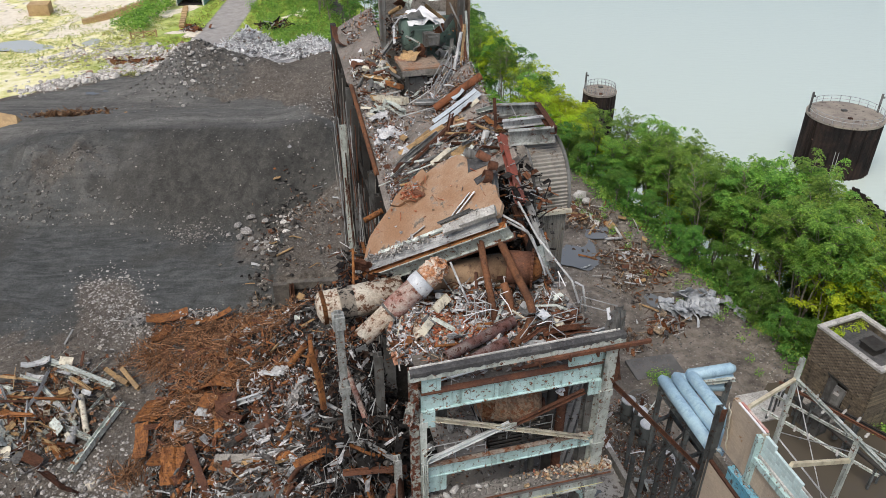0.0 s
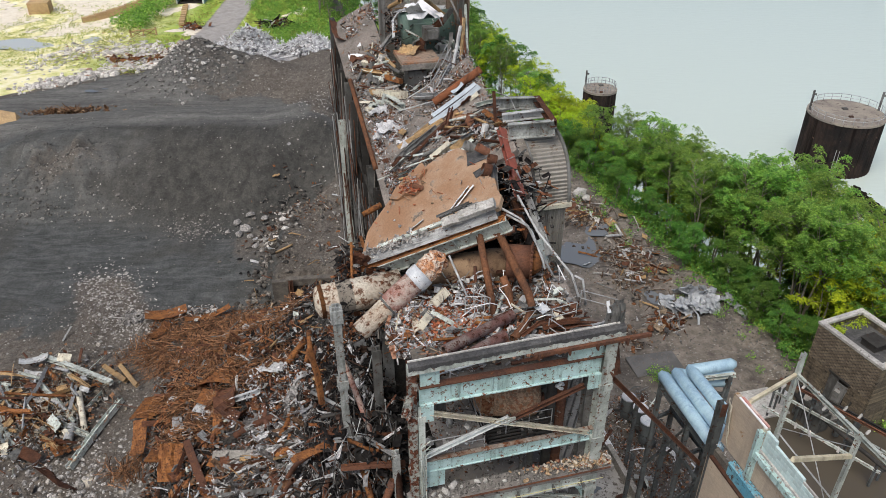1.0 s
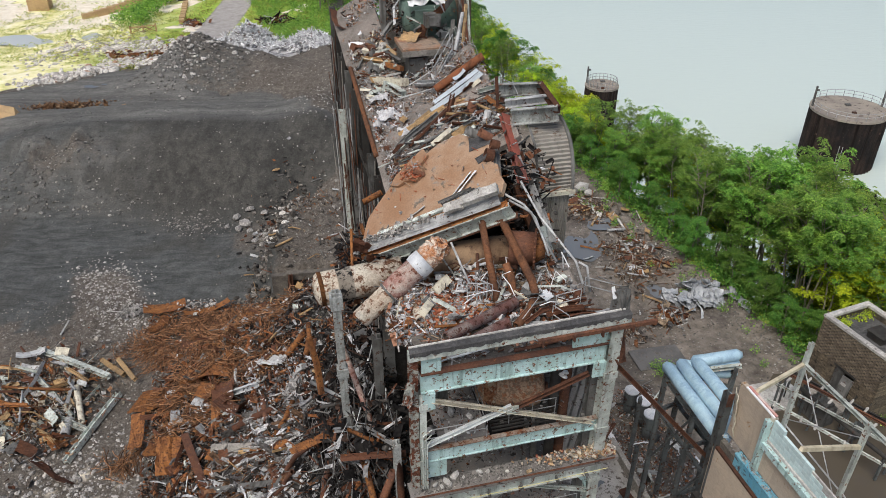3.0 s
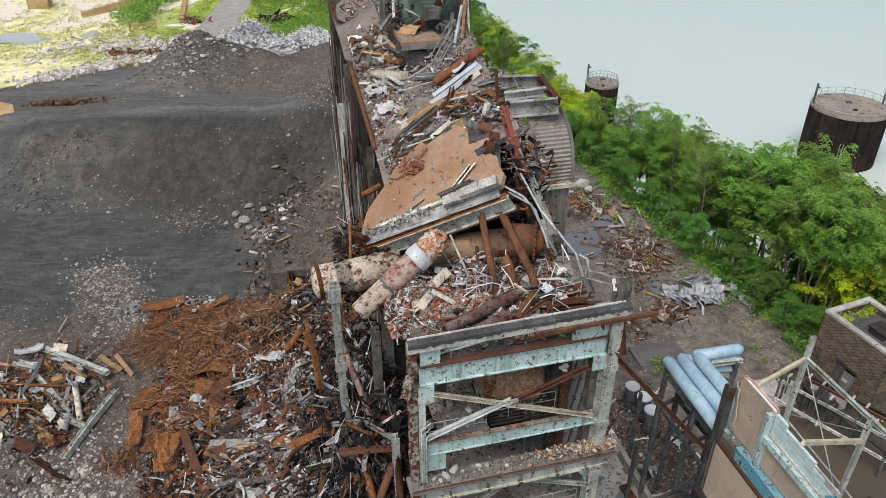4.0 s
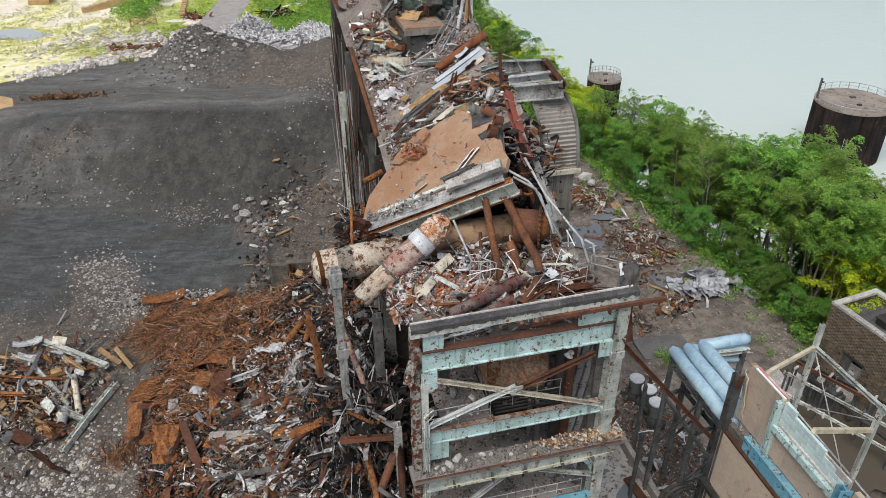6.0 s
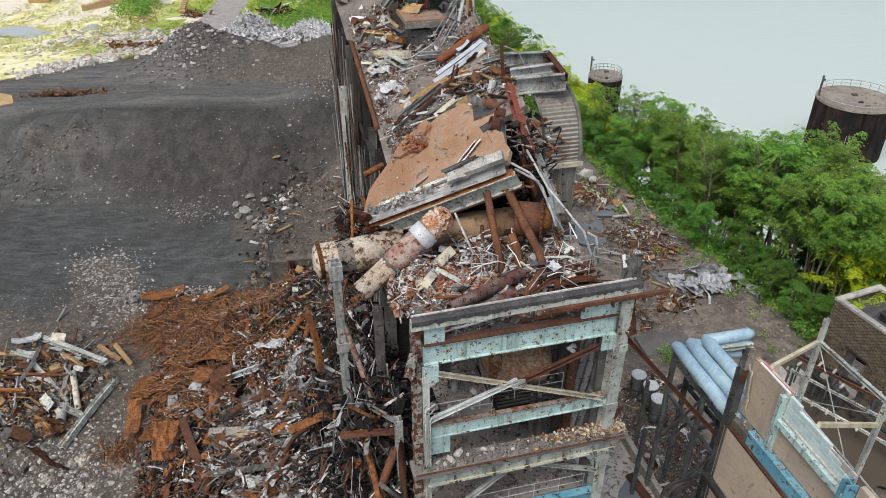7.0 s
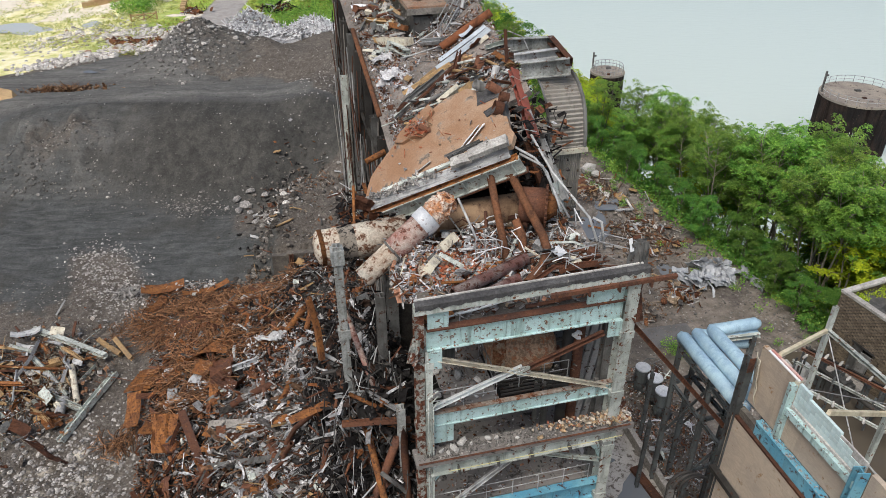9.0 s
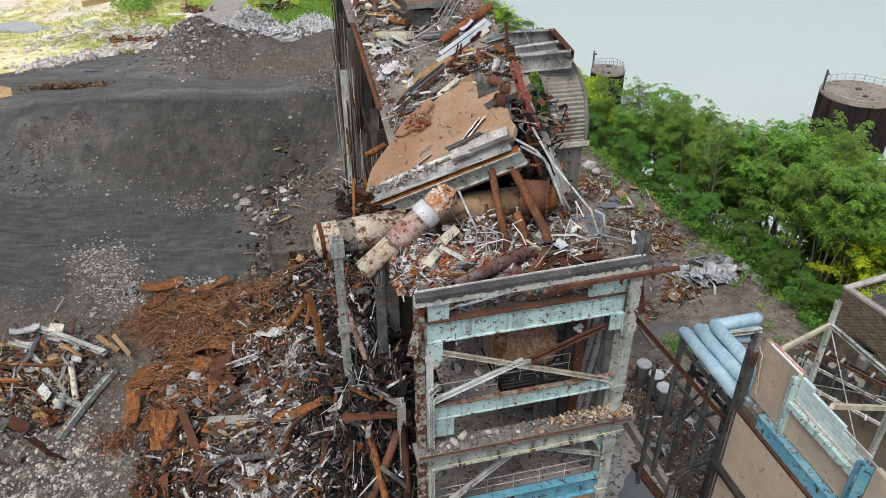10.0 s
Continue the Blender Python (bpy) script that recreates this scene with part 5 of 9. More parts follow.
# ---- the three blue ducts and their pipe bridge ----
duct_r = 0.37
for k, (u, z) in enumerate(((17.05, 16.6), (17.72, 16.95), (18.4, 17.35))):
    d = thing("blue_duct", "pale blue lagged duct bent at a corner", "duct", B(u, 3, z), "blue ducts")
    v1 = 6.9 - 0.35 * k
    drop = 0.5 * (2 - k)
    line = [B(u - 0.75, -0.05, z + 0.95), B(u - 0.1, 5.3, z + 0.08), B(u, v1 - 0.2, z)]
    part("casing", Shape().tube(line + [B(u + 0.03, v1 - 0.06, z)], [duct_r, duct_r, duct_r, duct_r * 0.8], 20), duct_blue, d, smooth=True)
    part("casing", Shape().tube([B(u - 0.3, v1 - 0.02, z), B(u - 0.16, v1 - 0.06, z), B(u + 0.5, v1 - 0.32, z + 0.16 - drop * 0.5), B(20.5, 5.35, 18.0 - drop * 1.4), B(20.72, 5.3, 17.98 - drop * 1.4)], [0.14, 0.33, 0.36, 0.35, 0.2], 20), duct_blue, d, smooth=True)
    for q in (0.25, 0.5, 0.75):
        p = line[0] + (line[1] - line[0]) * q
        a = (line[1] - line[0]) / np.linalg.norm(line[1] - line[0])
        part("seam", Shape().tube([p - a * 0.02, p + a * 0.02], duct_r + 0.008, 20), duct_blue, d)
bridge = thing("pipe_bridge", "tall dark steel trestle carrying the blue ducts", "trestle", B(18, 4, 4.5))
legs = [(16.9, 6.6), (18.3, 6.9), (16.9, 3.4), (18.6, 3.6), (20.3, 5.0), (19.6, 1.8)]
for u, v in legs:
    part("leg", Shape().beam(B(u, v, 4.2), B(u, v, 16.3 if u < 20 else 17.4), 0.26, 0.28, "I", 0.035), trestle_steel, bridge)
for z in (9.0, 13.2, 15.8):
    for a, b in (((16.9, 6.6), (16.9, 0.2)), ((18.3, 6.9), (18.6, 0.3)), ((16.9, 6.6), (18.3, 6.9)), ((18.3, 6.9), (20.3, 5.0)), ((16.9, 3.4), (18.6, 3.6))):
        if z > 10 or a[1] < 5:
            part("strut", Shape().beam(B(*a, z), B(*b, z), 0.18, 0.22, "C", 0.03), trestle_steel, bridge)
for a, za, b, zb in (((16.9, 6.6), 9, (16.9, 3.4), 15.8), ((16.9, 3.4), 9, (16.9, 0.3), 15.8), ((18.3, 6.9), 9, (18.6, 3.6), 15.8), ((18.6, 3.6), 15.8, (18.6, 0.4), 9), ((18.3, 6.9), 16, (20.3, 5.0), 13), ((20.3, 5.0), 17.3, (18.6, 3.6), 13)):
    part("brace", Shape().beam(B(*a, za), B(*b, zb), 0.16, 0.16, "L", 0.02), trestle_steel, bridge)
part("top_beam", Shape().beam(B(18.4, 5.6, 17.0), B(20.6, 4.9, 17.5), 0.22, 0.26, "C", 0.03), pale_paint, bridge)
chute = thing("hooped_ladder", "dark caged ladder hoops on a steel post", "ladder", B(15.4, 2.2, 5))
for k in range(3):
    part("hoop", Shape().tube([B(14.9 + 0.22 * k + 0.9 * (1 - math.cos(a)), 2.3 - 0.2 * k, 9.6 + 0.9 * math.sin(a)) for a in np.linspace(0, 2.6, 10)], 0.09, 8), black_steel, chute)
part("post", Shape().beam(B(15.0, 2.2, 4.4), B(15.0, 2.2, 9.6), 0.35, 0.4, "I", 0.04), grey_steel, chute)
for k in range(5):
    part("rung", Shape().tube([B(14.9 + 0.2 * k, 2.35, 6.5), B(14.9 + 0.2 * k, 2.35, 9.5)], 0.03, 5), black_steel, chute)

# three exhaust silencers
for u, v in ((20.06, 14.57), (20.38, 13.29), (20.27, 11.91)):
    s = thing("exhaust_silencer", "round steel exhaust silencer with a pale flat lid", "silencer", B(u, v, 5), "silencers")
    part("drum", Shape().tube([B(u, v, 5.75), B(u, v, 6.9)], 0.53, 20), trestle_steel, s, smooth=False)
    part("lid", Shape().tube([B(u, v, 6.85), B(u, v, 6.96)], 0.56, 20), bright_sheet, s, "pale metal lid")
    part("neck", Shape().tube([B(u, v, 4.3), B(u, v, 5.4), B(u, v, 5.78)], [0.42, 0.46, 0.28], 16), trestle_steel, s, smooth=True)
    part("outlet", Shape().tube([B(u, v, 5.0), B(u + 0.45, v - 0.75, 4.95)], 0.34, 14), trestle_steel, s)

# ---- switchyard frame and gear ----
gantry_cream = material("gantry_cream", (0.66, 0.58, 0.42), (0.52, 0.45, 0.32), RUST, 0.3, 1.2, 0.6, vary=0.05, streak=0.2)
yard_frame = thing("switchyard_gantry", "pale cream steel gantry over a flooded switchyard", "gantry", B(21.5, 0, 4.6))
P1, P2 = (21.55, 1.6), (21.55, -3.1)
part("post", Shape().beam(B(*P1, 4.4), B(*P1, 21.7), 0.22, 0.22, "C", 0.04, up=B(1, 0, 0) - B(0, 0, 0)), pale_paint, yard_frame)
part("post", Shape().beam(B(*P2, 4.4), B(*P2, 20.5), 0.22, 0.22, "C", 0.04, up=B(1, 0, 0) - B(0, 0, 0)), pale_paint, yard_frame)
part("rail_beam", Shape().beam(B(21.55, 1.6, 20.2), B(21.55, -8, 20.5), 0.18, 0.22, "C", 0.04), pale_paint, yard_frame)
part("cross_beam", Shape().beam(B(21.5, 1.6, 20.2), B(16.6, -0.9, 21.7), 0.17, 0.2, "box"), gantry_cream, yard_frame, "cream cross beam")
part("cross_beam", Shape().beam(B(16.5, -4.4, 21.5), B(21.6, -3.1, 18.9), 0.17, 0.22, "box"), gantry_cream, yard_frame, "cream cross beam, rust at the edges")
part("tie_rod", Shape().tube([B(21.5, 1.5, 20.1), B(21.6, -3.0, 14.6)], 0.03, 5), galvanised, yard_frame)
part("tie_rod", Shape().tube([B(21.5, 1.5, 16.3), B(21.6, -3.0, 19.4)], 0.03, 5), galvanised, yard_frame)
part("tie_rod", Shape().tube([B(21.5, 1.5, 15.9), B(21.6, -8.0, 15.3)], 0.05, 5), galvanised, yard_frame)
rack = thing("insulator_rack", "steel bus rack with white porcelain insulators before the hut", "rack", B(33, 9, 4.6))
r0, r1 = B(31.6, 12.4, 8.0), B(35.6, 4.6, 8.0)
rd = (r1 - r0) / np.linalg.norm(r1 - r0)
rn = np.array((-rd[1], rd[0], 0))
for off, z, m in ((0.0, 8.1, brown_rust), (-1.1, 7.6, pale_paint), (0.9, 7.7, black_steel), (-2.1, 6.6, pale_paint)):
    part("bus_beam", Shape().beam(r0 + rn * off + np.array((0, 0, z - 8)), r1 + rn * off + np.array((0, 0, z - 8)), 0.16, 0.2, "C", 0.03), m, rack)


def insulator(p, way, length=0.75, fat=0.11):
    p, way = np.array(p), np.array(way) / np.linalg.norm(way)
    pts = [p] + [p + way * length * (0.15 + 0.09 * i) for i in range(8)] + [p + way * length]
    part("insulator", Shape().tube(pts, [0.05] + [fat if i % 2 else fat * 0.45 for i in range(8)] + [0.05], 10), porcelain, rack, "white ribbed porcelain insulator")


for k in range(8):
    p = r0 + rd * (0.6 + 1.05 * k)
    insulator(p + rn * (0.1 if k % 3 else -0.2), rn * (1 if k % 3 else -1) + np.array((0, 0, 0.15)))
    if k % 3 != 1:
        insulator(p + rn * -2.1 + np.array((0, 0, -1.2)), rn * -1 + rd * 0.3, 0.65, 0.1)
    if k in (1, 2, 4, 5):
        part("bushing_tank", Shape().tube([p + rn * 0.5 + np.array((0, 0, -2.6)), p + rn * 0.5 + np.array((0, 0, -0.4))], 0.24, 12), trestle_steel, rack)
        part("lead", Shape().tube([p + rn * 0.9, p + rn * 1.2 + np.array((0, 0, 0.3)), p + rn * 1.5 + np.array((0, 0, -0.2))], 0.025, 5), black_steel, rack)
for k in range(4):
    for off in (0.0, -1.1, 0.9):
        p = r0 + rd * (0.2 + 2.8 * k) + rn * off
        part("rack_post", Shape().beam(p + np.array((0, 0, -3.6)), p, 0.18, 0.18, "L", 0.03), trestle_steel, rack)
single("transformer_box", Shape().box(*hbox(-3.4, 3.2, 4.4, -2.2, 5.0, 6.6)).box(*hbox(-3.3, 3.4, 6.6, -2.4, 4.8, 6.9)), grey_steel, "grey transformer cabinet by the hut", "cabinet")
single("switch_box", Shape().box(*hbox(-3.6, 0.9, 4.4, -2.9, 1.8, 6.0)), galvanised, "small grey switch cabinet in the yard", "cabinet")


def puddle(x, y, rx, ry, z, label, mat=puddle_water, turn=0.0, seed=0):
    r = random.Random(seed)
    n = 28
    ph = [r.uniform(0, 6.28) for _ in range(4)]
    pts = []
    for i in range(n):
        a = 2 * math.pi * i / n
        k = 1 + 0.22 * math.sin(2 * a + ph[0]) + 0.16 * math.sin(3 * a + ph[1]) + 0.1 * math.sin(5 * a + ph[2])
        px, py = rx * k * math.cos(a), ry * k * math.sin(a)
        c, s = math.cos(radians(turn)), math.sin(radians(turn))
        pts.append((x + px * c - py * s, y + px * s + py * c, z))
    single("puddle", Shape().add(pts + [(x, y, z)], [(i, (i + 1) % n, n) for i in range(n)]), mat, label, "puddle", "puddles", kind="structure")


puddle(28.2, 38.6, 4.8, 8.0, 4.95, "brown standing water flooding the switchyard floor", water_material("brown_water", (0.10, 0.085, 0.065), 0.08, 0.02, 1.0), 15, 3)

single("concrete_slab", Shape().box((25.7, 43.6, 4.85), (2.9, 3.0, .5), turned(0, 0, 14)), white_concrete, "pale broken concrete slab beside the flooded yard", "slab", kind="structure")
single("bus_pipe", Shape().tube([(27.1, 42.4, 7.3), (28.6, 38.8, 7.3), (30.6, 34.6, 7.3)], .16, 10), black_steel, "long black pipe over the flooded yard", "pipe", smooth=True)
for x, y in ((27.4, 41.6), (30.2, 35.4)):
    single("pipe_stand", Shape().beam((x, y, 4.3), (x, y, 7.2), .16, .16, "I", .02), trestle_steel, "short steel stand under the black pipe", "stand", "pipe stands")
# paved gap beside the frame
wet_slab = material("wet_slab", (0.40, 0.385, 0.355), (0.29, 0.275, 0.25), (0.17, 0.15, 0.13), 0.6, 0.7, 0.45, vary=0.1)
single("paved_gap", Shape().box(*bu(9.9, -6, 3.6, 16.95, 11.2, 4.82)), wet_slab, "pale stained concrete floor beside the frame", "floor", kind="structure")
pg = B(15.2, 5.0, 0)
puddle(pg[0], pg[1], 1.1, 2.3, 4.835, "dark puddle on the concrete beside the frame", seed=21, turn=14)
pg = B(14.6, 8.6, 0)
puddle(pg[0], pg[1], .5, .35, 4.835, "small dark puddle on the concrete beside the frame", seed=22)
single("steel_channel", Shape().beam(B(16.1, 7.6, 4.93), B(16.45, 4.7, 4.93), .58, .2, "C", .04), brown_rust, "rusted channel lying beside the retaining beam", "channel")


# ---- debris ----
def medley(name, stops, rough=0.8):
    """Small broken pieces: each takes one colour out of a set, with grain."""
    m = bpy.data.materials.new(name)
    m.use_nodes = True
    n, link = m.node_tree.nodes, m.node_tree.links.new
    bsdf = n["Principled BSDF"]
    bsdf.inputs["Roughness"].default_value = rough
    bsdf.inputs["Specular IOR Level"].default_value = 0.08
    ramp = n.new("ShaderNodeValToRGB")
    ramp.color_ramp.interpolation = "CONSTANT"
    while len(ramp.color_ramp.elements) < len(stops):
        ramp.color_ramp.elements.new(0.5)
    for e, (p, c) in zip(ramp.color_ramp.elements, stops):
        e.position, e.color = p, (*c, 1)
    link(n.new("ShaderNodeNewGeometry").outputs["Random Per Island"], ramp.inputs["Fac"])
    t = n.new("ShaderNodeTexNoise")
    t.inputs["Scale"].default_value, t.inputs["Detail"].default_value = 6, 6
    link(n.new("ShaderNodeTexCoord").outputs["Object"], t.inputs["Vector"])
    r = n.new("ShaderNodeMapRange")
    r.inputs["From Min"].default_value, r.inputs["From Max"].default_value = 0.3, 0.7
    r.inputs["To Min"].default_value, r.inputs["To Max"].default_value = 0.30, 1.30
    link(t.outputs["Fac"], r.inputs["Value"])
    hsv = n.new("ShaderNodeHueSaturation")
    link(r.outputs[0], hsv.inputs["Value"])
    link(ramp.outputs["Color"], hsv.inputs["Color"])
    link(hsv.outputs[0], bsdf.inputs["Base Color"])
    return m


W1, W2, G1, G2, G3, K1 = (0.60, 0.61, 0.62), (0.48, 0.47, 0.45), (0.30, 0.30, 0.30), (0.20, 0.19, 0.18), (0.12, 0.115, 0.11), (0.055, 0.052, 0.05)
R1, R2, R3, T1 = (0.29, 0.12, 0.052), (0.19, 0.085, 0.048), (0.11, 0.05, 0.03), (0.34, 0.26, 0.18)
BR1, BR2 = (0.42, 0.15, 0.08), (0.48, 0.26, 0.17)
mix_roof = medley("roof_fragments", [(0, W1), (.10, G2), (.24, R2), (.36, T1), (.46, W2), (.56, BR2), (.62, G1), (.72, R3), (.84, G3), (.94, R1)])
mix_brick = medley("brick_fragments", [(0, BR1), (.3, BR2), (.5, (0.36, 0.11, 0.06)), (.68, W2), (.80, T1), (.9, G1)])
# Over half of mix_torn's pieces are near black, putting shade into gaps.
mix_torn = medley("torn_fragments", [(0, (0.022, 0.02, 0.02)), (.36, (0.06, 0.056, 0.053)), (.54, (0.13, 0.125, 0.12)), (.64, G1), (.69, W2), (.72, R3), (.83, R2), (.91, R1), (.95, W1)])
mix_rust = medley("rust_fragments", [(0, R1), (.24, R2), (.46, R3), (.62, (0.26, 0.13, 0.06)), (.74, G2), (.84, G3), (.92, W2), (.97, W1)])
mix_pale = medley("pale_fragments", [(0, (0.48, 0.46, 0.43)), (.35, (0.36, 0.345, 0.325)), (.6, (0.25, 0.235, 0.22)), (.8, (0.58, 0.56, 0.53)), (.93, (0.16, 0.15, 0.14))])
mix_grey = medley("grey_stones", [(0, (0.20, 0.19, 0.175)), (.35, (0.13, 0.125, 0.115)), (.65, (0.28, 0.265, 0.245)), (.88, (0.42, 0.40, 0.37))])
mix_white = medley("white_metal_scrap", [(0, (0.66, 0.66, 0.67)), (.35, (0.46, 0.46, 0.47)), (.6, (0.26, 0.26, 0.27)), (.8, (0.78, 0.78, 0.79)), (.94, (0.2, 0.12, 0.08))], 0.5)


def any_turn(r, flat=1.0):
    return turned(r.gauss(0, 35) * flat, r.gauss(0, 35) * flat, r.uniform(0, 360))


def fragment(s, c, r, size):
    k = r.random()
    t = any_turn(r)
    if k < .30:
        l = size * r.uniform(1.2, 4)
        d = t @ np.array((l / 2, 0, 0))
        s.beam(np.array(c) - d, np.array(c) + d, size * r.uniform(.08, .25), size * r.uniform(.08, .2), "box")
    elif k < .62:
        s.plate(c, size * r.uniform(.6, 2.0), size * r.uniform(.4, 1.3), t, size * .12, 2, size * .06, size * r.uniform(-.2, .2), r)
    elif k < .80:
        s.box(c, (size * r.uniform(.4, 1.1), size * r.uniform(.3, .8), size * r.uniform(.15, .5)), t)
    elif k < .92:
        d = t @ np.array((size * r.uniform(.8, 2.4), 0, 0))
        e = np.array((r.uniform(-.4, .4), r.uniform(-.4, .4), r.uniform(0, .5))) * size
        s.tube([np.array(c) - d, np.array(c) + e, np.array(c) + d], size * r.uniform(.05, .12), 5)
    else:
        s.rock(c, size * r.uniform(.3, .55), r)


def fragments(name, label, category, spots, size, mat, seed):
    r = random.Random(seed)
    s = Shape()
    for c in spots:
        fragment(s, c, r, size * r.uniform(.5, 1.5))
    return single(name, s, mat, label, category, kind="stuff")


SCRAP = {
    "beam": ("scrap_beam", "bent {} steel beam lying in the debris", "beam"),
    "channel": ("scrap_channel", "twisted {} steel channel in the debris", "channel"),
    "angle": ("scrap_angle", "thin {} steel angle bar in the debris", "angle bar"),
    "bar": ("scrap_bar", "narrow {} flat steel bar in the debris", "flat bar"),
    "pipe": ("scrap_pipe", "broken {} steel pipe in the debris", "pipe"),
    "sheet": ("scrap_sheet", "crumpled {} metal sheet on the debris", "metal sheet"),
    "ribbed": ("corrugated_sheet", "loose {} corrugated sheet on the debris", "metal sheet"),
    "plank": ("scrap_board", "loose {} board on the debris", "board"),
    "duct": ("scrap_duct", "crushed {} duct piece in the debris", "duct"),
}
TONE = {"pale_paint": "pale grey", "grey_steel": "dark grey", "black_steel": "black", "galvanised": "grey galvanised", "bright_sheet": "bright grey",
        "orange_rust": "orange-rusted", "brown_rust": "brown rusted", "cream_paint": "cream painted", "teal_paint": "pale teal", "timber": "splintered wooden",
        "white_concrete": "pale concrete", "red_lagging": "red lagged", "pipe_lagging": "lagged", "white_tarp": "white"}


def scrap(kind, p, q, mat, w=.3, h=.3, r=random, group="", bend=0.0):
    """One loose piece from p to q."""
    p, q = np.array(p, float), np.array(q, float)
    s = Shape()
    name, label, cat = SCRAP[kind]
    d = q - p
    l = np.linalg.norm(d) + 1e-6
    roll = r.uniform(0, 3.1)
    if kind in ("beam", "channel", "angle", "bar", "plank", "duct"):
        k = {"beam": "I", "channel": "C", "angle": "L", "bar": "box", "plank": "box", "duct": "box"}[kind]
        t = max(.015, .09 * min(w, h))
        if bend:
            m = (p + q) / 2 + np.array((r.uniform(-1, 1), r.uniform(-1, 1), r.uniform(.2, 1))) * bend * l
            s.beam(p, m, w, h, k, t, flip=roll).beam(m, q, w, h, k, t, flip=roll)
        else:
            s.beam(p, q, w, h, k, t, flip=roll)
        smooth = False
    elif kind == "pipe":
        m = (p + q) / 2 + np.array((r.uniform(-1, 1), r.uniform(-1, 1), r.uniform(-.2, 1))) * bend * l
        s.tube([p, (p + m) / 2, m, (m + q) / 2, q], w / 2, 10, wall=w * .08)
        smooth = True
    else:
        a, sd, u = axes(d)
        sd, u = sd * math.cos(roll * .3) + u * math.sin(roll * .3), u * math.cos(roll * .3) - sd * math.sin(roll * .3)
        T = np.stack([sd, a, u], 1)
        if kind == "ribbed":
            s.plate((p + q) / 2, w, l, T, .03, 4, .012, bend * l, r, .14)
        else:
            s.plate((p + q) / 2, w, l, T, .08 * min(w, l), 5, .02, bend * l, r)
        smooth = False
    return single(name, s, mat, label.format(TONE.get(mat.name, "weathered")), cat, group, smooth=smooth)


def strew(r, count, spot, mats, lengths, group, lean=20, kinds=("beam", "channel", "angle", "bar", "pipe", "sheet", "sheet", "plank"), lift=.25, heading=None, fat=1.0):
    for _ in range(count):
        c = np.array(spot(r))
        k = r.choice(kinds)
        l = r.uniform(*lengths) * (.55 if k in ("sheet", "ribbed", "duct") else 1)
        a = r.uniform(0, 6.28) if heading is None else radians(r.gauss(*heading))
        e = radians(r.gauss(0, lean))
        d = np.array((math.cos(a) * math.cos(e), math.sin(a) * math.cos(e), math.sin(e))) * l / 2
        w = {"beam": r.uniform(.16, .34), "channel": r.uniform(.14, .28), "angle": r.uniform(.06, .12), "bar": .1, "pipe": r.uniform(.08, .32), "sheet": r.uniform(.4, 1.0),
             "ribbed": r.uniform(.6, 1.0), "plank": r.uniform(.12, .28), "duct": r.uniform(.3, .6)}[k] * fat
        h = w * r.uniform(.8, 1.3) if k != "plank" else .05
        if k == "bar":
            h *= .3
        scrap(k, c - d + np.array((0, 0, lift)), c + d + np.array((0, 0, lift)), r.choice(mats), w, h, r, group, r.choice((0, 0, .06, .14)))


# --- pit between the frame and the slab: broken deck, rubble and great pipes ---
rp = random.Random(11)
pit = thing("collapsed_floor", "collapsed upper floor buried in red brick rubble", "floor", B(4, 4, 24.5))
pts = [[B(u, v, 24.9 + .12 * (u - 2) * .5 + .25 * math.sin(1.7 * u + v) + .2 * math.cos(2.1 * v)) for u in np.linspace(-.1, 9.2, 18)] for v in np.linspace(2.7, 9.5, 14)]
part("broken_deck", Shape().grid(np.array(pts), .3), dust_deck, pit)


def pit_z(u, v):
    return 25.0 + .06 * (u - 2) + .25 * math.sin(1.7 * u + v) + .2 * math.cos(2.1 * v)


def in_pit(r, u0=-.2, u1=9.0, v0=2.4, v1=8.5, lift=.15):
    u, v = r.uniform(u0, u1), r.uniform(v0, v1)
    return B(u, v, pit_z(u, v) + lift + abs(r.gauss(0, .25)))


s = Shape()
for _ in range(2400):
    u, v = rp.gauss(3.0, 1.6), rp.gauss(3.6, 1.6)
    if -.2 < u < 9 and 2.6 < v < 8:
        c = B(u, v, pit_z(u, v) + .2 + .5 * math.exp(-((u - 3) / 2) ** 2 - ((v - 4) / 1.6) ** 2) + rp.uniform(-.1, .1))
        k = rp.uniform(.05, .13)
        s.box(c, (k * 1.9, k, k * .7), any_turn(rp))
single("brick_rubble", s, mix_brick, "red and pale broken bricks on the collapsed floor", "rubble", kind="stuff")
fragments("pale_fragments", "white and pale scraps on the collapsed floor", "debris", [in_pit(rp, -.1, 5.5, 2.4, 6.0) for _ in range(650)], .2, mix_white, 412)
fragments("roof_fragments", "grey, white and rusted scraps strewn over the collapsed floor", "debris", [in_pit(rp) for _ in range(2200)], .22, mix_roof, 12)
strew(rp, 90, in_pit, (galvanised, bright_sheet, galvanised, brown_rust, orange_rust, grey_steel, pale_paint, cream_paint), (.8, 2.4), "collapsed floor scrap", 18, ("angle", "bar", "sheet", "sheet", "plank", "pipe", "channel", "duct"), fat=.7)
shred_lagging = material("shredded_lagging", (0.40, 0.19, 0.09), (0.56, 0.50, 0.43), (0.24, 0.085, 0.045), 0.55, 3.0, 0.9, vary=0.25)
great = thing("lagged_pipe", "fallen lagged steam pipe with torn white and red lagging", "pipe", B(-1.2, 5.7, 24))
a0, a1 = B(-1.3, 5.65, 24.55), B(3.05, 6.7, 27.55)
part("pipe", Shape().tube([a0 + (a1 - a0) * k for k in (0, .3, .34, .36, .6, .75)], [.50, .52, .52, .55, .55, .55], 20, wall=.06), pipe_lagging, great, smooth=True)
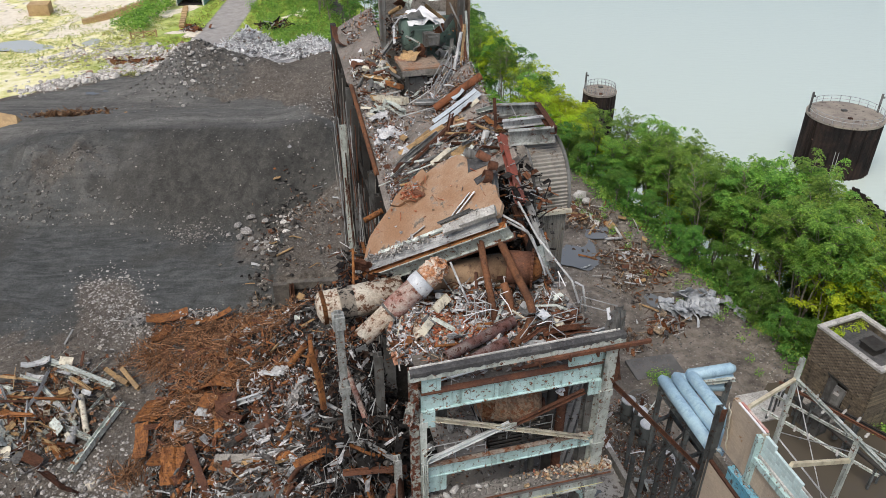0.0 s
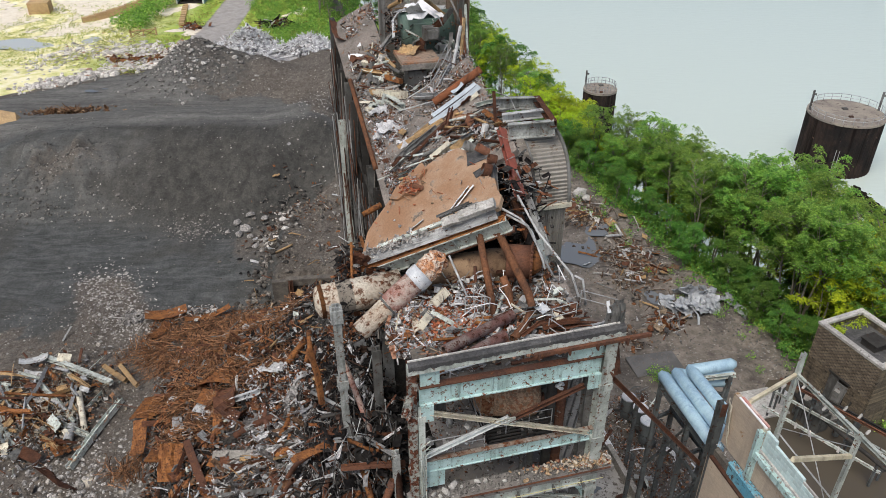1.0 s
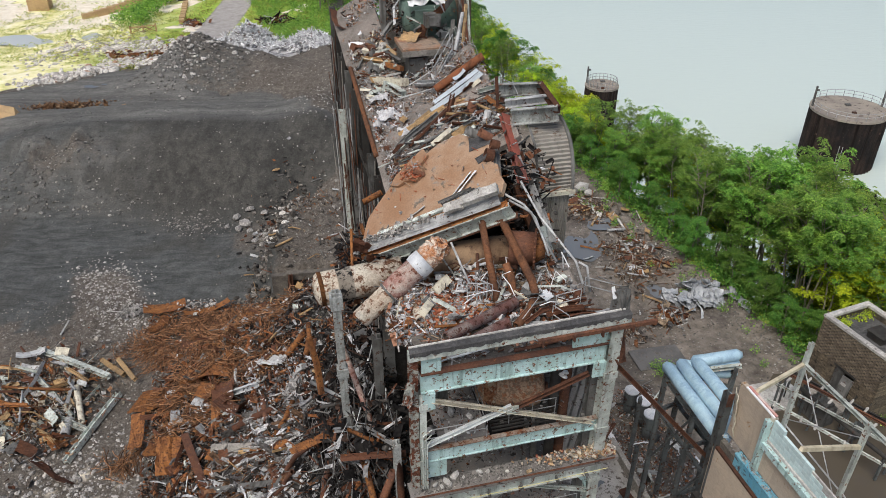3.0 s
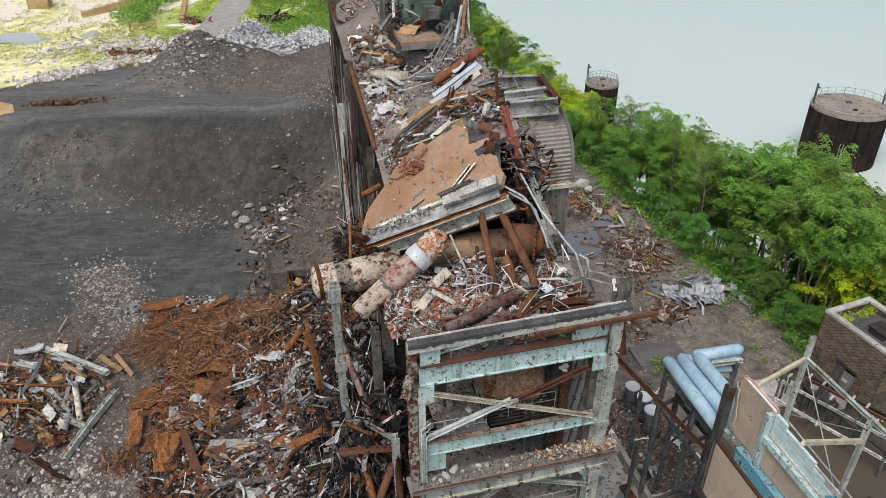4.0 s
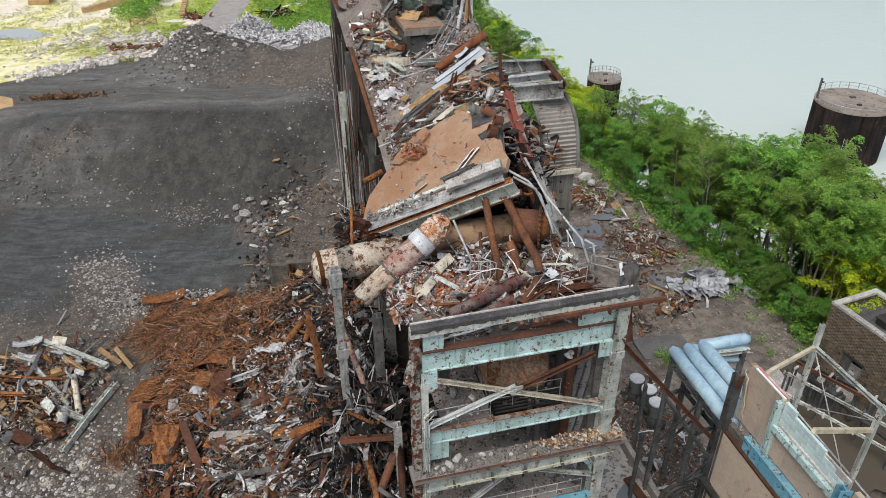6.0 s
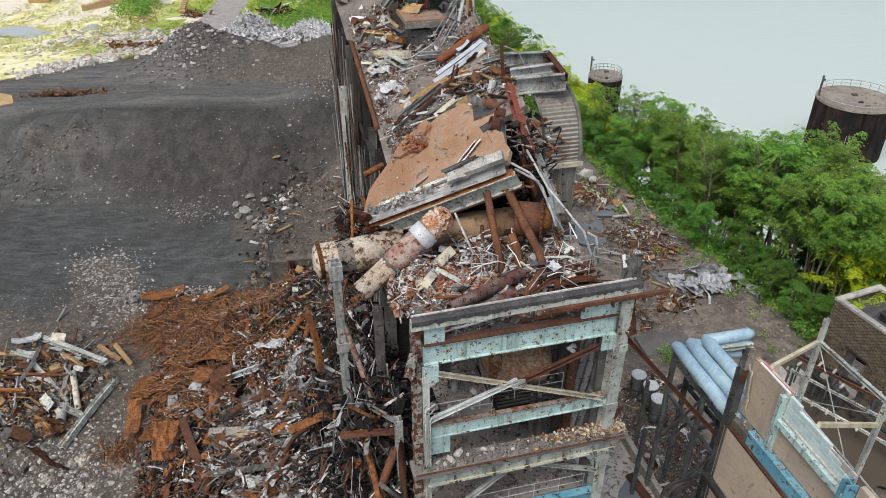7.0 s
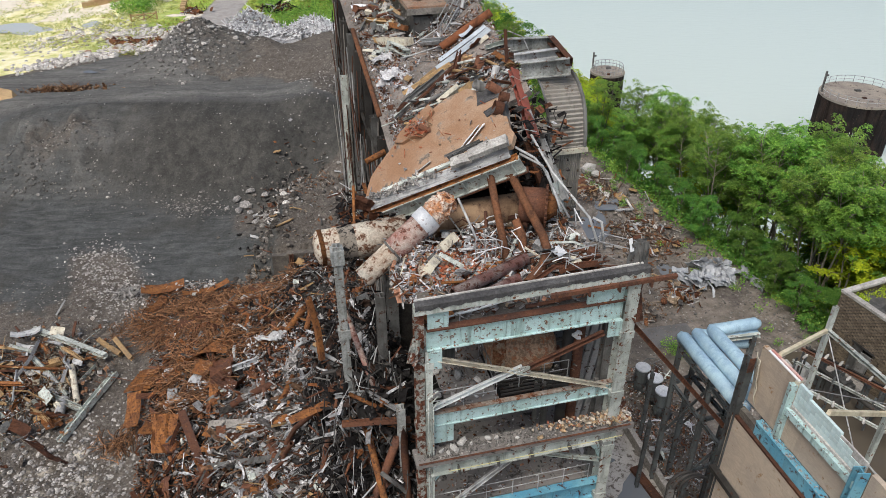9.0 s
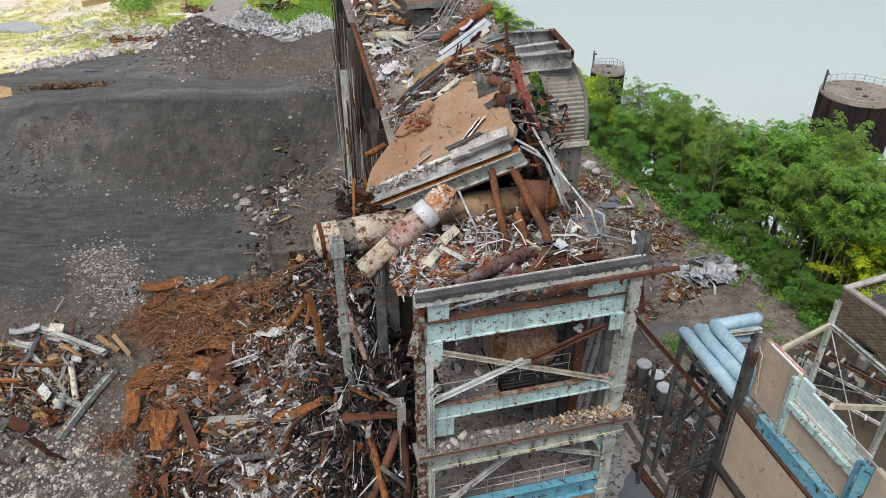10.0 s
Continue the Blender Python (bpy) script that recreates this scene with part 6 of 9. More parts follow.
part("torn_lagging", Shape().tube([a0 + (a1 - a0) * k for k in (.36, .5, .66)], [.57, .60, .585], 20, wall=.03), red_lagging, great, "torn red lagging", True)
part("band", Shape().tube([a0 + (a1 - a0) * k for k in (.66, .7, .78)], [.62, .66, .64], 22, wall=.05), bright_sheet, great, "bright metal lagging band", True)
torn_sleeve = Shape().tube([a0 + (a1 - a0) * k for k in np.linspace(.77, 1.02, 12)], [.54, .58, .60, .55, .62, .56, .6, .52, .58, .5, .44, .3], 22)
for block in torn_sleeve.v:
    for i in range(len(block)):
        block[i] += np.array((rp.gauss(0, .05), rp.gauss(0, .05), rp.gauss(0, .05)))
part("torn_sleeve", torn_sleeve, shred_lagging, great, "shredded orange and pale lagging")
part("core", Shape().tube([a0 + (a1 - a0) * .78, a1], .40, 14), brown_rust, great)
part("flange", Shape().tube([a0 + (a1 - a0) * k for k in (.335, .355)], .6, 20), grey_steel, great)
tankb = thing("pipe_drum", "large lagged drum with charred band and rust end", "drum", B(-2.9, 7.8, 24))
b0, b1 = B(-3.0, 7.75, 25.15), B(1.2, 8.0, 25.3)
part("shell", Shape().tube([b0 - (b1 - b0) * .06, b0 - (b1 - b0) * .03, b0, b1], [.35, .72, .85, .85], 24), pipe_lagging, tankb, smooth=True)
part("burnt_band", Shape().tube([b0 + (b1 - b0) * .22, b0 + (b1 - b0) * .40], .862, 24, wall=.03), material("charred_lagging", (0.50, 0.44, 0.35), (0.34, 0.29, 0.23), (0.035, 0.033, 0.032), 0.66, 0.8, 0.9, vary=.05), tankb, "charred black band", True)
part("end_ring", Shape().tube([b0 - (b1 - b0) * .0, b0 + (b1 - b0) * .05], .87, 24, wall=.03), orange_rust, tankb, smooth=True)
single("main_pipe", Shape().tube([B(2.6, 8.3, 25.5), B(5.2, 8.05, 25.7), B(7.0, 7.7, 25.9)], .85, 24), material("brown_lagging", (0.27, 0.185, 0.115), (0.20, 0.125, 0.08), (0.12, 0.08, 0.06), .5, .8, .85, vary=.05, streak=.3), "great brown-lagged main pipe under the slab", "pipe", smooth=True)
for line, rad, m, lab in (
        ([B(5.15, 7.6, 28.5), B(5.1, 6.5, 27.6), B(5.0, 3.9, 25.5)], .18, pipe_rust, "long leaning orange-rusted pipe"),
        ([B(6.0, 7.5, 28.5), B(6.35, 5.5, 27.4), B(6.65, 4.0, 26.6), B(6.6, 3.3, 26.3), B(6.1, 2.6, 25.95), B(5.2, 1.9, 25.75)], .20, pipe_rust, "long orange-rusted pipe with a bend"),
        ([B(1.9, 1.7, 25.9), B(5.6, 3.2, 26.1)], .27, red_lagging, "dull red lagged pipe on the rubble"),
        ([B(2.0, .95, 25.65), B(4.9, 2.2, 25.75)], .30, red_lagging, "dull red lagged pipe on the rubble"),
        ([B(.1, .55, 25.6), B(1.6, .75, 25.7)], .24, orange_rust, "short orange-rusted pipe end"),
        ([B(5.9, 4.4, 25.4), B(5.9, 4.6, 26.3), B(5.75, 5.2, 26.9)], .19, pipe_rust, "rusted valve pipe standing in rubble"),
        ([B(1.35, 5.2, 25.1), B(1.2, 3.6, 25.5)], .24, pipe_lagging, "pale lagged pipe stub")):
    single("fallen_pipe", Shape().tube(line, rad, 14, wall=.05), m, lab, "pipe", "fallen pipes", smooth=True)
# fan casing with its toothed ring
fan = thing("fan_casing", "round rust-orange fan casing with a toothed rim", "fan casing", B(7.3, 6.0, 25))
fc = B(7.2, 6.2, 26.9)
fx = B(.92, -.38, 0) - B(0, 0, 0)
part("shell", Shape().tube([fc - fx * .9, fc - fx * .85, fc + fx * .3], [.6, .85, .85], 28), brown_rust, fan, smooth=True)
part("rim", Shape().tube([fc + fx * .3, fc + fx * .42], .95, 28), brown_rust, fan)
for k in range(26):
    a = 2 * math.pi * k / 26
    part("tooth", Shape().box(fc + fx * .38 + .97 * (math.cos(a) * np.array((0, 0, 1.0)) + math.sin(a) * np.cross(fx, (0, 0, 1))), (.1, .1, .1)), brown_rust, fan)
part("cover", Shape().tube([fc + fx * .42, fc + fx * .9], [.7, .4], 20), orange_rust, fan, smooth=True)
# pale bent conduits and broken handrails
for line in ([B(6.2, 7.1, 29.6), B(7.0, 6.6, 29.2), B(7.5, 6.2, 28.6), B(7.75, 5.3, 27.6), B(7.8, 4.9, 27.2)], [B(6.4, 7.0, 29.3), B(7.3, 6.3, 28.9), B(7.7, 5.6, 27.9), B(8.1, 4.6, 27.0)],
             [B(7.4, 8.2, 29.6), B(7.9, 6.5, 28.4), B(9.0, 4.4, 27.0), B(9.1, 3.6, 26.2)], [B(3.5, 6.9, 27.4), B(3.9, 5.0, 26.2)],
             [B(8.9, 3.9, 27.3), B(9.2, 3.6, 27.2), B(9.3, 3.2, 26.0)]):
    single("bent_conduit", Shape().tube(line, .06, 7), galvanised, "pale bent conduit hanging from the slab", "conduit", "bent conduits", smooth=True)
for k in range(26):
    u, v = rp.uniform(4, 9), rp.uniform(2.4, 6)
    p = B(u, v, pit_z(u, v) + .2)
    m = p + np.array((rp.uniform(-1, 1), rp.uniform(-1, 1), rp.uniform(.4, 1.4)))
    q = m + np.array((rp.uniform(-1.4, 1.4), rp.uniform(-1, 1), rp.uniform(-.9, .5)))
    single("bent_rod", Shape().tube([p, (p + m) / 2 + np.array((0, 0, .2)), m, q], rp.uniform(.018, .035), 5), rp.choice((galvanised, white_tarp, brown_rust)), "thin bent rod sticking out of the rubble", "rod", "bent rods")


def broken_rail(o, du, dv, n, h=1.0):
    s = Shape()
    o = np.array(o)
    d = B(du, dv, 0) - B(0, 0, 0)
    for k in range(n + 1):
        s.tube([o + d * k / n, o + d * k / n + np.array((0, 0, h))], .025, 5)
    for z in (h, h * .5):
        s.tube([o + np.array((0, 0, z)), o + d + np.array((0, 0, z))], .025, 5)
    single("broken_handrail", s, galvanised, "broken pipe handrail amid the rubble", "handrail", "broken handrails")


for args in ((B(3.7, 4.6, 25.5), .9, -.2, 2), (B(4.2, 4.9, 25.7), .6, -.7, 2, .8), (B(7.2, 2.3, 25.8), 1.3, .2, 1), (B(9.0, 3.2, 26.0), 1.3, -1.1, 1, .9), (B(6.9, 1.9, 25.6), .4, -.9, 1)):
    broken_rail(*args)
strew(rp, 26, lambda r: in_pit(r, 5.6, 9.2, 1.2, 3.4, .3), (brown_rust, grey_steel, pale_paint, galvanised, brown_rust), (.9, 2.6), "edge planks", 6, ("plank", "channel", "sheet", "angle", "beam"), .15, (18, 20), fat=.7)
stump = thing("torn_plate_stump", "torn dark plates standing at the roof corner", "plate", B(9.3, .3, 26.9))
for k in range(7):
    part("plate", Shape().plate(B(9.0 + .1 * k, .3 + rp.uniform(-.2, .3), 27.5), .35, 1.2, TURN_B @ turned(80 + rp.uniform(-15, 15), 0, rp.uniform(-50, 50)), .08, 3, .03, 0, rp), grey_steel, stump)
scrap("sheet", B(8.9, .2, 27.8), B(8.85, .4, 28.3), white_tarp, .18, .3, rp, "collapsed floor scrap")

# --- corrugated hood on the river side ---
hood = thing("corrugated_hood", "bulging grey corrugated steel hood", "hood", B(10, 11, 20))
prof = [(12.5, 30.95), (12.0, 30.85), (11.4, 30.6), (10.85, 30.2), (10.45, 29.65), (10.2, 29.0), (10.05, 28.4), (10.0, 27.8)]
fine = []
for (v0, z0), (v1, z1) in zip(prof[:-1], prof[1:]):
    for k in range(6):
        fine.append((v0 + (v1 - v0) * k / 6, z0 + (z1 - z0) * k / 6))
fine.append(prof[-1])
rows = []
for i, (v, z) in enumerate(fine):
    o = .05 * (-1) ** i
    rows.append([B(u, v - o * .8, z + o * .6) for u in np.linspace(9.1, 11.0, 4)])
part("ribbed_skin", Shape().grid(np.array(rows), .03), hood_steel, hood, "horizontally ribbed skin")
for u, w in ((9.06, .07), (11.06, .11)):
    part("edge_rim", Shape().tube([B(u, v - .05, z + .03) for v, z in prof], w, 6), grey_steel, hood)
low = []
for j in range(29):
    u = 9.35 + 1.65 * j / 28
    low.append([B(u, 10.12 + .022 * (-1) ** j, 27.6), B(u, 10.12 + .022 * (-1) ** j, 15)])
part("lower_skin", Shape().grid(np.array(low), .03), hood_steel, hood, "upright ribbed lower wall")
part("edge_strip", Shape().box(*bu(9.2, 9.8, 27.55, 11.2, 10.0, 27.78)), cream_paint, hood)
part("inner_wall", Shape().box(*bu(9.45, 10.4, 4, 10.85, 13.2, 27.3)), shade_black, hood)
tornroof = Shape()
for k in range(5):
    tornroof.plate(B(10.0 + .2 * k, 12.3 + rp.uniform(-.3, .3), 31.05 + rp.uniform(-.1, .2)), .5, .9, TURN_B @ turned(rp.uniform(-25, 25), rp.uniform(-20, 20), rp.uniform(-40, 40)), .02, 3, .015, 0, rp, .12)
part("torn_sheets", tornroof, galvanised, hood, "torn loose sheets on top")
# cavity debris between slab and hood
fragments("cavity_fragments", "near-black scraps hanging in the torn cavity", "debris", [B(rp.uniform(7.4, 9.2), rp.uniform(7.5, 12.5), rp.uniform(22, 30.2)) for _ in range(800)], .28, mix_torn, 14)
single("red_beam", Shape().beam(B(8.15, 13.2, 31.0), B(7.75, 8.7, 29.2), .55, .28, "I", .04, flip=.5), material("dull_red_paint", (0.25, 0.075, 0.055), (0.19, 0.075, 0.06), (0.10, 0.06, 0.05), .4, 1, .75, vary=.05), "dull red painted beam leaning at the roof edge", "beam")
scrap("channel", B(8.35, 9.6, 29.0), B(8.75, 6.6, 26.8), galvanised, .3, .25, rp, "roof edge scrap")
scrap("beam", B(7.7, 9.5, 28.6), B(8.1, 7.4, 26.6), brown_rust, .3, .3, rp, "roof edge scrap")
scrap("sheet", B(8.3, 7.0, 27.6), B(8.6, 6.3, 25.6), pale_paint, .8, .3, rp, "roof edge scrap")
stained_steel = material("stained_steel", (0.40, 0.42, 0.41), (0.27, 0.285, 0.27), (0.16, 0.075, 0.04), 0.46, 0.9, 0.7, vary=0.1, streak=0.5)
outrig = thing("roof_outrigger", "rust-stained steel outrigger frame jutting from the roof edge", "frame", B(9.4, 13, 30.5))
for p, q, h, m in ((B(8.3, 15.4, 31.65), B(10.6, 14.2, 31.95), .7, stained_steel), (B(8.2, 12.2, 31.3), B(10.4, 11.2, 31.7), .85, stained_steel), (B(8.3, 13.6, 31.5), B(10.5, 12.8, 31.9), .45, galvanised), (B(10.55, 14.4, 32.1), B(10.35, 11.2, 31.9), .4, brown_rust)):
    part("member", Shape().beam(p, q, .32, h, "C", .04), m, outrig)
part("member", Shape().beam(B(8.3, 14.6, 31.4), B(10.2, 12.4, 31.4), .2, .2, "L", .03), brown_rust, outrig)
part("upright", Shape().beam(B(8.1, 13.6, 29.2), B(8.0, 14.4, 32.8), .18, .18, "L", .03), brown_rust, outrig)
part("loop_wire", Shape().tube([B(7.6, 14.8, 32.3), B(8.2, 14.4, 32.7), B(8.8, 13.9, 32.5), B(9.1, 13.6, 31.8)], .03, 5), galvanised, outrig)

# --- roof deck debris ---
def on_deck(r, u0=1.8, u1=8.6, v0=12, v1=22, lift=.1):
    u, v = r.uniform(u0, u1), r.uniform(v0, v1)
    return B(u, v, deck_z(u, v) + lift)


rr = random.Random(17)
pale_blue_sheet = material("pale_blue_sheet", (0.38, 0.43, 0.47), (0.28, 0.32, 0.36), DARK_RUST, 0.4, 1.2, 0.5, vary=0.1)
dirty_sheeting = material("dirty_sheeting", (0.60, 0.61, 0.63), (0.44, 0.44, 0.45), (0.30, 0.27, 0.24), 0.4, 2.0, 0.7, vary=0.1)


def bare_patch(u, v):
    """Where the deck shows between the heaps of scrap."""
    return math.exp(-((u - 4.3) / 1.2) ** 4 - ((v - 18.2) / 2.4) ** 4)


def roof_spots(count, u0, u1, v0, v1, low=0.0, high=.3):
    out = []
    while len(out) < count:
        u, v = rr.uniform(u0, u1), rr.uniform(v0, v1)
        if rr.random() > .88 * bare_patch(u, v):
            out.append(B(u, v, deck_z(u, v) + rr.uniform(low, high)))
    return out


fragments("roof_fragments", "pale, rusted and dark scraps strewn over the roof deck", "debris", roof_spots(5200, 1.8, 8.6, 12, 22), .12, mix_roof, 18)
fragments("roof_fragments", "small dark and rust-brown scraps along the high side of the roof", "debris", roof_spots(500, 5.6, 8.6, 12, 17), .13, mix_torn, 218)
fragments("brick_fragments", "red brick bits along the roof edge", "rubble", roof_spots(2600, 1.9, 3.7, 14, 26, 0, .12), .09, mix_brick, 19)
fragments("roof_dust", "pale grit over the dust-covered roof deck", "rubble", [on_deck(rr, 1.9, 8.0, 12, 27, .02) for _ in range(3000)], .06, mix_pale, 219)
fragments("pale_fragments", "pale insulation scraps on the roof", "debris", roof_spots(600, 2.0, 4.2, 15.5, 22, 0, .2), .15, mix_white, 20)
fragments("pale_fragments", "white and grey torn scraps over the roof deck", "debris", roof_spots(700, 1.9, 8.2, 13.5, 22, .1, .4), .13, mix_white, 120)
strew(rr, 70, lambda r: on_deck(r, 2.0, 8.4, 11.8, 15.8, .15), (brown_rust, grey_steel, brown_rust, pale_paint, galvanised, grey_steel, timber), (1.0, 3.0), "roof scrap", 9, ("beam", "channel", "angle", "pipe", "plank", "plank", "plank"), .15, (48, 20), fat=.6)
strew(rr, 34, lambda r: roof_spots(1, 5.4, 8.4, 12.5, 16.5, 0, .1)[0], (brown_rust, galvanised, grey_steel, timber, pale_paint, brown_rust), (.7, 2.0), "roof scrap", 10, ("angle", "bar", "pipe", "plank", "sheet"), .15, (30, 40), fat=.55)
strew(rr, 56, lambda r: on_deck(r, 2.1, 3.9, 21.5, 28, .2), (pale_paint, brown_rust, timber, brown_rust, grey_steel, white_concrete, cream_paint), (.6, 1.7), "roof scrap", 14, ("plank", "plank", "sheet", "channel", "angle", "duct"), fat=.7)
fragments("roof_fragments", "pale and rusted scraps on the rear deck", "debris", [on_deck(rr, 1.8, 4.1, 20.5, 28, rr.uniform(0, .35)) for _ in range(1900)], .14, mix_roof, 118)
strew(rr, 60, lambda r: roof_spots(1, 2.0, 7.5, 16.5, 22)[0], (pale_paint, brown_rust, galvanised, brown_rust, timber, white_tarp, grey_steel), (.5, 1.4), "roof scrap", 12, ("channel", "angle", "plank", "sheet", "angle", "plank", "pipe"), .1, fat=.5)
beams_fallen_together = [
    ("plank", B(3.33, 15.51, 28.74), B(5.8, 16.36, 30.41), brown_rust, 0.32), ("plank", B(3.0, 16.89, 28.86), B(5.69, 16.71, 30.43), timber, 0.24),
    ("beam", B(3.21, 16.17, 28.82), B(5.27, 16.5, 30.14), grey_steel, 0.26), ("channel", B(4.43, 14.34, 29.12), B(5.58, 14.51, 29.88), cream_paint, 0.34),
    ("plank", B(5.53, 13.96, 29.67), B(6.68, 14.1, 30.43), timber, 0.5), ("plank", B(5.69, 13.52, 29.67), B(6.65, 13.76, 30.33), pale_paint, 0.22),
    ("beam", B(5.63, 15.73, 30.13), B(6.35, 17.17, 30.91), brown_rust, 0.26), ("plank", B(7.76, 15.39, 31.29), B(8.19, 13.54, 31.18), orange_rust, 0.3),
    ("plank", B(3.08, 27.62, 31.26), B(4.5, 23.24, 31.17), grey_steel, 0.18), ("plank", B(3.81, 26.6, 31.46), B(4.38, 24.09, 31.29), timber, 0.2),
    ("duct", B(3.63, 23.93, 30.77), B(4.39, 22.36, 30.91), orange_rust, 0.32), ("channel", B(2.73, 23.05, 30.05), B(4.37, 20.8, 30.56), cream_paint, 0.42),
    ("pipe", B(2.71, 25.14, 30.50), B(3.32, 24.08, 30.67), pale_paint, 0.16), ("channel", B(3.35, 21.84, 30.15), B(3.94, 19.98, 30.13), pale_paint, 0.42)]
pieces_lying_apart = [
    ("sheet", B(3.4, 24.92, 30.85), B(3.95, 24.42, 31.11), bright_sheet, 0.6), ("pipe", B(3.64, 19.92, 29.89), B(5.61, 18.7, 30.82), galvanised, 0.09),
    ("pipe", B(4.38, 20.5, 30.45), B(5.85, 20.37, 31.32), galvanised, 0.07), ("channel", B(4.79, 20.26, 30.64), B(5.89, 18.99, 31.04), galvanised, 0.3),
    ("plank", B(2.99, 26.01, 30.86), B(4.18, 25.14, 31.40), pale_paint, 0.25), ("beam", B(2.42, 26.14, 30.55), B(3.9, 23.78, 30.94), timber, 0.26),
    ("plank", B(4.97, 15.96, 29.79), B(6.73, 15.19, 30.70), brown_rust, 0.2), ("pipe", B(3.88, 15.14, 28.98), B(5.0, 14.65, 29.57), grey_steel, 0.24),
    ("plank", B(4.04, 16.99, 29.48), B(4.91, 17.08, 30.05), timber, 0.18), ("channel", B(7.51, 16.2, 31.32), B(8.46, 15.57, 31.78), pale_paint, 0.26),
    ("plank", B(7.39, 16.93, 31.41), B(7.89, 16.96, 31.76), cream_paint, 0.24), ("sheet", B(6.89, 16.93, 31.12), B(7.51, 17.0, 31.54), brown_rust, 0.7),
    ("beam", B(2.64, 16.02, 28.46), B(3.92, 16.48, 29.35), grey_steel, 0.22), ("plank", B(2.2, 15.53, 28.09), B(3.53, 15.81, 28.97), pale_paint, 0.2)]
for k, p, q, m, w in beams_fallen_together + pieces_lying_apart:
    scrap(k, p, q, m, w, w * (.35 if k == "plank" else .9), rr, "roof scrap")
deck_up = np.cross(B(1, 0, .58) - B(0, 0, 0), B(0, 1, .22) - B(0, 0, 0))
deck_up = deck_up / np.linalg.norm(deck_up)
for (u0, v0), (u1, v1), w in (((5.0, 17.0), (8.1, 17.3), .42), ((5.3, 17.5), (8.0, 17.75), .36), ((6.7, 18.4), (7.4, 18.5), .5)):
    p, q = B(u0, v0, deck_z(u0, v0) + .5), B(u1, v1, deck_z(u1, v1) + .55)
    a = (q - p) / np.linalg.norm(q - p)
    sheet = Shape().plate((p + q) / 2, w, float(np.linalg.norm(q - p)), np.stack([np.cross(a, deck_up), a, deck_up], 1), .02, 4, .012, .05, rr, .12)
    single("corrugated_sheet", sheet, pale_blue_sheet, "loose pale blue corrugated sheet across the roof scrap", "metal sheet", "roof scrap")
single("membrane_sheet", Shape().plate(B(6.6, 16.7, deck_z(6.6, 16.7) + .25), 1.9, 1.2, TURN_B @ turned(13, -30, 10), .04, 6, .03, .05, rr), roof_membrane, "torn brown roofing membrane lying on the scrap", "membrane")
cables = Shape()
for _ in range(34):
    u, v = rr.uniform(5.4, 7.6), rr.uniform(14.6, 16.2)
    du, dv = rr.uniform(.6, 1.6), rr.uniform(-.3, .8)
    cables.tube([B(u + du * t, v + dv * t + rr.gauss(0, .12), deck_z(u + du * t, v + dv * t) + .15 + .2 * rr.random()) for t in (-.5, -.2, .1, .5)], rr.uniform(.02, .04), 4)
single("roof_cables", cables, black_steel, "dark cables and rods tangled over the roof scrap", "cables", kind="stuff")


def crumpled(c, rx, ry, h, mat, label, category, seed):
    """A heap of soft sheeting, folded and ragged."""
    r = random.Random(seed)
    ph = [r.uniform(0, 6.28) for _ in range(8)]
    g = []
    for i in range(15):
        row = []
        for j in range(15):
            x, y = j / 7 - 1, i / 7 - 1
            k = 1 + .25 * math.sin(3 * math.atan2(y, x) + ph[0]) + .15 * math.sin(5 * math.atan2(y, x) + ph[1])
            z = h * max(0, 1 - (x * x + y * y) * .8) + h * .55 * math.sin(4.1 * x + 2.3 * y + ph[2]) * math.sin(3.7 * y - 2.9 * x + ph[3]) + r.gauss(0, .12) * h
            row.append(np.array(c) + np.array((x * rx * k, y * ry * k, z)))
        g.append(row)
    return single("sheeting", Shape().grid(np.array(g), .015), mat, label, category, "crumpled sheeting")


for i, (u, v, rx, ry, h) in enumerate(((2.95, 21.2, .7, .45, .3), (3.1, 19.3, .75, .5, .28), (2.6, 19.9, .35, .3, .25), (3.6, 17.0, .5, .35, .3), (7.1, 14.6, .3, .35, .3), (5.3, 16.1, .25, .5, .3), (2.3, 19.3, .3, .4, .2))):
    crumpled(B(u, v, deck_z(u, v) + .15), rx, ry, h, dirty_sheeting, "crumpled white insulation sheeting on the roof", "sheeting", 300 + i)
for u, v, r_, h, m in ((6.9, 15.4, .28, .8, brown_rust), (7.4, 14.2, .2, .6, galvanised)):
    single("roof_drum", Shape().tube([B(u, v, deck_z(u, v) - .1), B(u + .15, v, deck_z(u, v) + h)], r_, 16, wall=.03), m, "open battered steel drum amid the roof scrap", "drum", "roof drums", smooth=True)
red_pipe = material("red_rusted_pipe", (0.26, 0.10, 0.048), (0.19, 0.08, 0.043), (0.12, 0.06, 0.04), 0.4, 1.2, 0.85, vary=0.05, streak=0.3)
single("great_red_pipe", Shape().tube([B(5.65, 18.72, 30.73), B(8.6, 18.81, 32.51)], .24, 20, wall=.04), red_pipe, "large open red-rusted pipe lying across the roof", "pipe", smooth=True)
for c, w, h in ((S(7.1, 3.0, .1), .34, .3), (S(7.45, 3.6, .1), .26, .3), (S(7.05, 4.35, .3), .22, .6), (S(3.2, 3.5, .3), .13, .5), (S(6.3, 5.0, .25), .24, .55)):
    o = np.array(c)
    single("pipe_stub", Shape().tube([o - s_n * h * .5 + s_x * .1, o + s_n * h * .5 - s_x * .2], w, 18, wall=.05), rr.choice((brown_rust, brown_rust, grey_steel)), "open rusted roof pipe stub", "pipe stub", "roof pipe stubs", smooth=True)
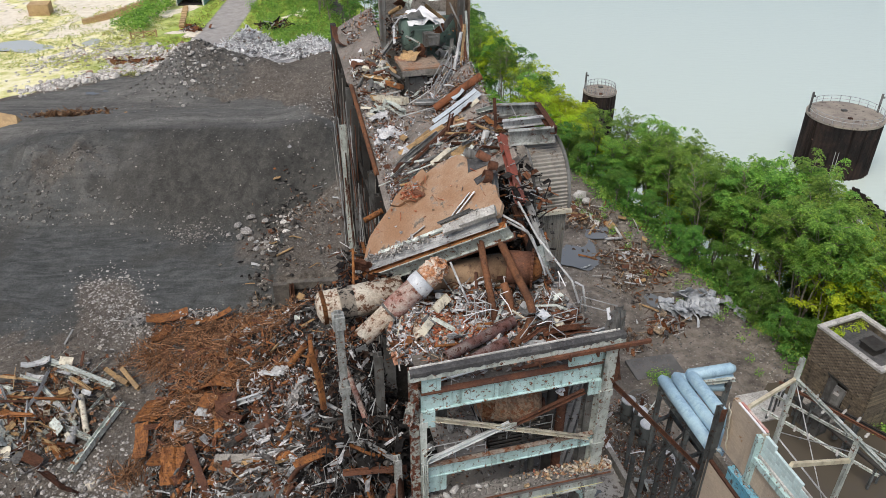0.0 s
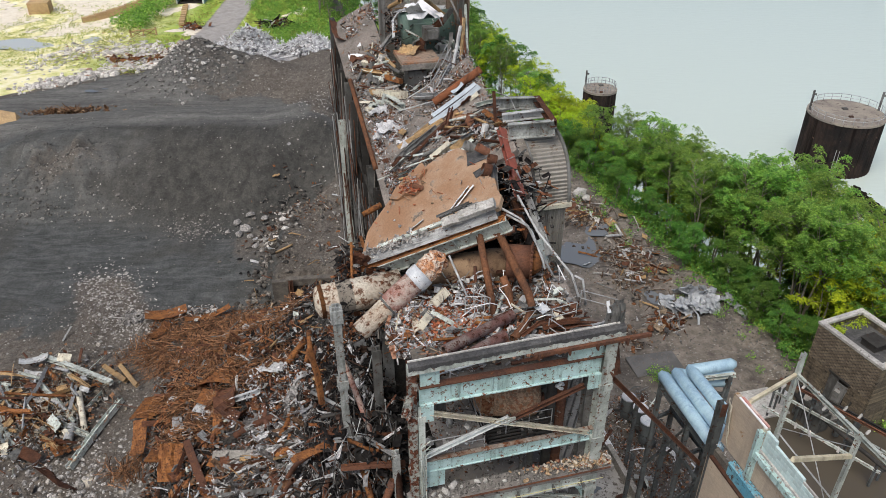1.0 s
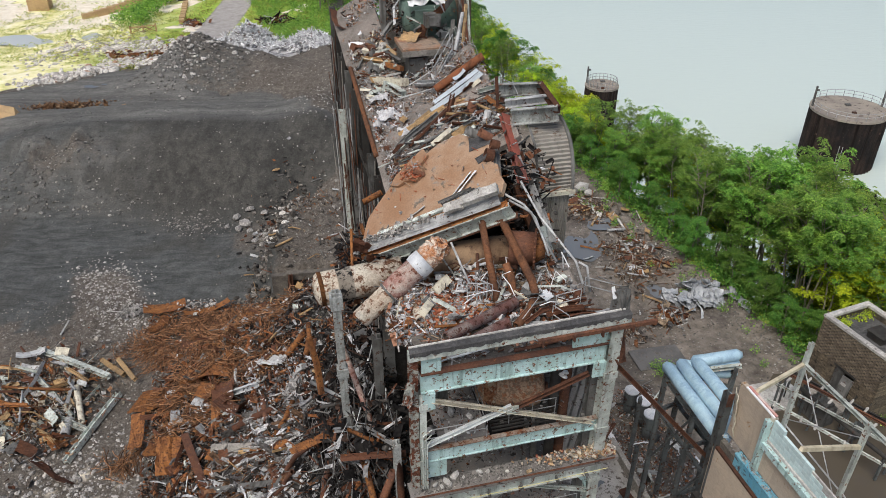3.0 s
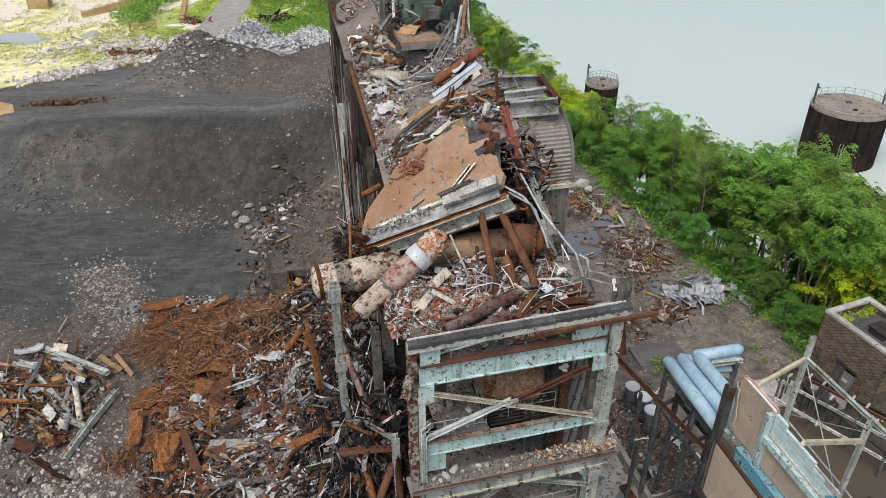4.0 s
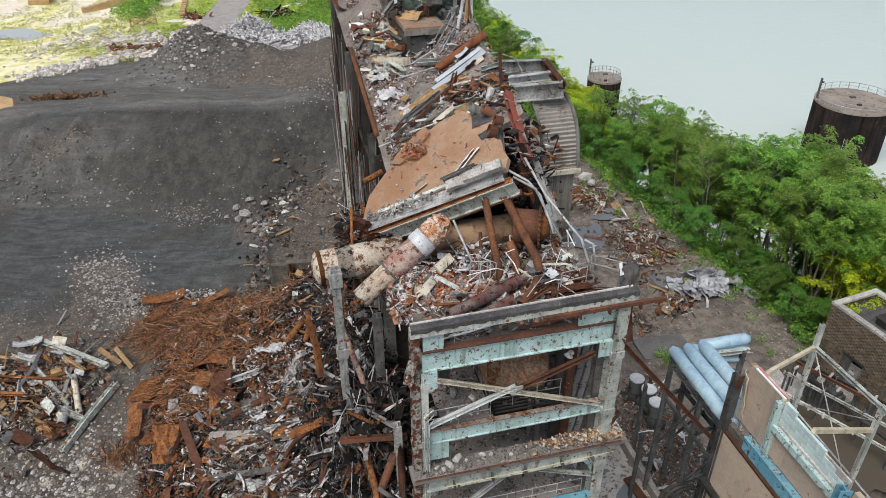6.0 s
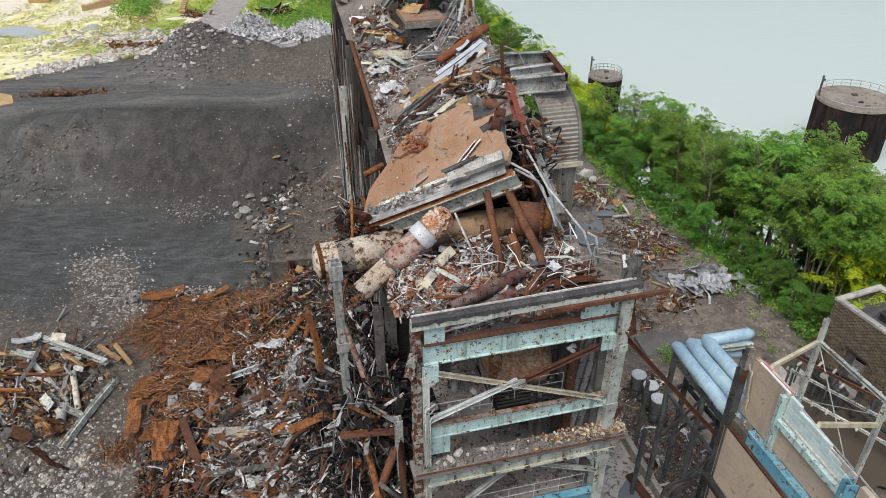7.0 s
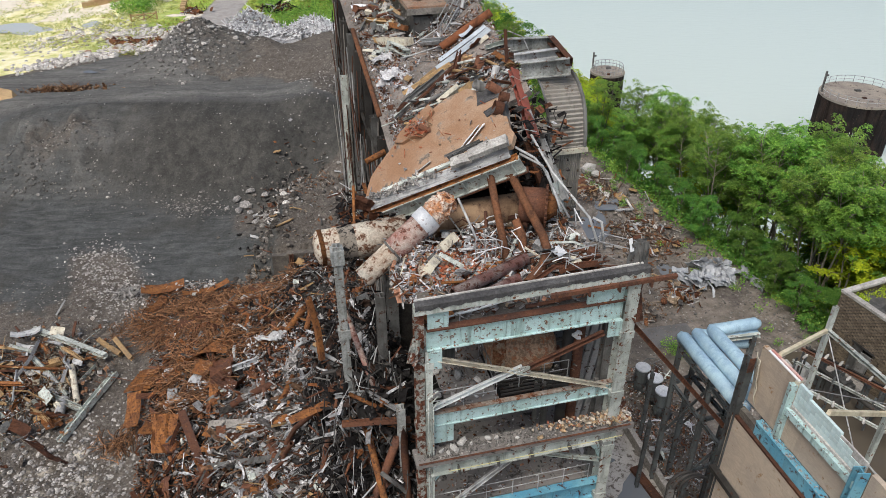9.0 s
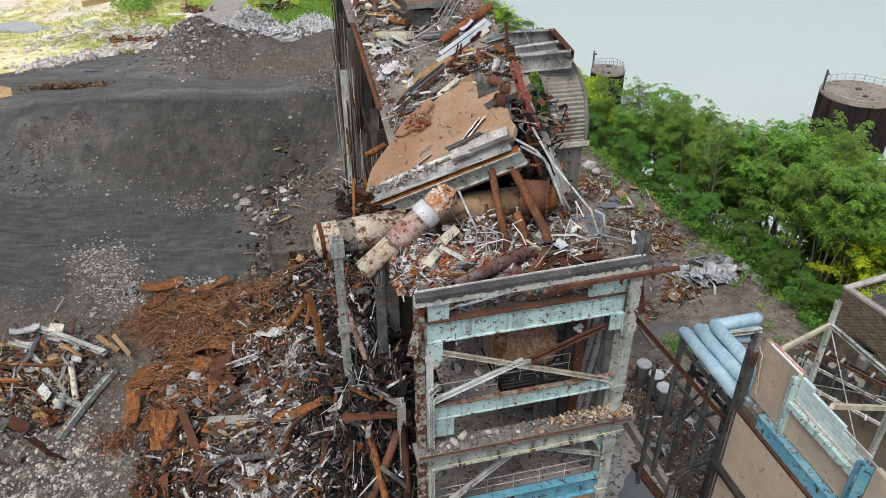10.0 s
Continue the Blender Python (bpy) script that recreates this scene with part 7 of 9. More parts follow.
for p, q, m, w in ((S(4.9, 1.1, .12), S(6.0, 2.3, .12), bright_sheet, .34), (S(5.2, 1.05, .16), S(6.3, 2.25, .14), white_tarp, .2), (S(2.4, .7, .1), S(3.4, 1.2, .1), galvanised, .2), (S(4.5, .7, .3), S(6.6, .75, .35), galvanised, .2)):
    scrap("sheet", p, q, m, w, .1, rr, "slab scrap")
fragments("slab_fragments", "loose pale concrete and brick bits on the slab", "rubble", [S(rr.uniform(.5, 7.6), rr.triangular(.1, 5.6, .2), .08) for _ in range(40)] + [S(rr.gauss(2.7, .3), rr.gauss(3.9, .3), .24) for _ in range(160)], .14, mix_brick, 22)
fragments("kerb_fragments", "broken pale concrete lumps along the slab edge", "rubble", [S(rr.triangular(-.4, 4.6, .2), rr.gauss(.3, .14), .12) for _ in range(110)], .2, mix_pale, 23)
lattice = Shape()
for k in range(3):
    lattice.beam(S(4.55 + .75 * k, .55, .02), S(4.5 + .75 * k, .6, .6), .07, .07, "L", .015)
lattice.beam(S(4.4, .55, .6), S(6.2, .75, .55), .1, .1, "L", .02).beam(S(4.45, .75, .35), S(6.25, .9, .3), .08, .08, "L", .02)
single("lattice_frame", lattice, grey_steel, "small dark lattice frame on the slab edge", "frame")
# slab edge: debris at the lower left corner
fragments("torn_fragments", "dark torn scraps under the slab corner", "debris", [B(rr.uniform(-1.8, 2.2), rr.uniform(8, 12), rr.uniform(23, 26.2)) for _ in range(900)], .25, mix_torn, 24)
strew(rr, 40, lambda r: B(r.uniform(-1.4, 2), r.uniform(8.3, 13), r.uniform(23.5, 26.4)), (brown_rust, orange_rust, grey_steel, galvanised, black_steel), (.8, 2.4), "slab corner scrap", 40)
for p, q, w in ((B(.6, 11.4, 26.6), B(1.5, 11.6, 27.0), .5), (B(.2, 13.4, 26.6), B(1.3, 13.6, 27.0), .34), (B(3.1, 12.0, 28.5), B(3.7, 11.9, 28.7), .45)):
    scrap("pipe", p, q, orange_rust, w, w, rr, "pipe stubs at the torn wall")

# --- machinery on the rear roof ---
house = thing("machinery_house", "open ruined machinery penthouse, dark frame with torn roof", "penthouse", B(7, 24, 29.6))
for u, v, z1 in ((4.3, 28.2, 37.0), (8.7, 24.0, 36), (9.1, 25.6, 38), (9.3, 29.5, 38)):
    part("column", Shape().beam(B(u, v, 28.5), B(u + .1, v, z1), .4, .42, "I", .05), grey_steel, house)
part("rear_wall", Shape().box(*bu(4.3, 29.3, 28, 9.6, 29.5, 36)), old_concrete, house)
part("platform", Shape().box(*bu(4.3, 21.4, 32.15, 6.8, 24.2, 32.4)), material("rust_stained_floor", (0.34, 0.26, 0.20), (0.36, 0.18, 0.10), (0.22, 0.2, 0.18), .5, .5, .9), house, "rust-stained platform floor")
part("platform_edge", Shape().box(*bu(4.25, 21.3, 31.95, 8.4, 21.38, 32.3)), old_concrete, house)
part("platform", Shape().box(*bu(6.82, 21.4, 32.05, 8.5, 23.0, 32.3)), grey_steel, house)
part("tank_under", Shape().box(*bu(4.7, 21.6, 30.6, 5.9, 22.8, 31.75)), grey_steel, house)
wallr = Shape()
for k in range(16):
    v = 23.6 + k * .4
    wallr.plate(B(9.15, v, 34.0), .42, 8.2 - rr.uniform(0, 2), TURN_B @ turned(90, 0, 90), .04, 5, .03, 0, rr)
part("side_cladding", wallr, material("brown_cladding", (0.20, 0.155, 0.115), (0.14, 0.11, 0.085), (0.30, 0.15, 0.07), .38, .8, .85, vary=.2, island=True, streak=.4), house, "brown weathered side cladding")
mach = thing("green_machine", "dark green gearbox machine under white sheeting", "machine", B(6.6, 25, 32))
part("body", Shape().box(*bu(5.3, 23.9, 32.2, 8.0, 26.0, 34.3)).box(*bu(5.6, 23.7, 33.0, 7.7, 23.95, 34.1)), machine_green, mach)
part("drum", Shape().tube([B(5.0, 25, 33.4), B(8.4, 25, 33.4)], 1.15, 18), machine_green, mach, smooth=True)
part("motor", Shape().box(*bu(6.1, 23.0, 33.2, 7.1, 23.75, 34.0)).box(*bu(6.3, 22.6, 33.4, 6.9, 23.0, 33.9)), grey_steel, mach)
for u in (5.5, 6.3, 7.2):
    part("pipe", Shape().tube([B(u, 23.6, 32.1), B(u, 23.5, 33.0), B(u + .4, 23.5, 33.2)], .07, 7), grey_steel, mach)
tarp = []
for i in range(9):
    tarp.append([B(5.3 + .33 * j, 24.0 + .3 * i, 34.75 + .22 * math.sin(1.9 * j + .8 * i) - .22 * max(0, j - 5) - .25 * max(0, 2 - j) - .3 * max(0, 1 - i) + .1 * math.sin(3.1 * i)) for j in range(9)])
single("white_tarpaulin", Shape().grid(np.array(tarp), .03), white_tarp, "crumpled white plastic sheeting over the machine", "tarpaulin", smooth=True)
tarp = []
for i in range(7):
    tarp.append([B(1.9 + .26 * j, 26.8 + .34 * i + .2 * j, deck_z(1.9 + .26 * j, 26.8 + .34 * i) + .3 + .16 * math.sin(1.7 * j + 1.3 * i)) for j in range(5)])
single("white_tarpaulin", Shape().grid(np.array(tarp), .03), white_tarp, "crumpled white sheeting at the roof edge", "tarpaulin", smooth=True)
stair = thing("steel_stair", "bent steel stair with pipe rails to the platform", "stair", B(7, 20, 30.4))
q0, q1 = B(5.95, 20.3, 30.75), B(7.3, 21.3, 32.3)
for o in (-.4, .4):
    w = B(0, o, 0) - B(0, 0, 0)
    part("stringer", Shape().beam(q0 + w, q1 + w, .06, .26, "C", .02), galvanised, stair)
    part("handrail", Shape().tube([q0 + w + np.array((0, 0, 1)), q1 + w + np.array((0, 0, 1))], .03, 6).tube([q0 + w + np.array((0, 0, .5)), q1 + w + np.array((0, 0, .5))], .025, 6).tube([q0 + w, q0 + w + np.array((0, 0, 1))], .03, 6).tube([q1 + w, q1 + w + np.array((0, 0, 1))], .03, 6), galvanised, stair)
for k in range(9):
    c = q0 + (q1 - q0) * (k + .5) / 9
    part("tread", Shape().box(c, (.25, .8, .04), TURN_B), grey_steel, stair)
strew(rr, 44, lambda r: B(r.uniform(4.4, 8.8), r.uniform(22.4, 29), r.choice((32.3, 32.6, 33.5, 34.4))), (grey_steel, galvanised, brown_rust, pale_paint, bright_sheet, timber), (.8, 2.8), "penthouse scrap", 35)
fragments("penthouse_fragments", "dark torn scraps inside the penthouse", "debris", [B(rr.uniform(4.4, 8.4), rr.uniform(23.6, 29.2), rr.triangular(32.3, 34.2, 32.4)) for _ in range(900)], .16, mix_torn, 27)
for p, q, m, w in ((B(8.3, 22.3, 34.2), B(7.2, 20.6, 31.4), galvanised, .2), (B(8.6, 22.6, 34.6), B(7.9, 21.0, 31.3), timber, .22), (B(8.5, 23.2, 35.0), B(8.4, 20.8, 31.6), brown_rust, .18), (B(8.9, 23.4, 35.2), B(8.5, 21.2, 31.9), pale_paint, .14), (B(8.0, 24.0, 35.6), B(8.8, 22.8, 33.6), grey_steel, .5)):
    scrap("plank", p, q, m, w, .1, rr, "penthouse scrap")
fragments("roof_fragments", "rusted and grey scraps on the rear roof strip", "debris", [on_deck(rr, 1.8, 4.4, 26.5, 29, .1) for _ in range(260)] + [on_deck(rr, 2.2, 4.4, 31, 33.6, .2) for _ in range(420)], .24, mix_roof, 28)
scrap("sheet", B(1.5, 34.0, deck_z(1.5, 34) + .3), B(1.7, 31.0, deck_z(1.7, 31) + .3), brown_rust, .6, .3, rr, "rear roof scrap", .1)

# --- torn side of the frame: hanging steel and the debris slope ---
rt = random.Random(29)


def on_torn(r, u0=-5.2, u1=.2, v0=-5, v1=14, lift=.3):
    u, v = r.uniform(u0, u1), r.uniform(v0, v1)
    p = B(u, v, 0)
    return np.array((p[0], p[1], gz(p[0], p[1]) + lift * r.random()))


fragments('torn_fragments', 'dark scraps on the steep torn face', 'debris', [on_torn(rt, -7.5, 1.5, 8, 22, 1.1) for _ in range(4200)], .26, mix_torn, 130)
fragments('torn_fragments', 'rust-brown scraps on the steep torn face', 'debris', [on_torn(rt, -8.5, 1.0, 9, 24, 1.1) for _ in range(1500)], .26, mix_rust, 131)
fragments('torn_fragments', 'dark and grey scraps on the bank below the drum', 'debris', [on_torn(rt, -9, 1.2, 20, 36, .7) for _ in range(2600)], .26, mix_torn, 133)
fragments('torn_fragments', 'rusted scraps and splinters on the bank below the drum', 'debris', [on_torn(rt, -10, 1.2, 20, 36, .6) for _ in range(1500)], .24, mix_roof, 134)
strew(rt, 50, lambda r: on_torn(r, -9, .8, 19, 34, .5), (black_steel, brown_rust, grey_steel, galvanised, timber), (.6, 2.2), 'torn side scrap', 18, ('angle', 'pipe', 'plank', 'sheet', 'angle'), .3, fat=.7)
strew(rt, 60, lambda r: on_torn(r, -7.5, .5, 9, 20, .9), (black_steel, brown_rust, orange_rust, grey_steel, galvanised, timber), (.8, 2.6), 'torn side scrap', 25, ('angle', 'pipe', 'plank', 'sheet', 'angle', 'channel'), .3, fat=.7)
single("lone_column", Shape().beam(B(-2.48, 4.2, 6), B(-2.48, 4.2, 27.4), .36, .38, "I", .05, up=B(0, 1, 0) - B(0, 0, 0)).box(B(-2.48, 4.2, 22.8), (.52, .52, .5), TURN_B).box(B(-2.48, 4.2, 26.9), (.55, .55, .7), TURN_B), stained_steel, "tall pale steel column left standing in the torn side", "column")
single("lone_column", Shape().beam(B(-.75, 4.4, 6), B(-.75, 4.4, 24.4), .42, .42, "I", .05, up=B(0, 1, 0) - B(0, 0, 0)), grey_steel, "grey steel column left standing in the torn side", "column")
single("lone_column", Shape().beam(B(-.5, 1.6, 6), B(-.5, 1.6, 20.2), .34, .4, "I", .05, up=B(0, 1, 0) - B(0, 0, 0)), stained_steel, "pale steel column left standing in the torn side", "column")
# Near-black pieces stand for the shade deep between the torn steel.
fragments("char_fragments", "near-black scraps standing for shade deep in the torn side", "debris", [on_torn(rt, -5.0, .6, -6, 13, 2.6) for _ in range(3600)], .3, medley("shade_scrap_mix", [(0, (0.016, 0.015, 0.015)), (.5, (0.035, 0.033, 0.032)), (.8, (0.07, 0.045, 0.035)), (.93, (0.14, 0.13, 0.12))]), 132)
fragments("torn_fragments", "dark grey and rusted scraps packed in the torn side", "debris", [on_torn(rt, lift=1.3) for _ in range(6500)], .22, mix_torn, 30)
strew(rt, 210, lambda r: on_torn(r, -4.8, -.2, -4, 12, 1.4), (black_steel, black_steel, grey_steel, brown_rust, brown_rust, galvanised), (1.2, 4.2), "torn side scrap", 60, ("angle", "bar", "angle", "channel", "pipe", "sheet", "pipe"), .3, fat=.7)
for k in range(5):
    s = Shape()
    for _ in range(130):
        p = on_torn(rt, -4.6, -.1, -3, 11, 2.6) + np.array((0, 0, .6))
        q = p + np.array((rt.gauss(0, .5), rt.gauss(0, .5), -rt.uniform(1, 3.6)))
        s.tube([p, (p + q) / 2 + np.array((rt.gauss(0, .3), rt.gauss(0, .3), .1)), q], rt.uniform(.015, .035), 4)
    single("hanging_cables", s, (black_steel, char_scrap, grey_steel, black_steel, galvanised)[k], "bundle of torn cables and rods hanging down the torn side", "cables", kind="stuff")
for p, q, w, m, k in ((B(-5.4, 6.5, 15.8), B(-1.2, 4.3, 18.9), .34, orange_rust, "beam"), (B(-3.1, 2.4, 19.0), B(.0, 2.0, 18.9), .24, brown_rust, "channel"), (B(-.45, 1.6, 19.2), B(-.3, -.2, 10.5), .36, brown_rust, "pipe"),
                      (B(-3.1, .4, 13.6), B(-.7, 1.6, 18.3), .4, brown_rust, "pipe"), (B(-2.0, 2.2, 18.6), B(-1.4, -.6, 12.4), .34, orange_rust, "pipe"), (B(-2.6, 3.2, 20.0), B(-.6, 2.6, 18.8), .2, orange_rust, "pipe"),
                      (B(-4.4, 3.2, 14.5), B(-2.6, 5.0, 19.4), .28, brown_rust, "pipe"), (B(-6.0, 10, 10.6), B(-4.4, 7.0, 15.4), .3, brown_rust, "pipe"), (B(-6.2, 8.6, 11), B(-5.6, 7.0, 13.6), .26, brown_rust, "pipe"),
                      (B(-4.6, 4.0, 13.6), B(-3.6, 1.6, 12.6), .32, pale_paint, "channel"), (B(-3.8, 7.4, 22.6), B(-3.5, 6.6, 19.4), .26, orange_rust, "channel"), (B(-2.2, 6.0, 22.6), B(-1.3, 3.4, 19.6), .3, red_lagging, "pipe")):
    scrap(k, p, q, m, w, w, rt, "torn side scrap", 0.03)
for k in range(4):
    u, v = rt.uniform(-3.6, -.6), rt.uniform(4, 10)
    p = B(u, v, 0)
    single("foil_clump", Shape().plate((p[0], p[1], gz(p[0], p[1]) + 1.0), 1.0, .8, any_turn(rt), .22, 6, .02, .1, rt), bright_sheet, "crumpled silver foil caught on the torn steel", "foil", "foil clumps")


# ---- trees and undergrowth on the bank ----
def frond_cloud(rnd, centres, per, size):
    """Feathery compound leaves: drooping fronds set round each twig's end, leaflets in pairs along them."""
    g = np.random.default_rng(rnd.randrange(10 ** 6))
    pairs = 12
    c = np.repeat(np.array([q[:4] for q in centres], float), max(2, per // pairs), 0)
    f = len(c)
    a, rise, reach = g.uniform(0, 6.28, f), g.uniform(-.25, .75, f), c[:, 3] * g.uniform(.7, 1.5, f)
    c, a, rise, reach = (np.repeat(q, pairs, 0) for q in (c, a, rise, reach))
    m = len(a)
    t = np.tile(np.linspace(.25, 1.0, pairs), f) + g.normal(0, .03, m)
    way = np.stack([np.cos(a), np.sin(a), 0 * a], 1)
    side = np.stack([-np.sin(a), np.cos(a), 0 * a], 1) * np.where(np.arange(m) % 2, 1, -1)[:, None]
    p = c[:, :3] + way * (reach * t)[:, None]
    p[:, 2] += reach * (rise * t - .75 * t * t)
    d = side * .8 + way * .6 + np.stack([0 * a, 0 * a, g.uniform(-.55, .15, m)], 1)
    d /= np.linalg.norm(d, axis=1)[:, None]
    s = np.cross(d, np.array((0, 0, 1.0)) + g.normal(0, .35, (m, 3)))
    s /= np.linalg.norm(s, axis=1)[:, None] + 1e-6
    l, w = (size * g.uniform(.9, 1.6, m))[:, None], (size * g.uniform(.28, .45, m))[:, None]
    verts = np.stack([p, p + d * l * .5 + s * w, p + d * l, p + d * l * .5 - s * w], 1).reshape(-1, 3)
    i = np.arange(m)[:, None] * 4
    return verts, [tuple(q) for q in (i + np.arange(4)).tolist()]


def leaf_cloud(rnd, centres, per, size, droop=0.3):
    """Many small leaves, each a bent lozenge on a twig's end."""
    g = np.random.default_rng(rnd.randrange(10 ** 6))
    c = np.repeat(np.array([q[:4] for q in centres], float), per, 0)
    m = len(c)
    a, b = g.uniform(0, 6.28, m), g.normal(0, 0.7, m)
    k = c[:, 3] * g.uniform(0.35, 1.0, m)
    p = c[:, :3] + np.stack([k * np.cos(a) * np.cos(b), k * np.sin(a) * np.cos(b), 1.1 * k * np.sin(b)], 1)
    d = np.stack([np.cos(a + g.normal(0, .6, m)), np.sin(a + g.normal(0, .6, m)), g.uniform(-droop - .45, .45, m)], 1)
    d /= np.linalg.norm(d, axis=1)[:, None]
    s = np.cross(d, np.array((0, 0, 1.0)))
    s /= np.linalg.norm(s, axis=1)[:, None] + 1e-6
    t = g.uniform(-1.1, 1.1, m)[:, None]
    s = s * np.cos(t) + np.cross(d, s) * np.sin(t)
    l, w = (size * g.uniform(.7, 1.5, m))[:, None], (size * g.uniform(.28, .5, m))[:, None]
    dip = np.array((0, 0, -0.18)) * l
    verts = np.stack([p, p + d * l * .5 + s * w, p + d * l + dip, p + d * l * .5 - s * w], 1).reshape(-1, 3)
    i = np.arange(m)[:, None] * 4
    return verts, [tuple(f) for f in (i + np.arange(4)).tolist()]


def tree_parts(seed, height, spread, leafm, per, size, multi=1, bare=0.35):
    r = random.Random(seed)
    wood, centres = Shape(), []
    for m in range(multi):
        lean = np.array((r.uniform(-.16, .16), r.uniform(-.16, .16), 1.0)) * (1 if multi > 1 else 0.6)
        lean[2] = 1
        base = np.array((r.uniform(-.5, .5), r.uniform(-.5, .5), 0)) * (multi > 1)
        h = height * r.uniform(.8, 1.0)
        pts = [base + np.array((0, 0, -1.5))]
        for k in range(1, 6):
            pts.append(base + lean * h * k / 5 * .92 + np.array((r.uniform(-.15, .15), r.uniform(-.15, .15), 0)) * k * .5)
        rad = 0.0065 * height + 0.03
        wood.tube(pts, [rad, rad * .9, rad * .7, rad * .5, rad * .32, rad * .15], 7)
        limbs = int(8 + height * .7)
        for k in range(limbs):
            t = bare + (1 - bare) * (k + r.random()) / limbs
            f = t * 5
            i = min(int(f), 4)
            s = pts[i] + (pts[i + 1] - pts[i]) * (f - i)
            a = r.uniform(0, 6.28)
            reach = spread * (0.45 + 0.75 * math.sin(math.pi * min(1, (t - bare) / (1 - bare) * .75 + .2))) * r.uniform(.55, 1.1)
            e = s + np.array((math.cos(a) * reach, math.sin(a) * reach, reach * r.uniform(.3, 1.05)))
            mid = (s + e) / 2 + np.array((0, 0, .12 * reach))
            wood.tube([s, mid, e], [rad * .32, rad * .2, rad * .08], 5)
            for q, rr in ((e, .85), (mid + (e - mid) * .35, .7), (e + np.array((r.uniform(-.8, .8), r.uniform(-.8, .8), r.uniform(-.2, .7))), .65)):
                centres.append((*q, rr * (0.56 + spread * .12) * r.uniform(.45, 1.3)))
        centres.append((*pts[-1], 0.8))
    v, f = frond_cloud(r, centres, per, size)
    return wood, Shape().add(v, f)


def make_tree(name, label, seed, height, spread, leafm, per=60, size=.36, multi=1, bare=.35, category="tree"):
    t = thing(name, label, category, (0, 0, 0), "bank trees")
    w, c = tree_parts(seed, height, spread, leafm, per, size, multi, bare)
    part("trunk", w, bark, t)
    part("crown", c, leafm, t)
    return t


kinds = [
    make_tree("tree", "slender green locust tree with feathery leaves on the river bank", 1, 19, 2.7, leaf_green, 150, .16, 2, .52),
    make_tree("tree", "slender green locust tree with feathery leaves on the river bank", 2, 18, 2.6, leaf_green, 105, .16, 3, .5),
    make_tree("tree", "dark green leafy tree on the river bank", 3, 10, 2.8, leaf_dark, 170, .18, 1, .12),
    make_tree("tree", "yellow-green young tree at the water's edge", 4, 14, 2.4, leaf_lime, 110, .16, 2, .3),
    make_tree("tree", "tall green tree with an open ragged crown", 5, 22, 3.0, leaf_green, 105, .17, 3, .5),
]
heights = (19, 18, 10, 14, 22)
planted = random.Random(21)
used = set()


def plant(kind, x, y, top=None, base=None):
    z = gz(x, y) if base is None else base
    k = 1.0 if top is None else max(.4, (top - z) / (heights[kind] * .98))
    m = pose(x, y, z - 0.1, 0, 0, planted.uniform(0, 360)) @ Matrix.Diagonal((k, k, k, 1))
    src = kinds[kind]
    if kind not in used:
        used.add(kind)
        src.matrix_basis = m
    else:
        t = copy_thing(src, m)
        t.scale = (k, k, k)


BANK = np.array((-0.356, 0.934))
OUT = np.array((0.934, 0.356))


def bank_point(along, out):
    p = np.array((19.0, 78.7)) + BANK * along + OUT * out
    return float(p[0]), float(p[1])


def crown_line(along, out):
    """How high the crowns reach along the bank."""
    z = np.interp(along, [-36, -24, -18, -12, -6, 0, 6, 12, 18, 24, 30, 36, 45, 60, 100], [17.4, 17.2, 17.6, 15.8, 13.0, 12.6, 13.2, 9.4, 7.4, 9.2, 11.2, 12.6, 12.0, 13.6, 13.0])
    return float(z) - 0.5 * (out - 10) - 0.5


# tall slender trees, then yellow-green ones at both ends, then those further up the bank
for k in range(36):
    along, out = -35 + 48 * (k + planted.random()) / 36, planted.uniform(4.5, 14.5)
    plant((0, 1, 4, 1, 0)[k % 5], *bank_point(along, out), crown_line(along, out) - abs(planted.gauss(0, 1.6)))
for lo, hi, near, far, count in ((-36, -25, 8, 17, 13), (-31, -20, 12, 18, 13), (13, 27, 7, 14, 11), (-4, 8, 11, 15, 3)):
    for k in range(count):
        along, out = planted.uniform(lo, hi), planted.uniform(near, far)
        plant(3, *bank_point(along, out), crown_line(along, out) - planted.uniform(0, 3.0))
for k in range(48):
    along, out = 15 + 78 * ((k + planted.random()) / 48) ** 1.4, planted.uniform(3, 10)
    plant(3 if along < 26 else (3, 1, 0, 4, 2, 3)[k % 6], *bank_point(along, out), crown_line(along, out) - planted.uniform(0, 2.4))
# shrubs along the yard's edge and low dark growth under the crowns
for k in range(44):
    along, out = -36 + 60 * (k + planted.random()) / 44, planted.uniform(.8, 4)
    x, y = bank_point(along, out)
    plant(2, x, y, gz(x, y) + planted.uniform(4.2, 5.4))
for k in range(14):
    x, y = bank_point(planted.uniform(-36, 16), planted.uniform(4, 10))
    plant(2, x, y, gz(x, y) + planted.uniform(4, 6))
for k in range(14):
    x, y = bank_point(planted.uniform(-38, -16), planted.uniform(4, 13))
    plant(2, x, y, gz(x, y) + planted.uniform(4, 7))
# dark wood behind the ruin, where the grass ends
for k in range(14):
    along = 86 + 5.5 * k
    x, y = bank_point(along + planted.uniform(-2, 2), -4 + planted.uniform(-3, 3) - 0.12 * k)
    plant((2, 2, 4, 1)[k % 4], x, y, gz(x, y) + planted.uniform(9, 14))


def undergrowth(name, label, spots, per, size, mat, seed):
    r = random.Random(seed)
    v, f = leaf_cloud(r, spots, per, size)
    single(name, Shape().add(v, f), mat, label, "undergrowth", kind="stuff")


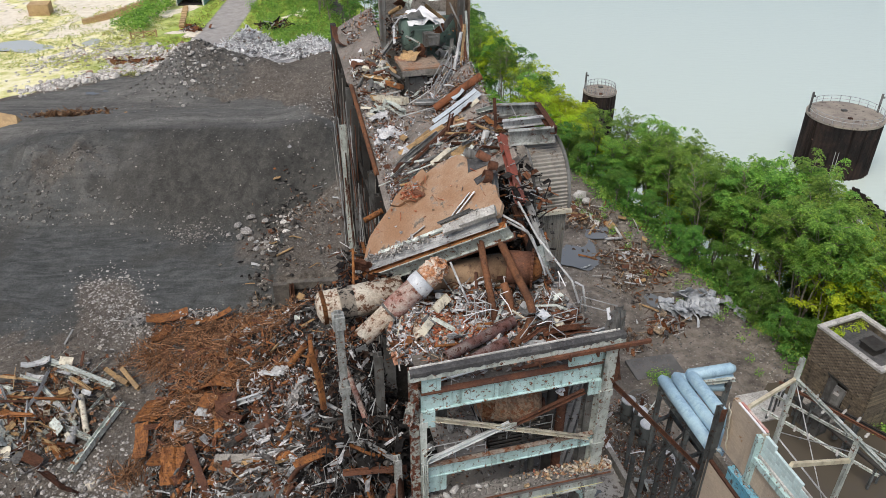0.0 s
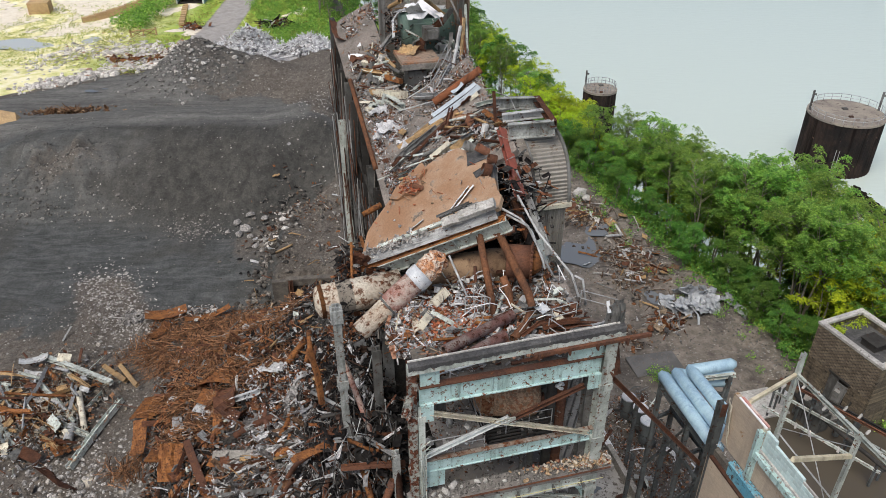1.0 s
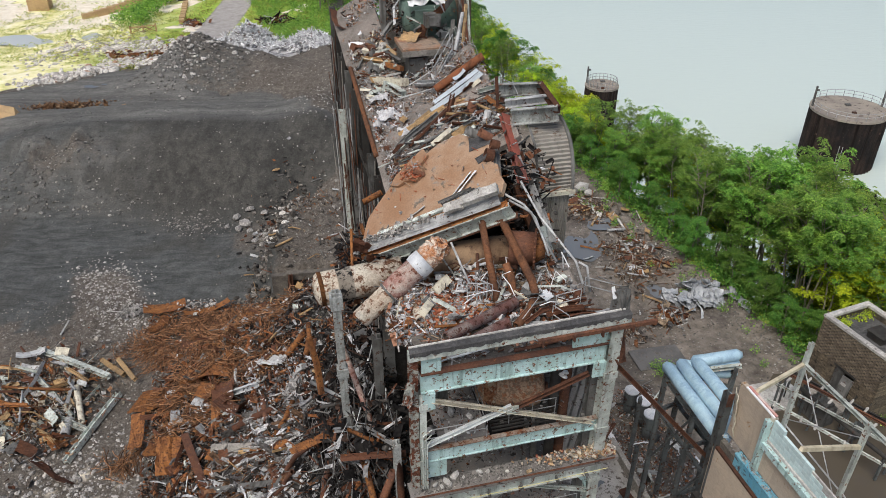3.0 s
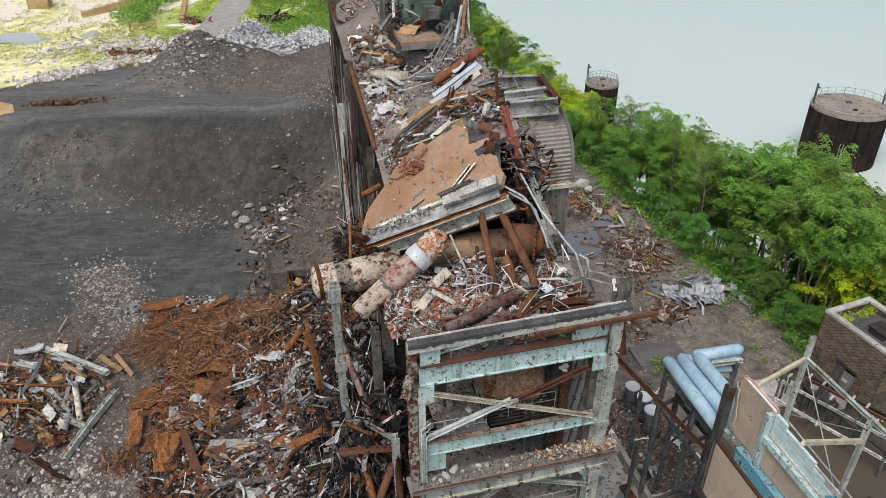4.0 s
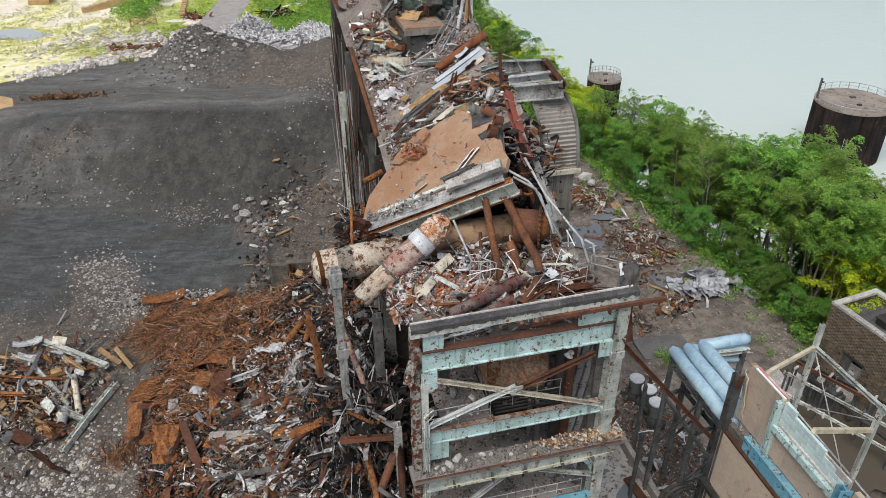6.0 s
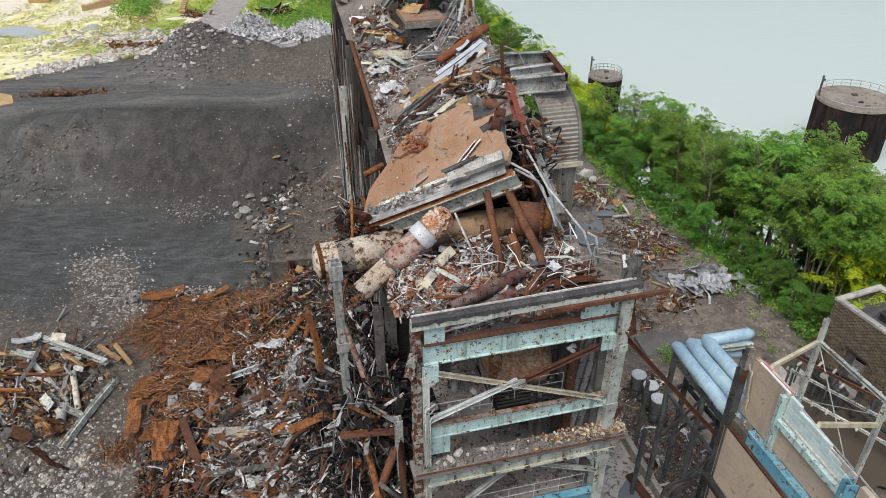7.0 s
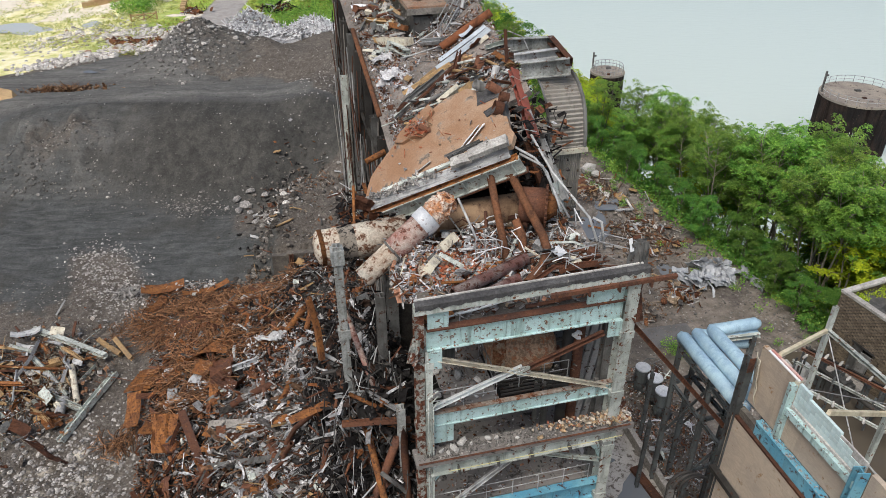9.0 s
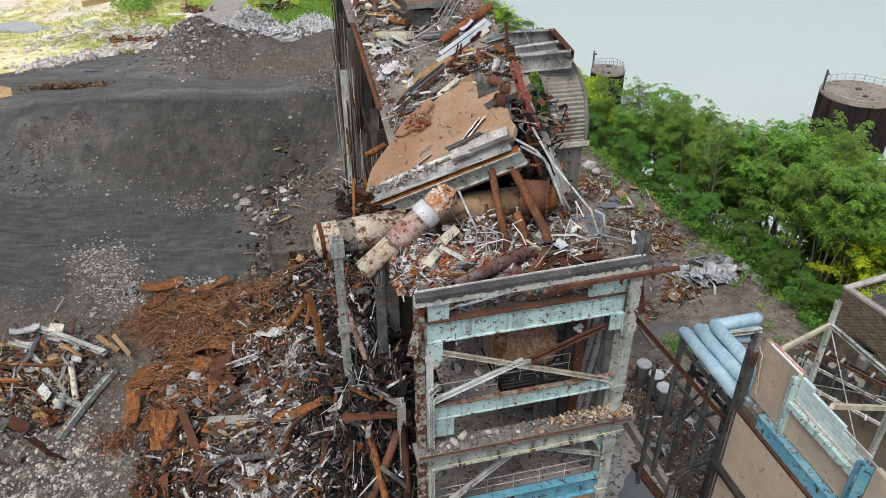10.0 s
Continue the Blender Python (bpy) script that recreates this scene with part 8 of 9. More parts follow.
r = random.Random(31)
spots, spots2 = [], []
for k in range(1500):
    along, out = r.uniform(-42, 75), r.uniform(0.2, 16)
    x, y = bank_point(along, out)
    (spots if r.random() < .35 else spots2).append((x, y, gz(x, y) + 0.35 + .5 * r.random(), r.uniform(.6, 1.3)))
undergrowth("undergrowth", "dense green weeds and saplings on the river bank", spots, 44, .24, leaf_green, 5)
undergrowth("undergrowth", "dark leafy scrub on the river bank", spots2, 44, .25, leaf_dark, 6)


# ---- rust heap and scrap on the pit side ----
rh = random.Random(41)


def on_ground(x, y, lift=0.0):
    return np.array((x, y, gz(x, y) + lift))


def heap_spot(r, u0=-17, u1=-5, v0=2, v1=30, lift=.3):
    p = B(r.uniform(u0, u1), r.uniform(v0, v1), 0)
    return on_ground(p[0], p[1], lift * r.random())


def wire(s, r, c, heading, length, rad):
    a = heading + r.gauss(0, .35)
    d = np.array((math.cos(a), math.sin(a), 0))
    n = np.array((-d[1], d[0], 0))
    k, w = r.uniform(-.7, .7), r.uniform(.05, .5)
    pts = []
    for t in np.linspace(-.5, .5, 6):
        x, y = (np.array(c) + d * t * length + n * (k * length * t * t * 1.5 + .08 * math.sin(9 * t + k)))[:2]
        pts.append((x, y, max(gz(x, y) + .05, c[2] + w * (.25 - t * t) * 1.6 + r.gauss(0, .05))))
    s.tube(pts, rad, 4)


# bundles of rods and wire, each bundle combed one way
BROWN = "tangle of rust-brown wire and rods on the heap"
for cx, cy, rx, ry, cnt, lab in ((-25.5, 57.5, 3.0, 2.6, 14, BROWN), (-21.0, 56, 3.0, 3.0, 16, BROWN), (-25, 53, 2.8, 2.6, 15, BROWN), (-20, 51.5, 3.0, 3.6, 18, BROWN), (-22, 46.5, 3.5, 3.0, 18, BROWN),
                                 (-14.5, 50.0, 2.2, 3.4, 14, "orange-brown wire coils on the heap"), (-19.0, 42.5, 3.0, 2.6, 14, BROWN), (-15.5, 45.5, 2.4, 2.2, 9, BROWN), (-25.6, 41.2, 1.3, 1.0, 6, "sheaf of orange rusted wire on the ground")):
    s = Shape()
    for _ in range(cnt):
        x, y, way = rh.gauss(cx, rx * .6), rh.gauss(cy, ry * .6), rh.uniform(0, 6.28)
        size, deep = rh.uniform(.4, 1.0), rh.uniform(.25, .85)
        for _ in range(rh.randint(8, 26)):
            wire(s, rh, on_ground(x + rh.gauss(0, size * .7), y + rh.gauss(0, size * .7), deep + rh.uniform(-.05, .25)), way, rh.uniform(.9, 3.0), rh.choice((.018, .022, .03, .04)))
    single("wire_tangle", s, wire_rust, lab, "wire", kind="stuff")
fragments("rust_fragments", "rusted and grey scraps over the heap", "debris", [heap_spot(rh, -17.5, -5, 0, 36, .6) for _ in range(6000)], .2, mix_rust, 42)
fragments("torn_fragments", "grey, white and near-black scraps over the heap", "debris", [heap_spot(rh, -11, -4, -8, 20, .9) for _ in range(5200)], .2, mix_torn, 43)
for cx, cy, cnt in ((-28.0, 59.0, 9), (-25.0, 60.6, 9), (-22.8, 60.4, 8), (-28.5, 55.5, 8), (-19.5, 60.0, 8), (-16.5, 57.0, 8)):
    s = Shape()
    for _ in range(cnt):
        x, y, way = rh.gauss(cx, 1.3), rh.gauss(cy, 1.0), rh.uniform(0, 6.28)
        for _ in range(rh.randint(8, 20)):
            wire(s, rh, on_ground(x + rh.gauss(0, .5), y + rh.gauss(0, .5), rh.uniform(.05, .5)), way, rh.uniform(.9, 2.6), rh.choice((.018, .022, .03)))
    single("wire_tangle", s, wire_rust, BROWN, "wire", kind="stuff")
fragments("rust_fragments", "rusted and grey scraps at the heap's top edge", "debris", [on_ground(rh.uniform(-30, -16), rh.uniform(54, 62.5), rh.uniform(0, .5)) for _ in range(1500)], .2, mix_rust, 141)
fragments("root_tangle", "pale roots and rags at the heap's top edge", "debris", [on_ground(rh.gauss(-25.5, 1.2), rh.gauss(62.2, .5), rh.uniform(.2, .9)) for _ in range(110)], .3, mix_pale, 142)
# Near-black and dark brown pieces put shade into the heap's hollows.
fragments("dark_fragments", "near-black and dark brown scraps standing for shade in the heap's hollows", "debris", [heap_spot(rh, -17, -5, -4, 32, .5) for _ in range(5000)], .26, medley("dark_scrap", [(0, (0.022, 0.02, 0.018)), (.4, (0.05, 0.035, 0.028)), (.7, (0.085, 0.05, 0.035)), (.9, (0.12, 0.11, 0.10))]), 45)
fragments("pale_fragments", "silvery insulation scraps on the heap", "debris", [heap_spot(rh, -8.6, -3.8, 4, 22, 1.1) for _ in range(1300)], .15, mix_white, 44)
mix_ash_grey = medley("grey_scrap", [(0, (0.34, 0.33, 0.32)), (.16, (0.22, 0.21, 0.20)), (.36, (0.13, 0.12, 0.115)), (.52, (0.48, 0.47, 0.46)), (.62, (0.16, 0.10, 0.065)), (.78, (0.24, 0.13, 0.075)), (.88, (0.07, 0.065, 0.06))])
fragments("grey_fragments", "grey, silver and brown torn scraps over the heap's flank", "debris", [heap_spot(rh, -10, -4, -8, 20, 1.2) for _ in range(3600)], .2, mix_ash_grey, 146)
fragments("grey_fragments", "grey rags and splinters among the rusted wire", "debris", [heap_spot(rh, -15, -8, 2, 26, 1.0) for _ in range(1500)], .2, mix_ash_grey, 147)
for _ in range(70):
    c = heap_spot(rh, -10.5, -4.2, -7, 18, .5) + np.array((0, 0, .7))
    m = rh.choice((galvanised, grey_steel, pale_paint, brown_rust, bright_sheet, galvanised))
    single("torn_sheet", Shape().plate(c, rh.uniform(.3, .8), rh.uniform(.6, 1.6), any_turn(rh), .06, 6, .015, rh.uniform(-.3, .3), rh), m, "torn {} sheet hanging on the heap".format(TONE.get(m.name, "grey")), "metal sheet", "torn sheets")
for k in range(4):
    s = Shape()
    for _ in range(150):
        c = heap_spot(rh, -9.5, -4.2, -8, 18, 1.0) + np.array((0, 0, .3))
        wire(s, rh, c, rh.uniform(0, 6.28), rh.uniform(.8, 2.6), rh.choice((.015, .02, .03)))
    single("loose_cables", s, (black_steel, grey_steel, char_scrap, brown_rust)[k], "loose dark cables tangled over the heap", "cables", kind="stuff")
def shards(name, label, spots, mat, seed, length=(.5, 1.6), width=(.1, .4), heading=None):
    """Long torn strips of sheet, bent and hanging over one another."""
    r = random.Random(seed)
    s = Shape()
    for c in spots:
        l, w = r.uniform(*length), r.uniform(*width)
        t = turned(r.gauss(0, 28), r.gauss(0, 28), r.uniform(0, 360) if heading is None else r.gauss(*heading))
        s.plate(c, w, l, t, .22 * w, 4, .012, r.uniform(-.25, .25) * l, r)
    single(name, s, mat, label, "debris", kind="stuff")


shards("torn_strips", "grey and silver torn strips of sheet hanging over the heap", [heap_spot(rh, -11, -4, -8, 19, .6) + np.array((0, 0, .7)) for _ in range(620)], mix_ash_grey, 401, (.7, 2.2), (.12, .46), (-60, 45))
shards("torn_strips", "white and pale torn strips over the heap", [heap_spot(rh, -9.5, -4, -6, 17, .6) + np.array((0, 0, .8)) for _ in range(230)], mix_white, 402, (.5, 1.6), (.1, .36))
shards("torn_strips", "brown and rust torn strips among the wire", [heap_spot(rh, -16.5, -6, 1, 32, .5) + np.array((0, 0, .6)) for _ in range(420)], mix_rust, 403, (.4, 1.5), (.08, .3))
shards("torn_strips", "dark and grey strips hanging down the torn side", [on_torn(rh, -5.4, .2, -5, 13, 1.5) + np.array((0, 0, .6)) for _ in range(520)], mix_torn, 404, (.5, 2.0), (.06, .3), (-50, 40))
shards("torn_strips", "pale torn strips down the torn side", [on_torn(rh, -5.4, .2, -5, 12, 1.5) + np.array((0, 0, .8)) for _ in range(170)], mix_white, 405, (.3, 1.4), (.06, .25), (-50, 40))
clots = [heap_spot(rh, -13, -4.5, -4, 24, .3) for _ in range(26)]
fragments("pale_fragments", "white and grey crumpled rags and foil in clots on the heap", "debris", [c + np.array((rh.gauss(0, .4), rh.gauss(0, .4), .75 + rh.uniform(0, .3))) for c in clots for _ in range(28)], .2, mix_white, 46)
strew(rh, 120, lambda r: heap_spot(r, -11.5, -4.2, -6, 20, .8), (grey_steel, galvanised, brown_rust, brown_rust, brown_rust, black_steel, timber, pale_paint), (.8, 2.8), "heap scrap", 18, ("channel", "angle", "bar", "pipe", "sheet", "plank", "duct", "plank"), .5, fat=.75)
strew(rh, 110, lambda r: heap_spot(r, -17, -6, 4, 36, .6), (brown_rust, brown_rust, brown_rust, timber, grey_steel, orange_rust), (.8, 2.2), "heap scrap", 14, ("plank", "angle", "pipe", "channel", "angle"), .6, fat=.7)
strew(rh, 44, lambda r: heap_spot(r, -12, -6.5, -8, 4, .3), (grey_steel, old_concrete, grey_steel, old_concrete), (1.6, 4.4), "buried beams", 7, ("beam", "plank", "channel"), .4, (15, 18))


def curled_plate(c, w, l, heading, mat, label, lean=12, bend=.25, ribs=0.0, dent=.03):
    """Sheet steel, curved along its length and a little dented."""
    t = turned(rh.gauss(0, lean), rh.gauss(0, lean), heading)
    s = Shape().plate(c, w, l, t, dent, 9, .02, bend * l, rh, ribs)
    single("curled_plate", s, mat, label, "metal plate", "heap plates")


for _ in range(56):
    k = rh.random()
    curled_plate(heap_spot(rh, -17, -5.5, 3, 36, .5) + np.array((0, 0, .55)), rh.uniform(.35, 1.1), rh.uniform(.6, 1.9), rh.uniform(0, 360), orange_rust if k < .3 else brown_rust if k < .72 else galvanised,
                 "curled orange-rusted sheet on the heap" if k < .3 else "curled brown rusted sheet on the heap" if k < .72 else "curled grey metal sheet on the heap", 18, rh.uniform(-.22, .22))
# the large plates, each from one end to the other: x, y, width, curve, ribs
for (x0, y0), (x1, y1), w, bend, ribs, m, lab in (
        ((-30.9, 61.2), (-27.0, 62.6), 1.5, .10, 0, orange_rust, "long folded orange-rusted plate at the heap's top"), ((-26.4, 60.2), (-22.4, 62.6), .8, .12, 0, orange_rust, "narrow orange-rusted plate curling off the heap"),
        ((-29.2, 57.8), (-28.2, 60.2), 1.0, .12, 0, orange_rust, "orange-rusted plate corner on the heap"), ((-20.9, 47.2), (-16.6, 45.4), 2.2, -.10, .3, orange_rust, "large ribbed orange-rusted panel bowed over the wire"),
        ((-27.2, 47.6), (-24.2, 46.6), 2.3, -.06, .3, orange_rust, "square ribbed orange-rusted panel on the heap"), ((-25.7, 45.4), (-24.6, 41.4), 1.1, .08, 0, orange_rust, "upright orange-rusted plate at the heap's foot"),
        ((-23.2, 40.6), (-20.2, 40.2), 1.3, .18, 0, orange_rust, "orange-rusted plate bent over a boulder"), ((-17.7, 42.2), (-15.8, 42.8), 1.6, .25, 0, brown_rust, "brown rusted plate curled open on the heap"),
        ((-17.0, 41.6), (-14.2, 39.6), 1.0, .25, 0, brown_rust, "brown rusted plate curled open on the heap"), ((-19.6, 44.2), (-17.4, 43.4), 1.3, .2, 0, orange_rust, "orange-rusted plate curled open on the heap"),
        ((-14.4, 45.0), (-11.9, 43.2), 1.3, .02, .22, galvanised, "grey ribbed panel on the heap"), ((-11.0, 34.6), (-10.0, 36.0), .9, .15, 0, orange_rust, "orange-rusted box end on the heap"),
        ((-13.2, 36.2), (-11.4, 35.6), 1.2, .05, 0, orange_rust, "flat orange-rusted plate on the heap")):
    d = np.array((x1 - x0, y1 - y0))
    p = on_ground((x0 + x1) / 2, (y0 + y1) / 2, 1.0 if y0 < 55 else .55)
    rise = gz(x1, y1) - gz(x0, y0)
    l = float(np.hypot(*d))
    t = turned(0, 0, math.degrees(math.atan2(d[1], d[0])) - 90) @ turned(math.degrees(math.atan2(rise, l)), rh.gauss(0, 8), 0)
    single("curled_plate", Shape().plate(p, w, l, t, .03, 10, .025, bend * l, rh, ribs), m, lab, "metal plate", "heap plates")
for k, p, q, m, w, b in (("channel", (-16.4, 42.4), (-14.0, 41.9), bright_sheet, .5, 0), ("pipe", (-10.1, 41.8), (-10.3, 44.9), orange_rust, .42, .12), ("pipe", (-13.2, 40.2), (-12.5, 37.8), brown_rust, .42, .02), ("pipe", (-15.2, 38.6), (-12.0, 38.7), brown_rust, .5, .02),
                         ("pipe", (-11.6, 36.0), (-10.6, 38.5), orange_rust, .36, .08), ("pipe", (-11.9, 43.6), (-10.6, 44.2), orange_rust, .5, 0), ("beam", (-30.5, 53.3), (-27.9, 50.4), timber, .4, 0), ("channel", (-10.6, 33.0), (-8.9, 33.2), bright_sheet, .3, .06),
                         ("beam", (-15.7, 33.8), (-10.4, 32.2), grey_steel, .4, 0), ("beam", (-15.2, 36.4), (-9.8, 35.4), grey_steel, .4, 0), ("plank", (-16.6, 37.6), (-12.6, 35.8), old_concrete, .6, 0)):
    a, c = on_ground(*p, 1.1), on_ground(*q, 1.1)
    scrap(k, a, c, m, w, w * .8, rh, "heap pieces", b)
col = Shape().beam(on_ground(-19.4, 39.6, 1.5), on_ground(-15.6, 33.0, .4), .55, .5, "I", .06)
single("brown_column", col, brown_rust, "long rust-brown column sliding down the heap", "column")
flap = Shape().plate(on_ground(-20.6, 38.6, 1.5), 1.7, 2.8, turned(35, 20, 20), .12, 6, .05, .35, rh)
single("bent_door_plate", flap, orange_rust, "bent rust-orange plate with a round port", "plate")
# separate scrap pile on the gravel
sp = random.Random(47)
mix_yard_pile = medley("pile_scrap", [(0, (0.27, 0.15, 0.085)), (.25, (0.17, 0.115, 0.08)), (.45, (0.32, 0.28, 0.21)), (.62, (0.22, 0.23, 0.20)), (.76, (0.46, 0.43, 0.38)), (.88, (0.10, 0.085, 0.072))])
fragments("scrap_fragments", "mixed rusty and pale scraps in a scrap pile", "debris", [on_ground(sp.gauss(-35.5, 2.6), sp.gauss(48.5, 3.0), sp.uniform(0, .9)) for _ in range(1300)], .28, mix_yard_pile, 48)
fragments("scrap_fragments", "brown boards and grey scraps in a scrap pile", "debris", [on_ground(sp.gauss(-36.5, 2.6), sp.gauss(47.5, 3.4), sp.uniform(0, .8)) for _ in range(1200)], .28, mix_roof, 49)
for _ in range(22):
    m = sp.choice((brown_rust, timber, brown_rust, grey_steel))
    single("curled_plate", Shape().plate(on_ground(sp.gauss(-36.5, 2.4), sp.gauss(46.5, 2.8), sp.uniform(.3, .9)), sp.uniform(.6, 1.3), sp.uniform(.9, 2.2), turned(sp.gauss(0, 18), sp.gauss(0, 18), sp.uniform(0, 360)), .04, 7, .02, sp.uniform(-.3, .3), sp), m, "bent {} plate in the scrap pile".format(TONE.get(m.name, "weathered")), "metal plate", "scrap pile plates")
strew(sp, 84, lambda r: on_ground(r.gauss(-36.8, 2.4), r.gauss(49.5, 3.0), r.uniform(.1, .9)), (pale_paint, brown_rust, cream_paint, galvanised, orange_rust, timber), (1.5, 4.6), "scrap pile pieces", 9, ("beam", "channel", "angle", "plank", "sheet", "pipe"), .3, (150, 35))
for k, p, q, m, w in (("channel", (-38.8, 55.0, .8), (-30.6, 51.2, .9), pale_paint, .45), ("beam", (-30.6, 41.6, .25), (-29.2, 49.5, .35), pale_paint, .5), ("channel", (-34.4, 46.8, .7), (-30.2, 44.9, .5), pale_paint, .45), ("pipe", (-33.1, 49.9, .7), (-30.9, 45.6, .4), cream_paint, .55),
                      ("beam", (-37.0, 51.0, .9), (-32.2, 46.6, .6), pale_paint, .36), ("pipe", (-39.6, 49.6, 1.1), (-33.2, 49.2, 1.0), orange_rust, .26), ("sheet", (-32.8, 41.3, .4), (-29.3, 39.4, .3), brown_rust, 1.5), ("beam", (-32.4, 53.9, .5), (-29.6, 51.9, .5), timber, .45),
                      ("sheet", (-38.6, 47.0, .6), (-36.6, 43.8, .6), pale_paint, 2.2), ("sheet", (-32.9, 44.4, .5), (-31.6, 43.0, .5), orange_rust, 1.3), ("pipe", (-32.2, 46.2, .5), (-31.9, 44.4, .5), galvanised, .8)):
    scrap(k, on_ground(*p), on_ground(*q), m, w, w, sp, "scrap pile pieces", .02)

# ---- stones and rubble on the ground ----
def stones(name, label, spots, mat, seed):
    r = random.Random(seed)
    s = Shape()
    for x, y, k in spots:
        s.rock(on_ground(x, y, k * .15), k, r)
    single(name, s, mat, label, "stones", kind="stuff")


rg = random.Random(53)
mix_yard = medley("yard_scrap", [(0, (0.20, 0.13, 0.085)), (.25, (0.12, 0.085, 0.065)), (.45, (0.30, 0.24, 0.18)), (.62, (0.24, 0.11, 0.055)), (.74, (0.40, 0.36, 0.31)), (.86, (0.09, 0.08, 0.072)), (.95, (0.55, 0.53, 0.50))])
mix_earth = medley("earth_stones", [(0, (0.17, 0.155, 0.135)), (.4, (0.115, 0.105, 0.095)), (.7, (0.23, 0.21, 0.185)), (.92, (0.36, 0.34, 0.31))])
mix_bright = medley("pale_broken_concrete", [(0, (0.66, 0.63, 0.58)), (.3, (0.50, 0.47, 0.43)), (.55, (0.78, 0.75, 0.70)), (.8, (0.36, 0.34, 0.31)), (.95, (0.42, 0.27, 0.19))])
stones("gravel", "loose grey stones strewn over the pit floor", [(rg.uniform(-46, -20), rg.uniform(36, 64), rg.triangular(.03, .16, .05)) for _ in range(3000)], mix_grey, 1)
stones("gravel", "pale stones and dust below the scrap pile", [(rg.gauss(-28.5, 4.2), rg.gauss(37.5, 4.2), rg.triangular(.04, .3, .06)) for _ in range(1500)], mix_pale, 21)
stones("gravel", "pale crushed stones tipped on the ash", [(-39.5 + 9 * t + rg.gauss(0, 1.9), 70 - 12 * t + rg.gauss(0, 1.6), rg.triangular(.03, .2, .05)) for t in [rg.random() for _ in range(1300)]], mix_pale, 2)
stones("gravel", "grey rubble on the berm beside the ruin", [(rg.gauss(-16.5, 2.6), rg.gauss(69, 6), rg.triangular(.03, .14, .05)) for _ in range(1500)] + [(-19.8 + rg.gauss(0, .9), t, rg.triangular(.05, .5, .1)) for t in [rg.uniform(60, 84) for _ in range(420)]] + [(rg.uniform(-22, -11), rg.gauss(63.6, .7), rg.triangular(.05, .4, .1)) for _ in range(180)], mix_earth, 3)
stones("gravel", "scattered stones on the ash slope", [(rg.uniform(-62, -15), rg.uniform(76, 112), rg.triangular(.03, .13, .04)) for _ in range(520)] + [(rg.gauss(-50, 6), rg.gauss(86, 3), rg.triangular(.06, .3, .1)) for _ in range(160)] + [(rg.gauss(-31, 3), rg.gauss(79.8, 1.2), rg.triangular(.04, .24, .07)) for _ in range(420)], mix_grey, 4)
stones("gravel", "pale stones on the slumped bank", [(rg.gauss(-53, 4.5), rg.gauss(86.5, 2.2), rg.triangular(.04, .4, .06)) for _ in range(130)] + [(-58 + 20 * t + rg.gauss(0, .6), 82.6 + rg.gauss(0, .7), rg.triangular(.05, .3, .08)) for t in [rg.random() for _ in range(150)]], mix_grey, 22)
stones("gravel", "pale lumps on the ash mound", [(rg.gauss(-46, 4.5), rg.gauss(133, 4.5), rg.triangular(.05, .35, .08)) for _ in range(1100)], mix_grey, 5)
stones("gravel", "pale broken blocks on the ash mound", [(rg.gauss(-45, 4), rg.gauss(131, 4), rg.triangular(.1, .7, .15)) for _ in range(150)] + [(rg.gauss(-18, 2.5), rg.gauss(112, 9), rg.triangular(.04, .2, .06)) for _ in range(500)], mix_pale, 15)
stones("gravel", "pale rubble along the road edge", [(-77 + 26 * t + rg.gauss(0, 1.2), 131 + 18 * t + rg.gauss(0, 1.4), rg.triangular(.15, .9, .3)) for t in [rg.random() for _ in range(1100)]], mix_bright, 6)
stones("gravel", "pale rubble bank beside the lane", [(-66 + 18 * t + rg.gauss(0, 1.6), 146 + 14 * t + rg.gauss(0, 2.0), rg.triangular(.1, .8, .2)) for t in [rg.random() for _ in range(1500)]], mix_bright, 7)
stones("gravel", "rubble of the river-side yard", [(rg.uniform(9, 30), rg.uniform(36, 86), rg.triangular(.025, .12, .035)) for _ in range(5500)], mix_grey, 8)
stones("gravel", "pale rubble edge of the yard", [(bank_point(t, -1.2 + rg.gauss(0, 1.0)) + (rg.triangular(.03, .16, .05),)) for t in [rg.uniform(-36, 12) for _ in range(1100)]], mix_grey, 9)
for x, y, k in ((-26, 80.6, .6), (-24.6, 79.6, .75), (-25.2, 78.4, .62), (-23.8, 78.0, .45), (-26.8, 79.2, .4), (-22.6, 81.5, .5), (-24.4, 81.8, .6), (-21.5, 76, .55), (-22.2, 74.2, .5)):
    single("boulder", Shape().rock(on_ground(x, y, k * .35), k, rg), mix_pale, "pale broken concrete boulder on the ash", "boulder", "pale boulders")
for _ in range(12):
    x, y = rg.uniform(-58, -18), rg.uniform(76, 104)
    single("stone", Shape().rock(on_ground(x, y, .1), rg.uniform(.1, .22), rg), mix_pale, "pale loose stone on the dark ash slope", "stone", "loose stones")
# Lumps coloured dark to stand for the cliff's shaded face.
stones("cliff_rubble", "broken lumps darkened for shade along the torn edge of the earth-covered floor", [(-19.2 + rg.gauss(0, 1.1), t, rg.triangular(.1, .6, .2)) for t in [rg.uniform(64, 82) for _ in range(150)]] + [(rg.uniform(-19, -10), 64.0 + rg.gauss(0, .5), rg.triangular(.12, .6, .2)) for _ in range(60)], medley("shade_dark_lumps", [(0, (0.075, 0.068, 0.06)), (.4, (0.05, 0.046, 0.042)), (.7, (0.11, 0.10, 0.09)), (.92, (0.22, 0.205, 0.185))]), 163)
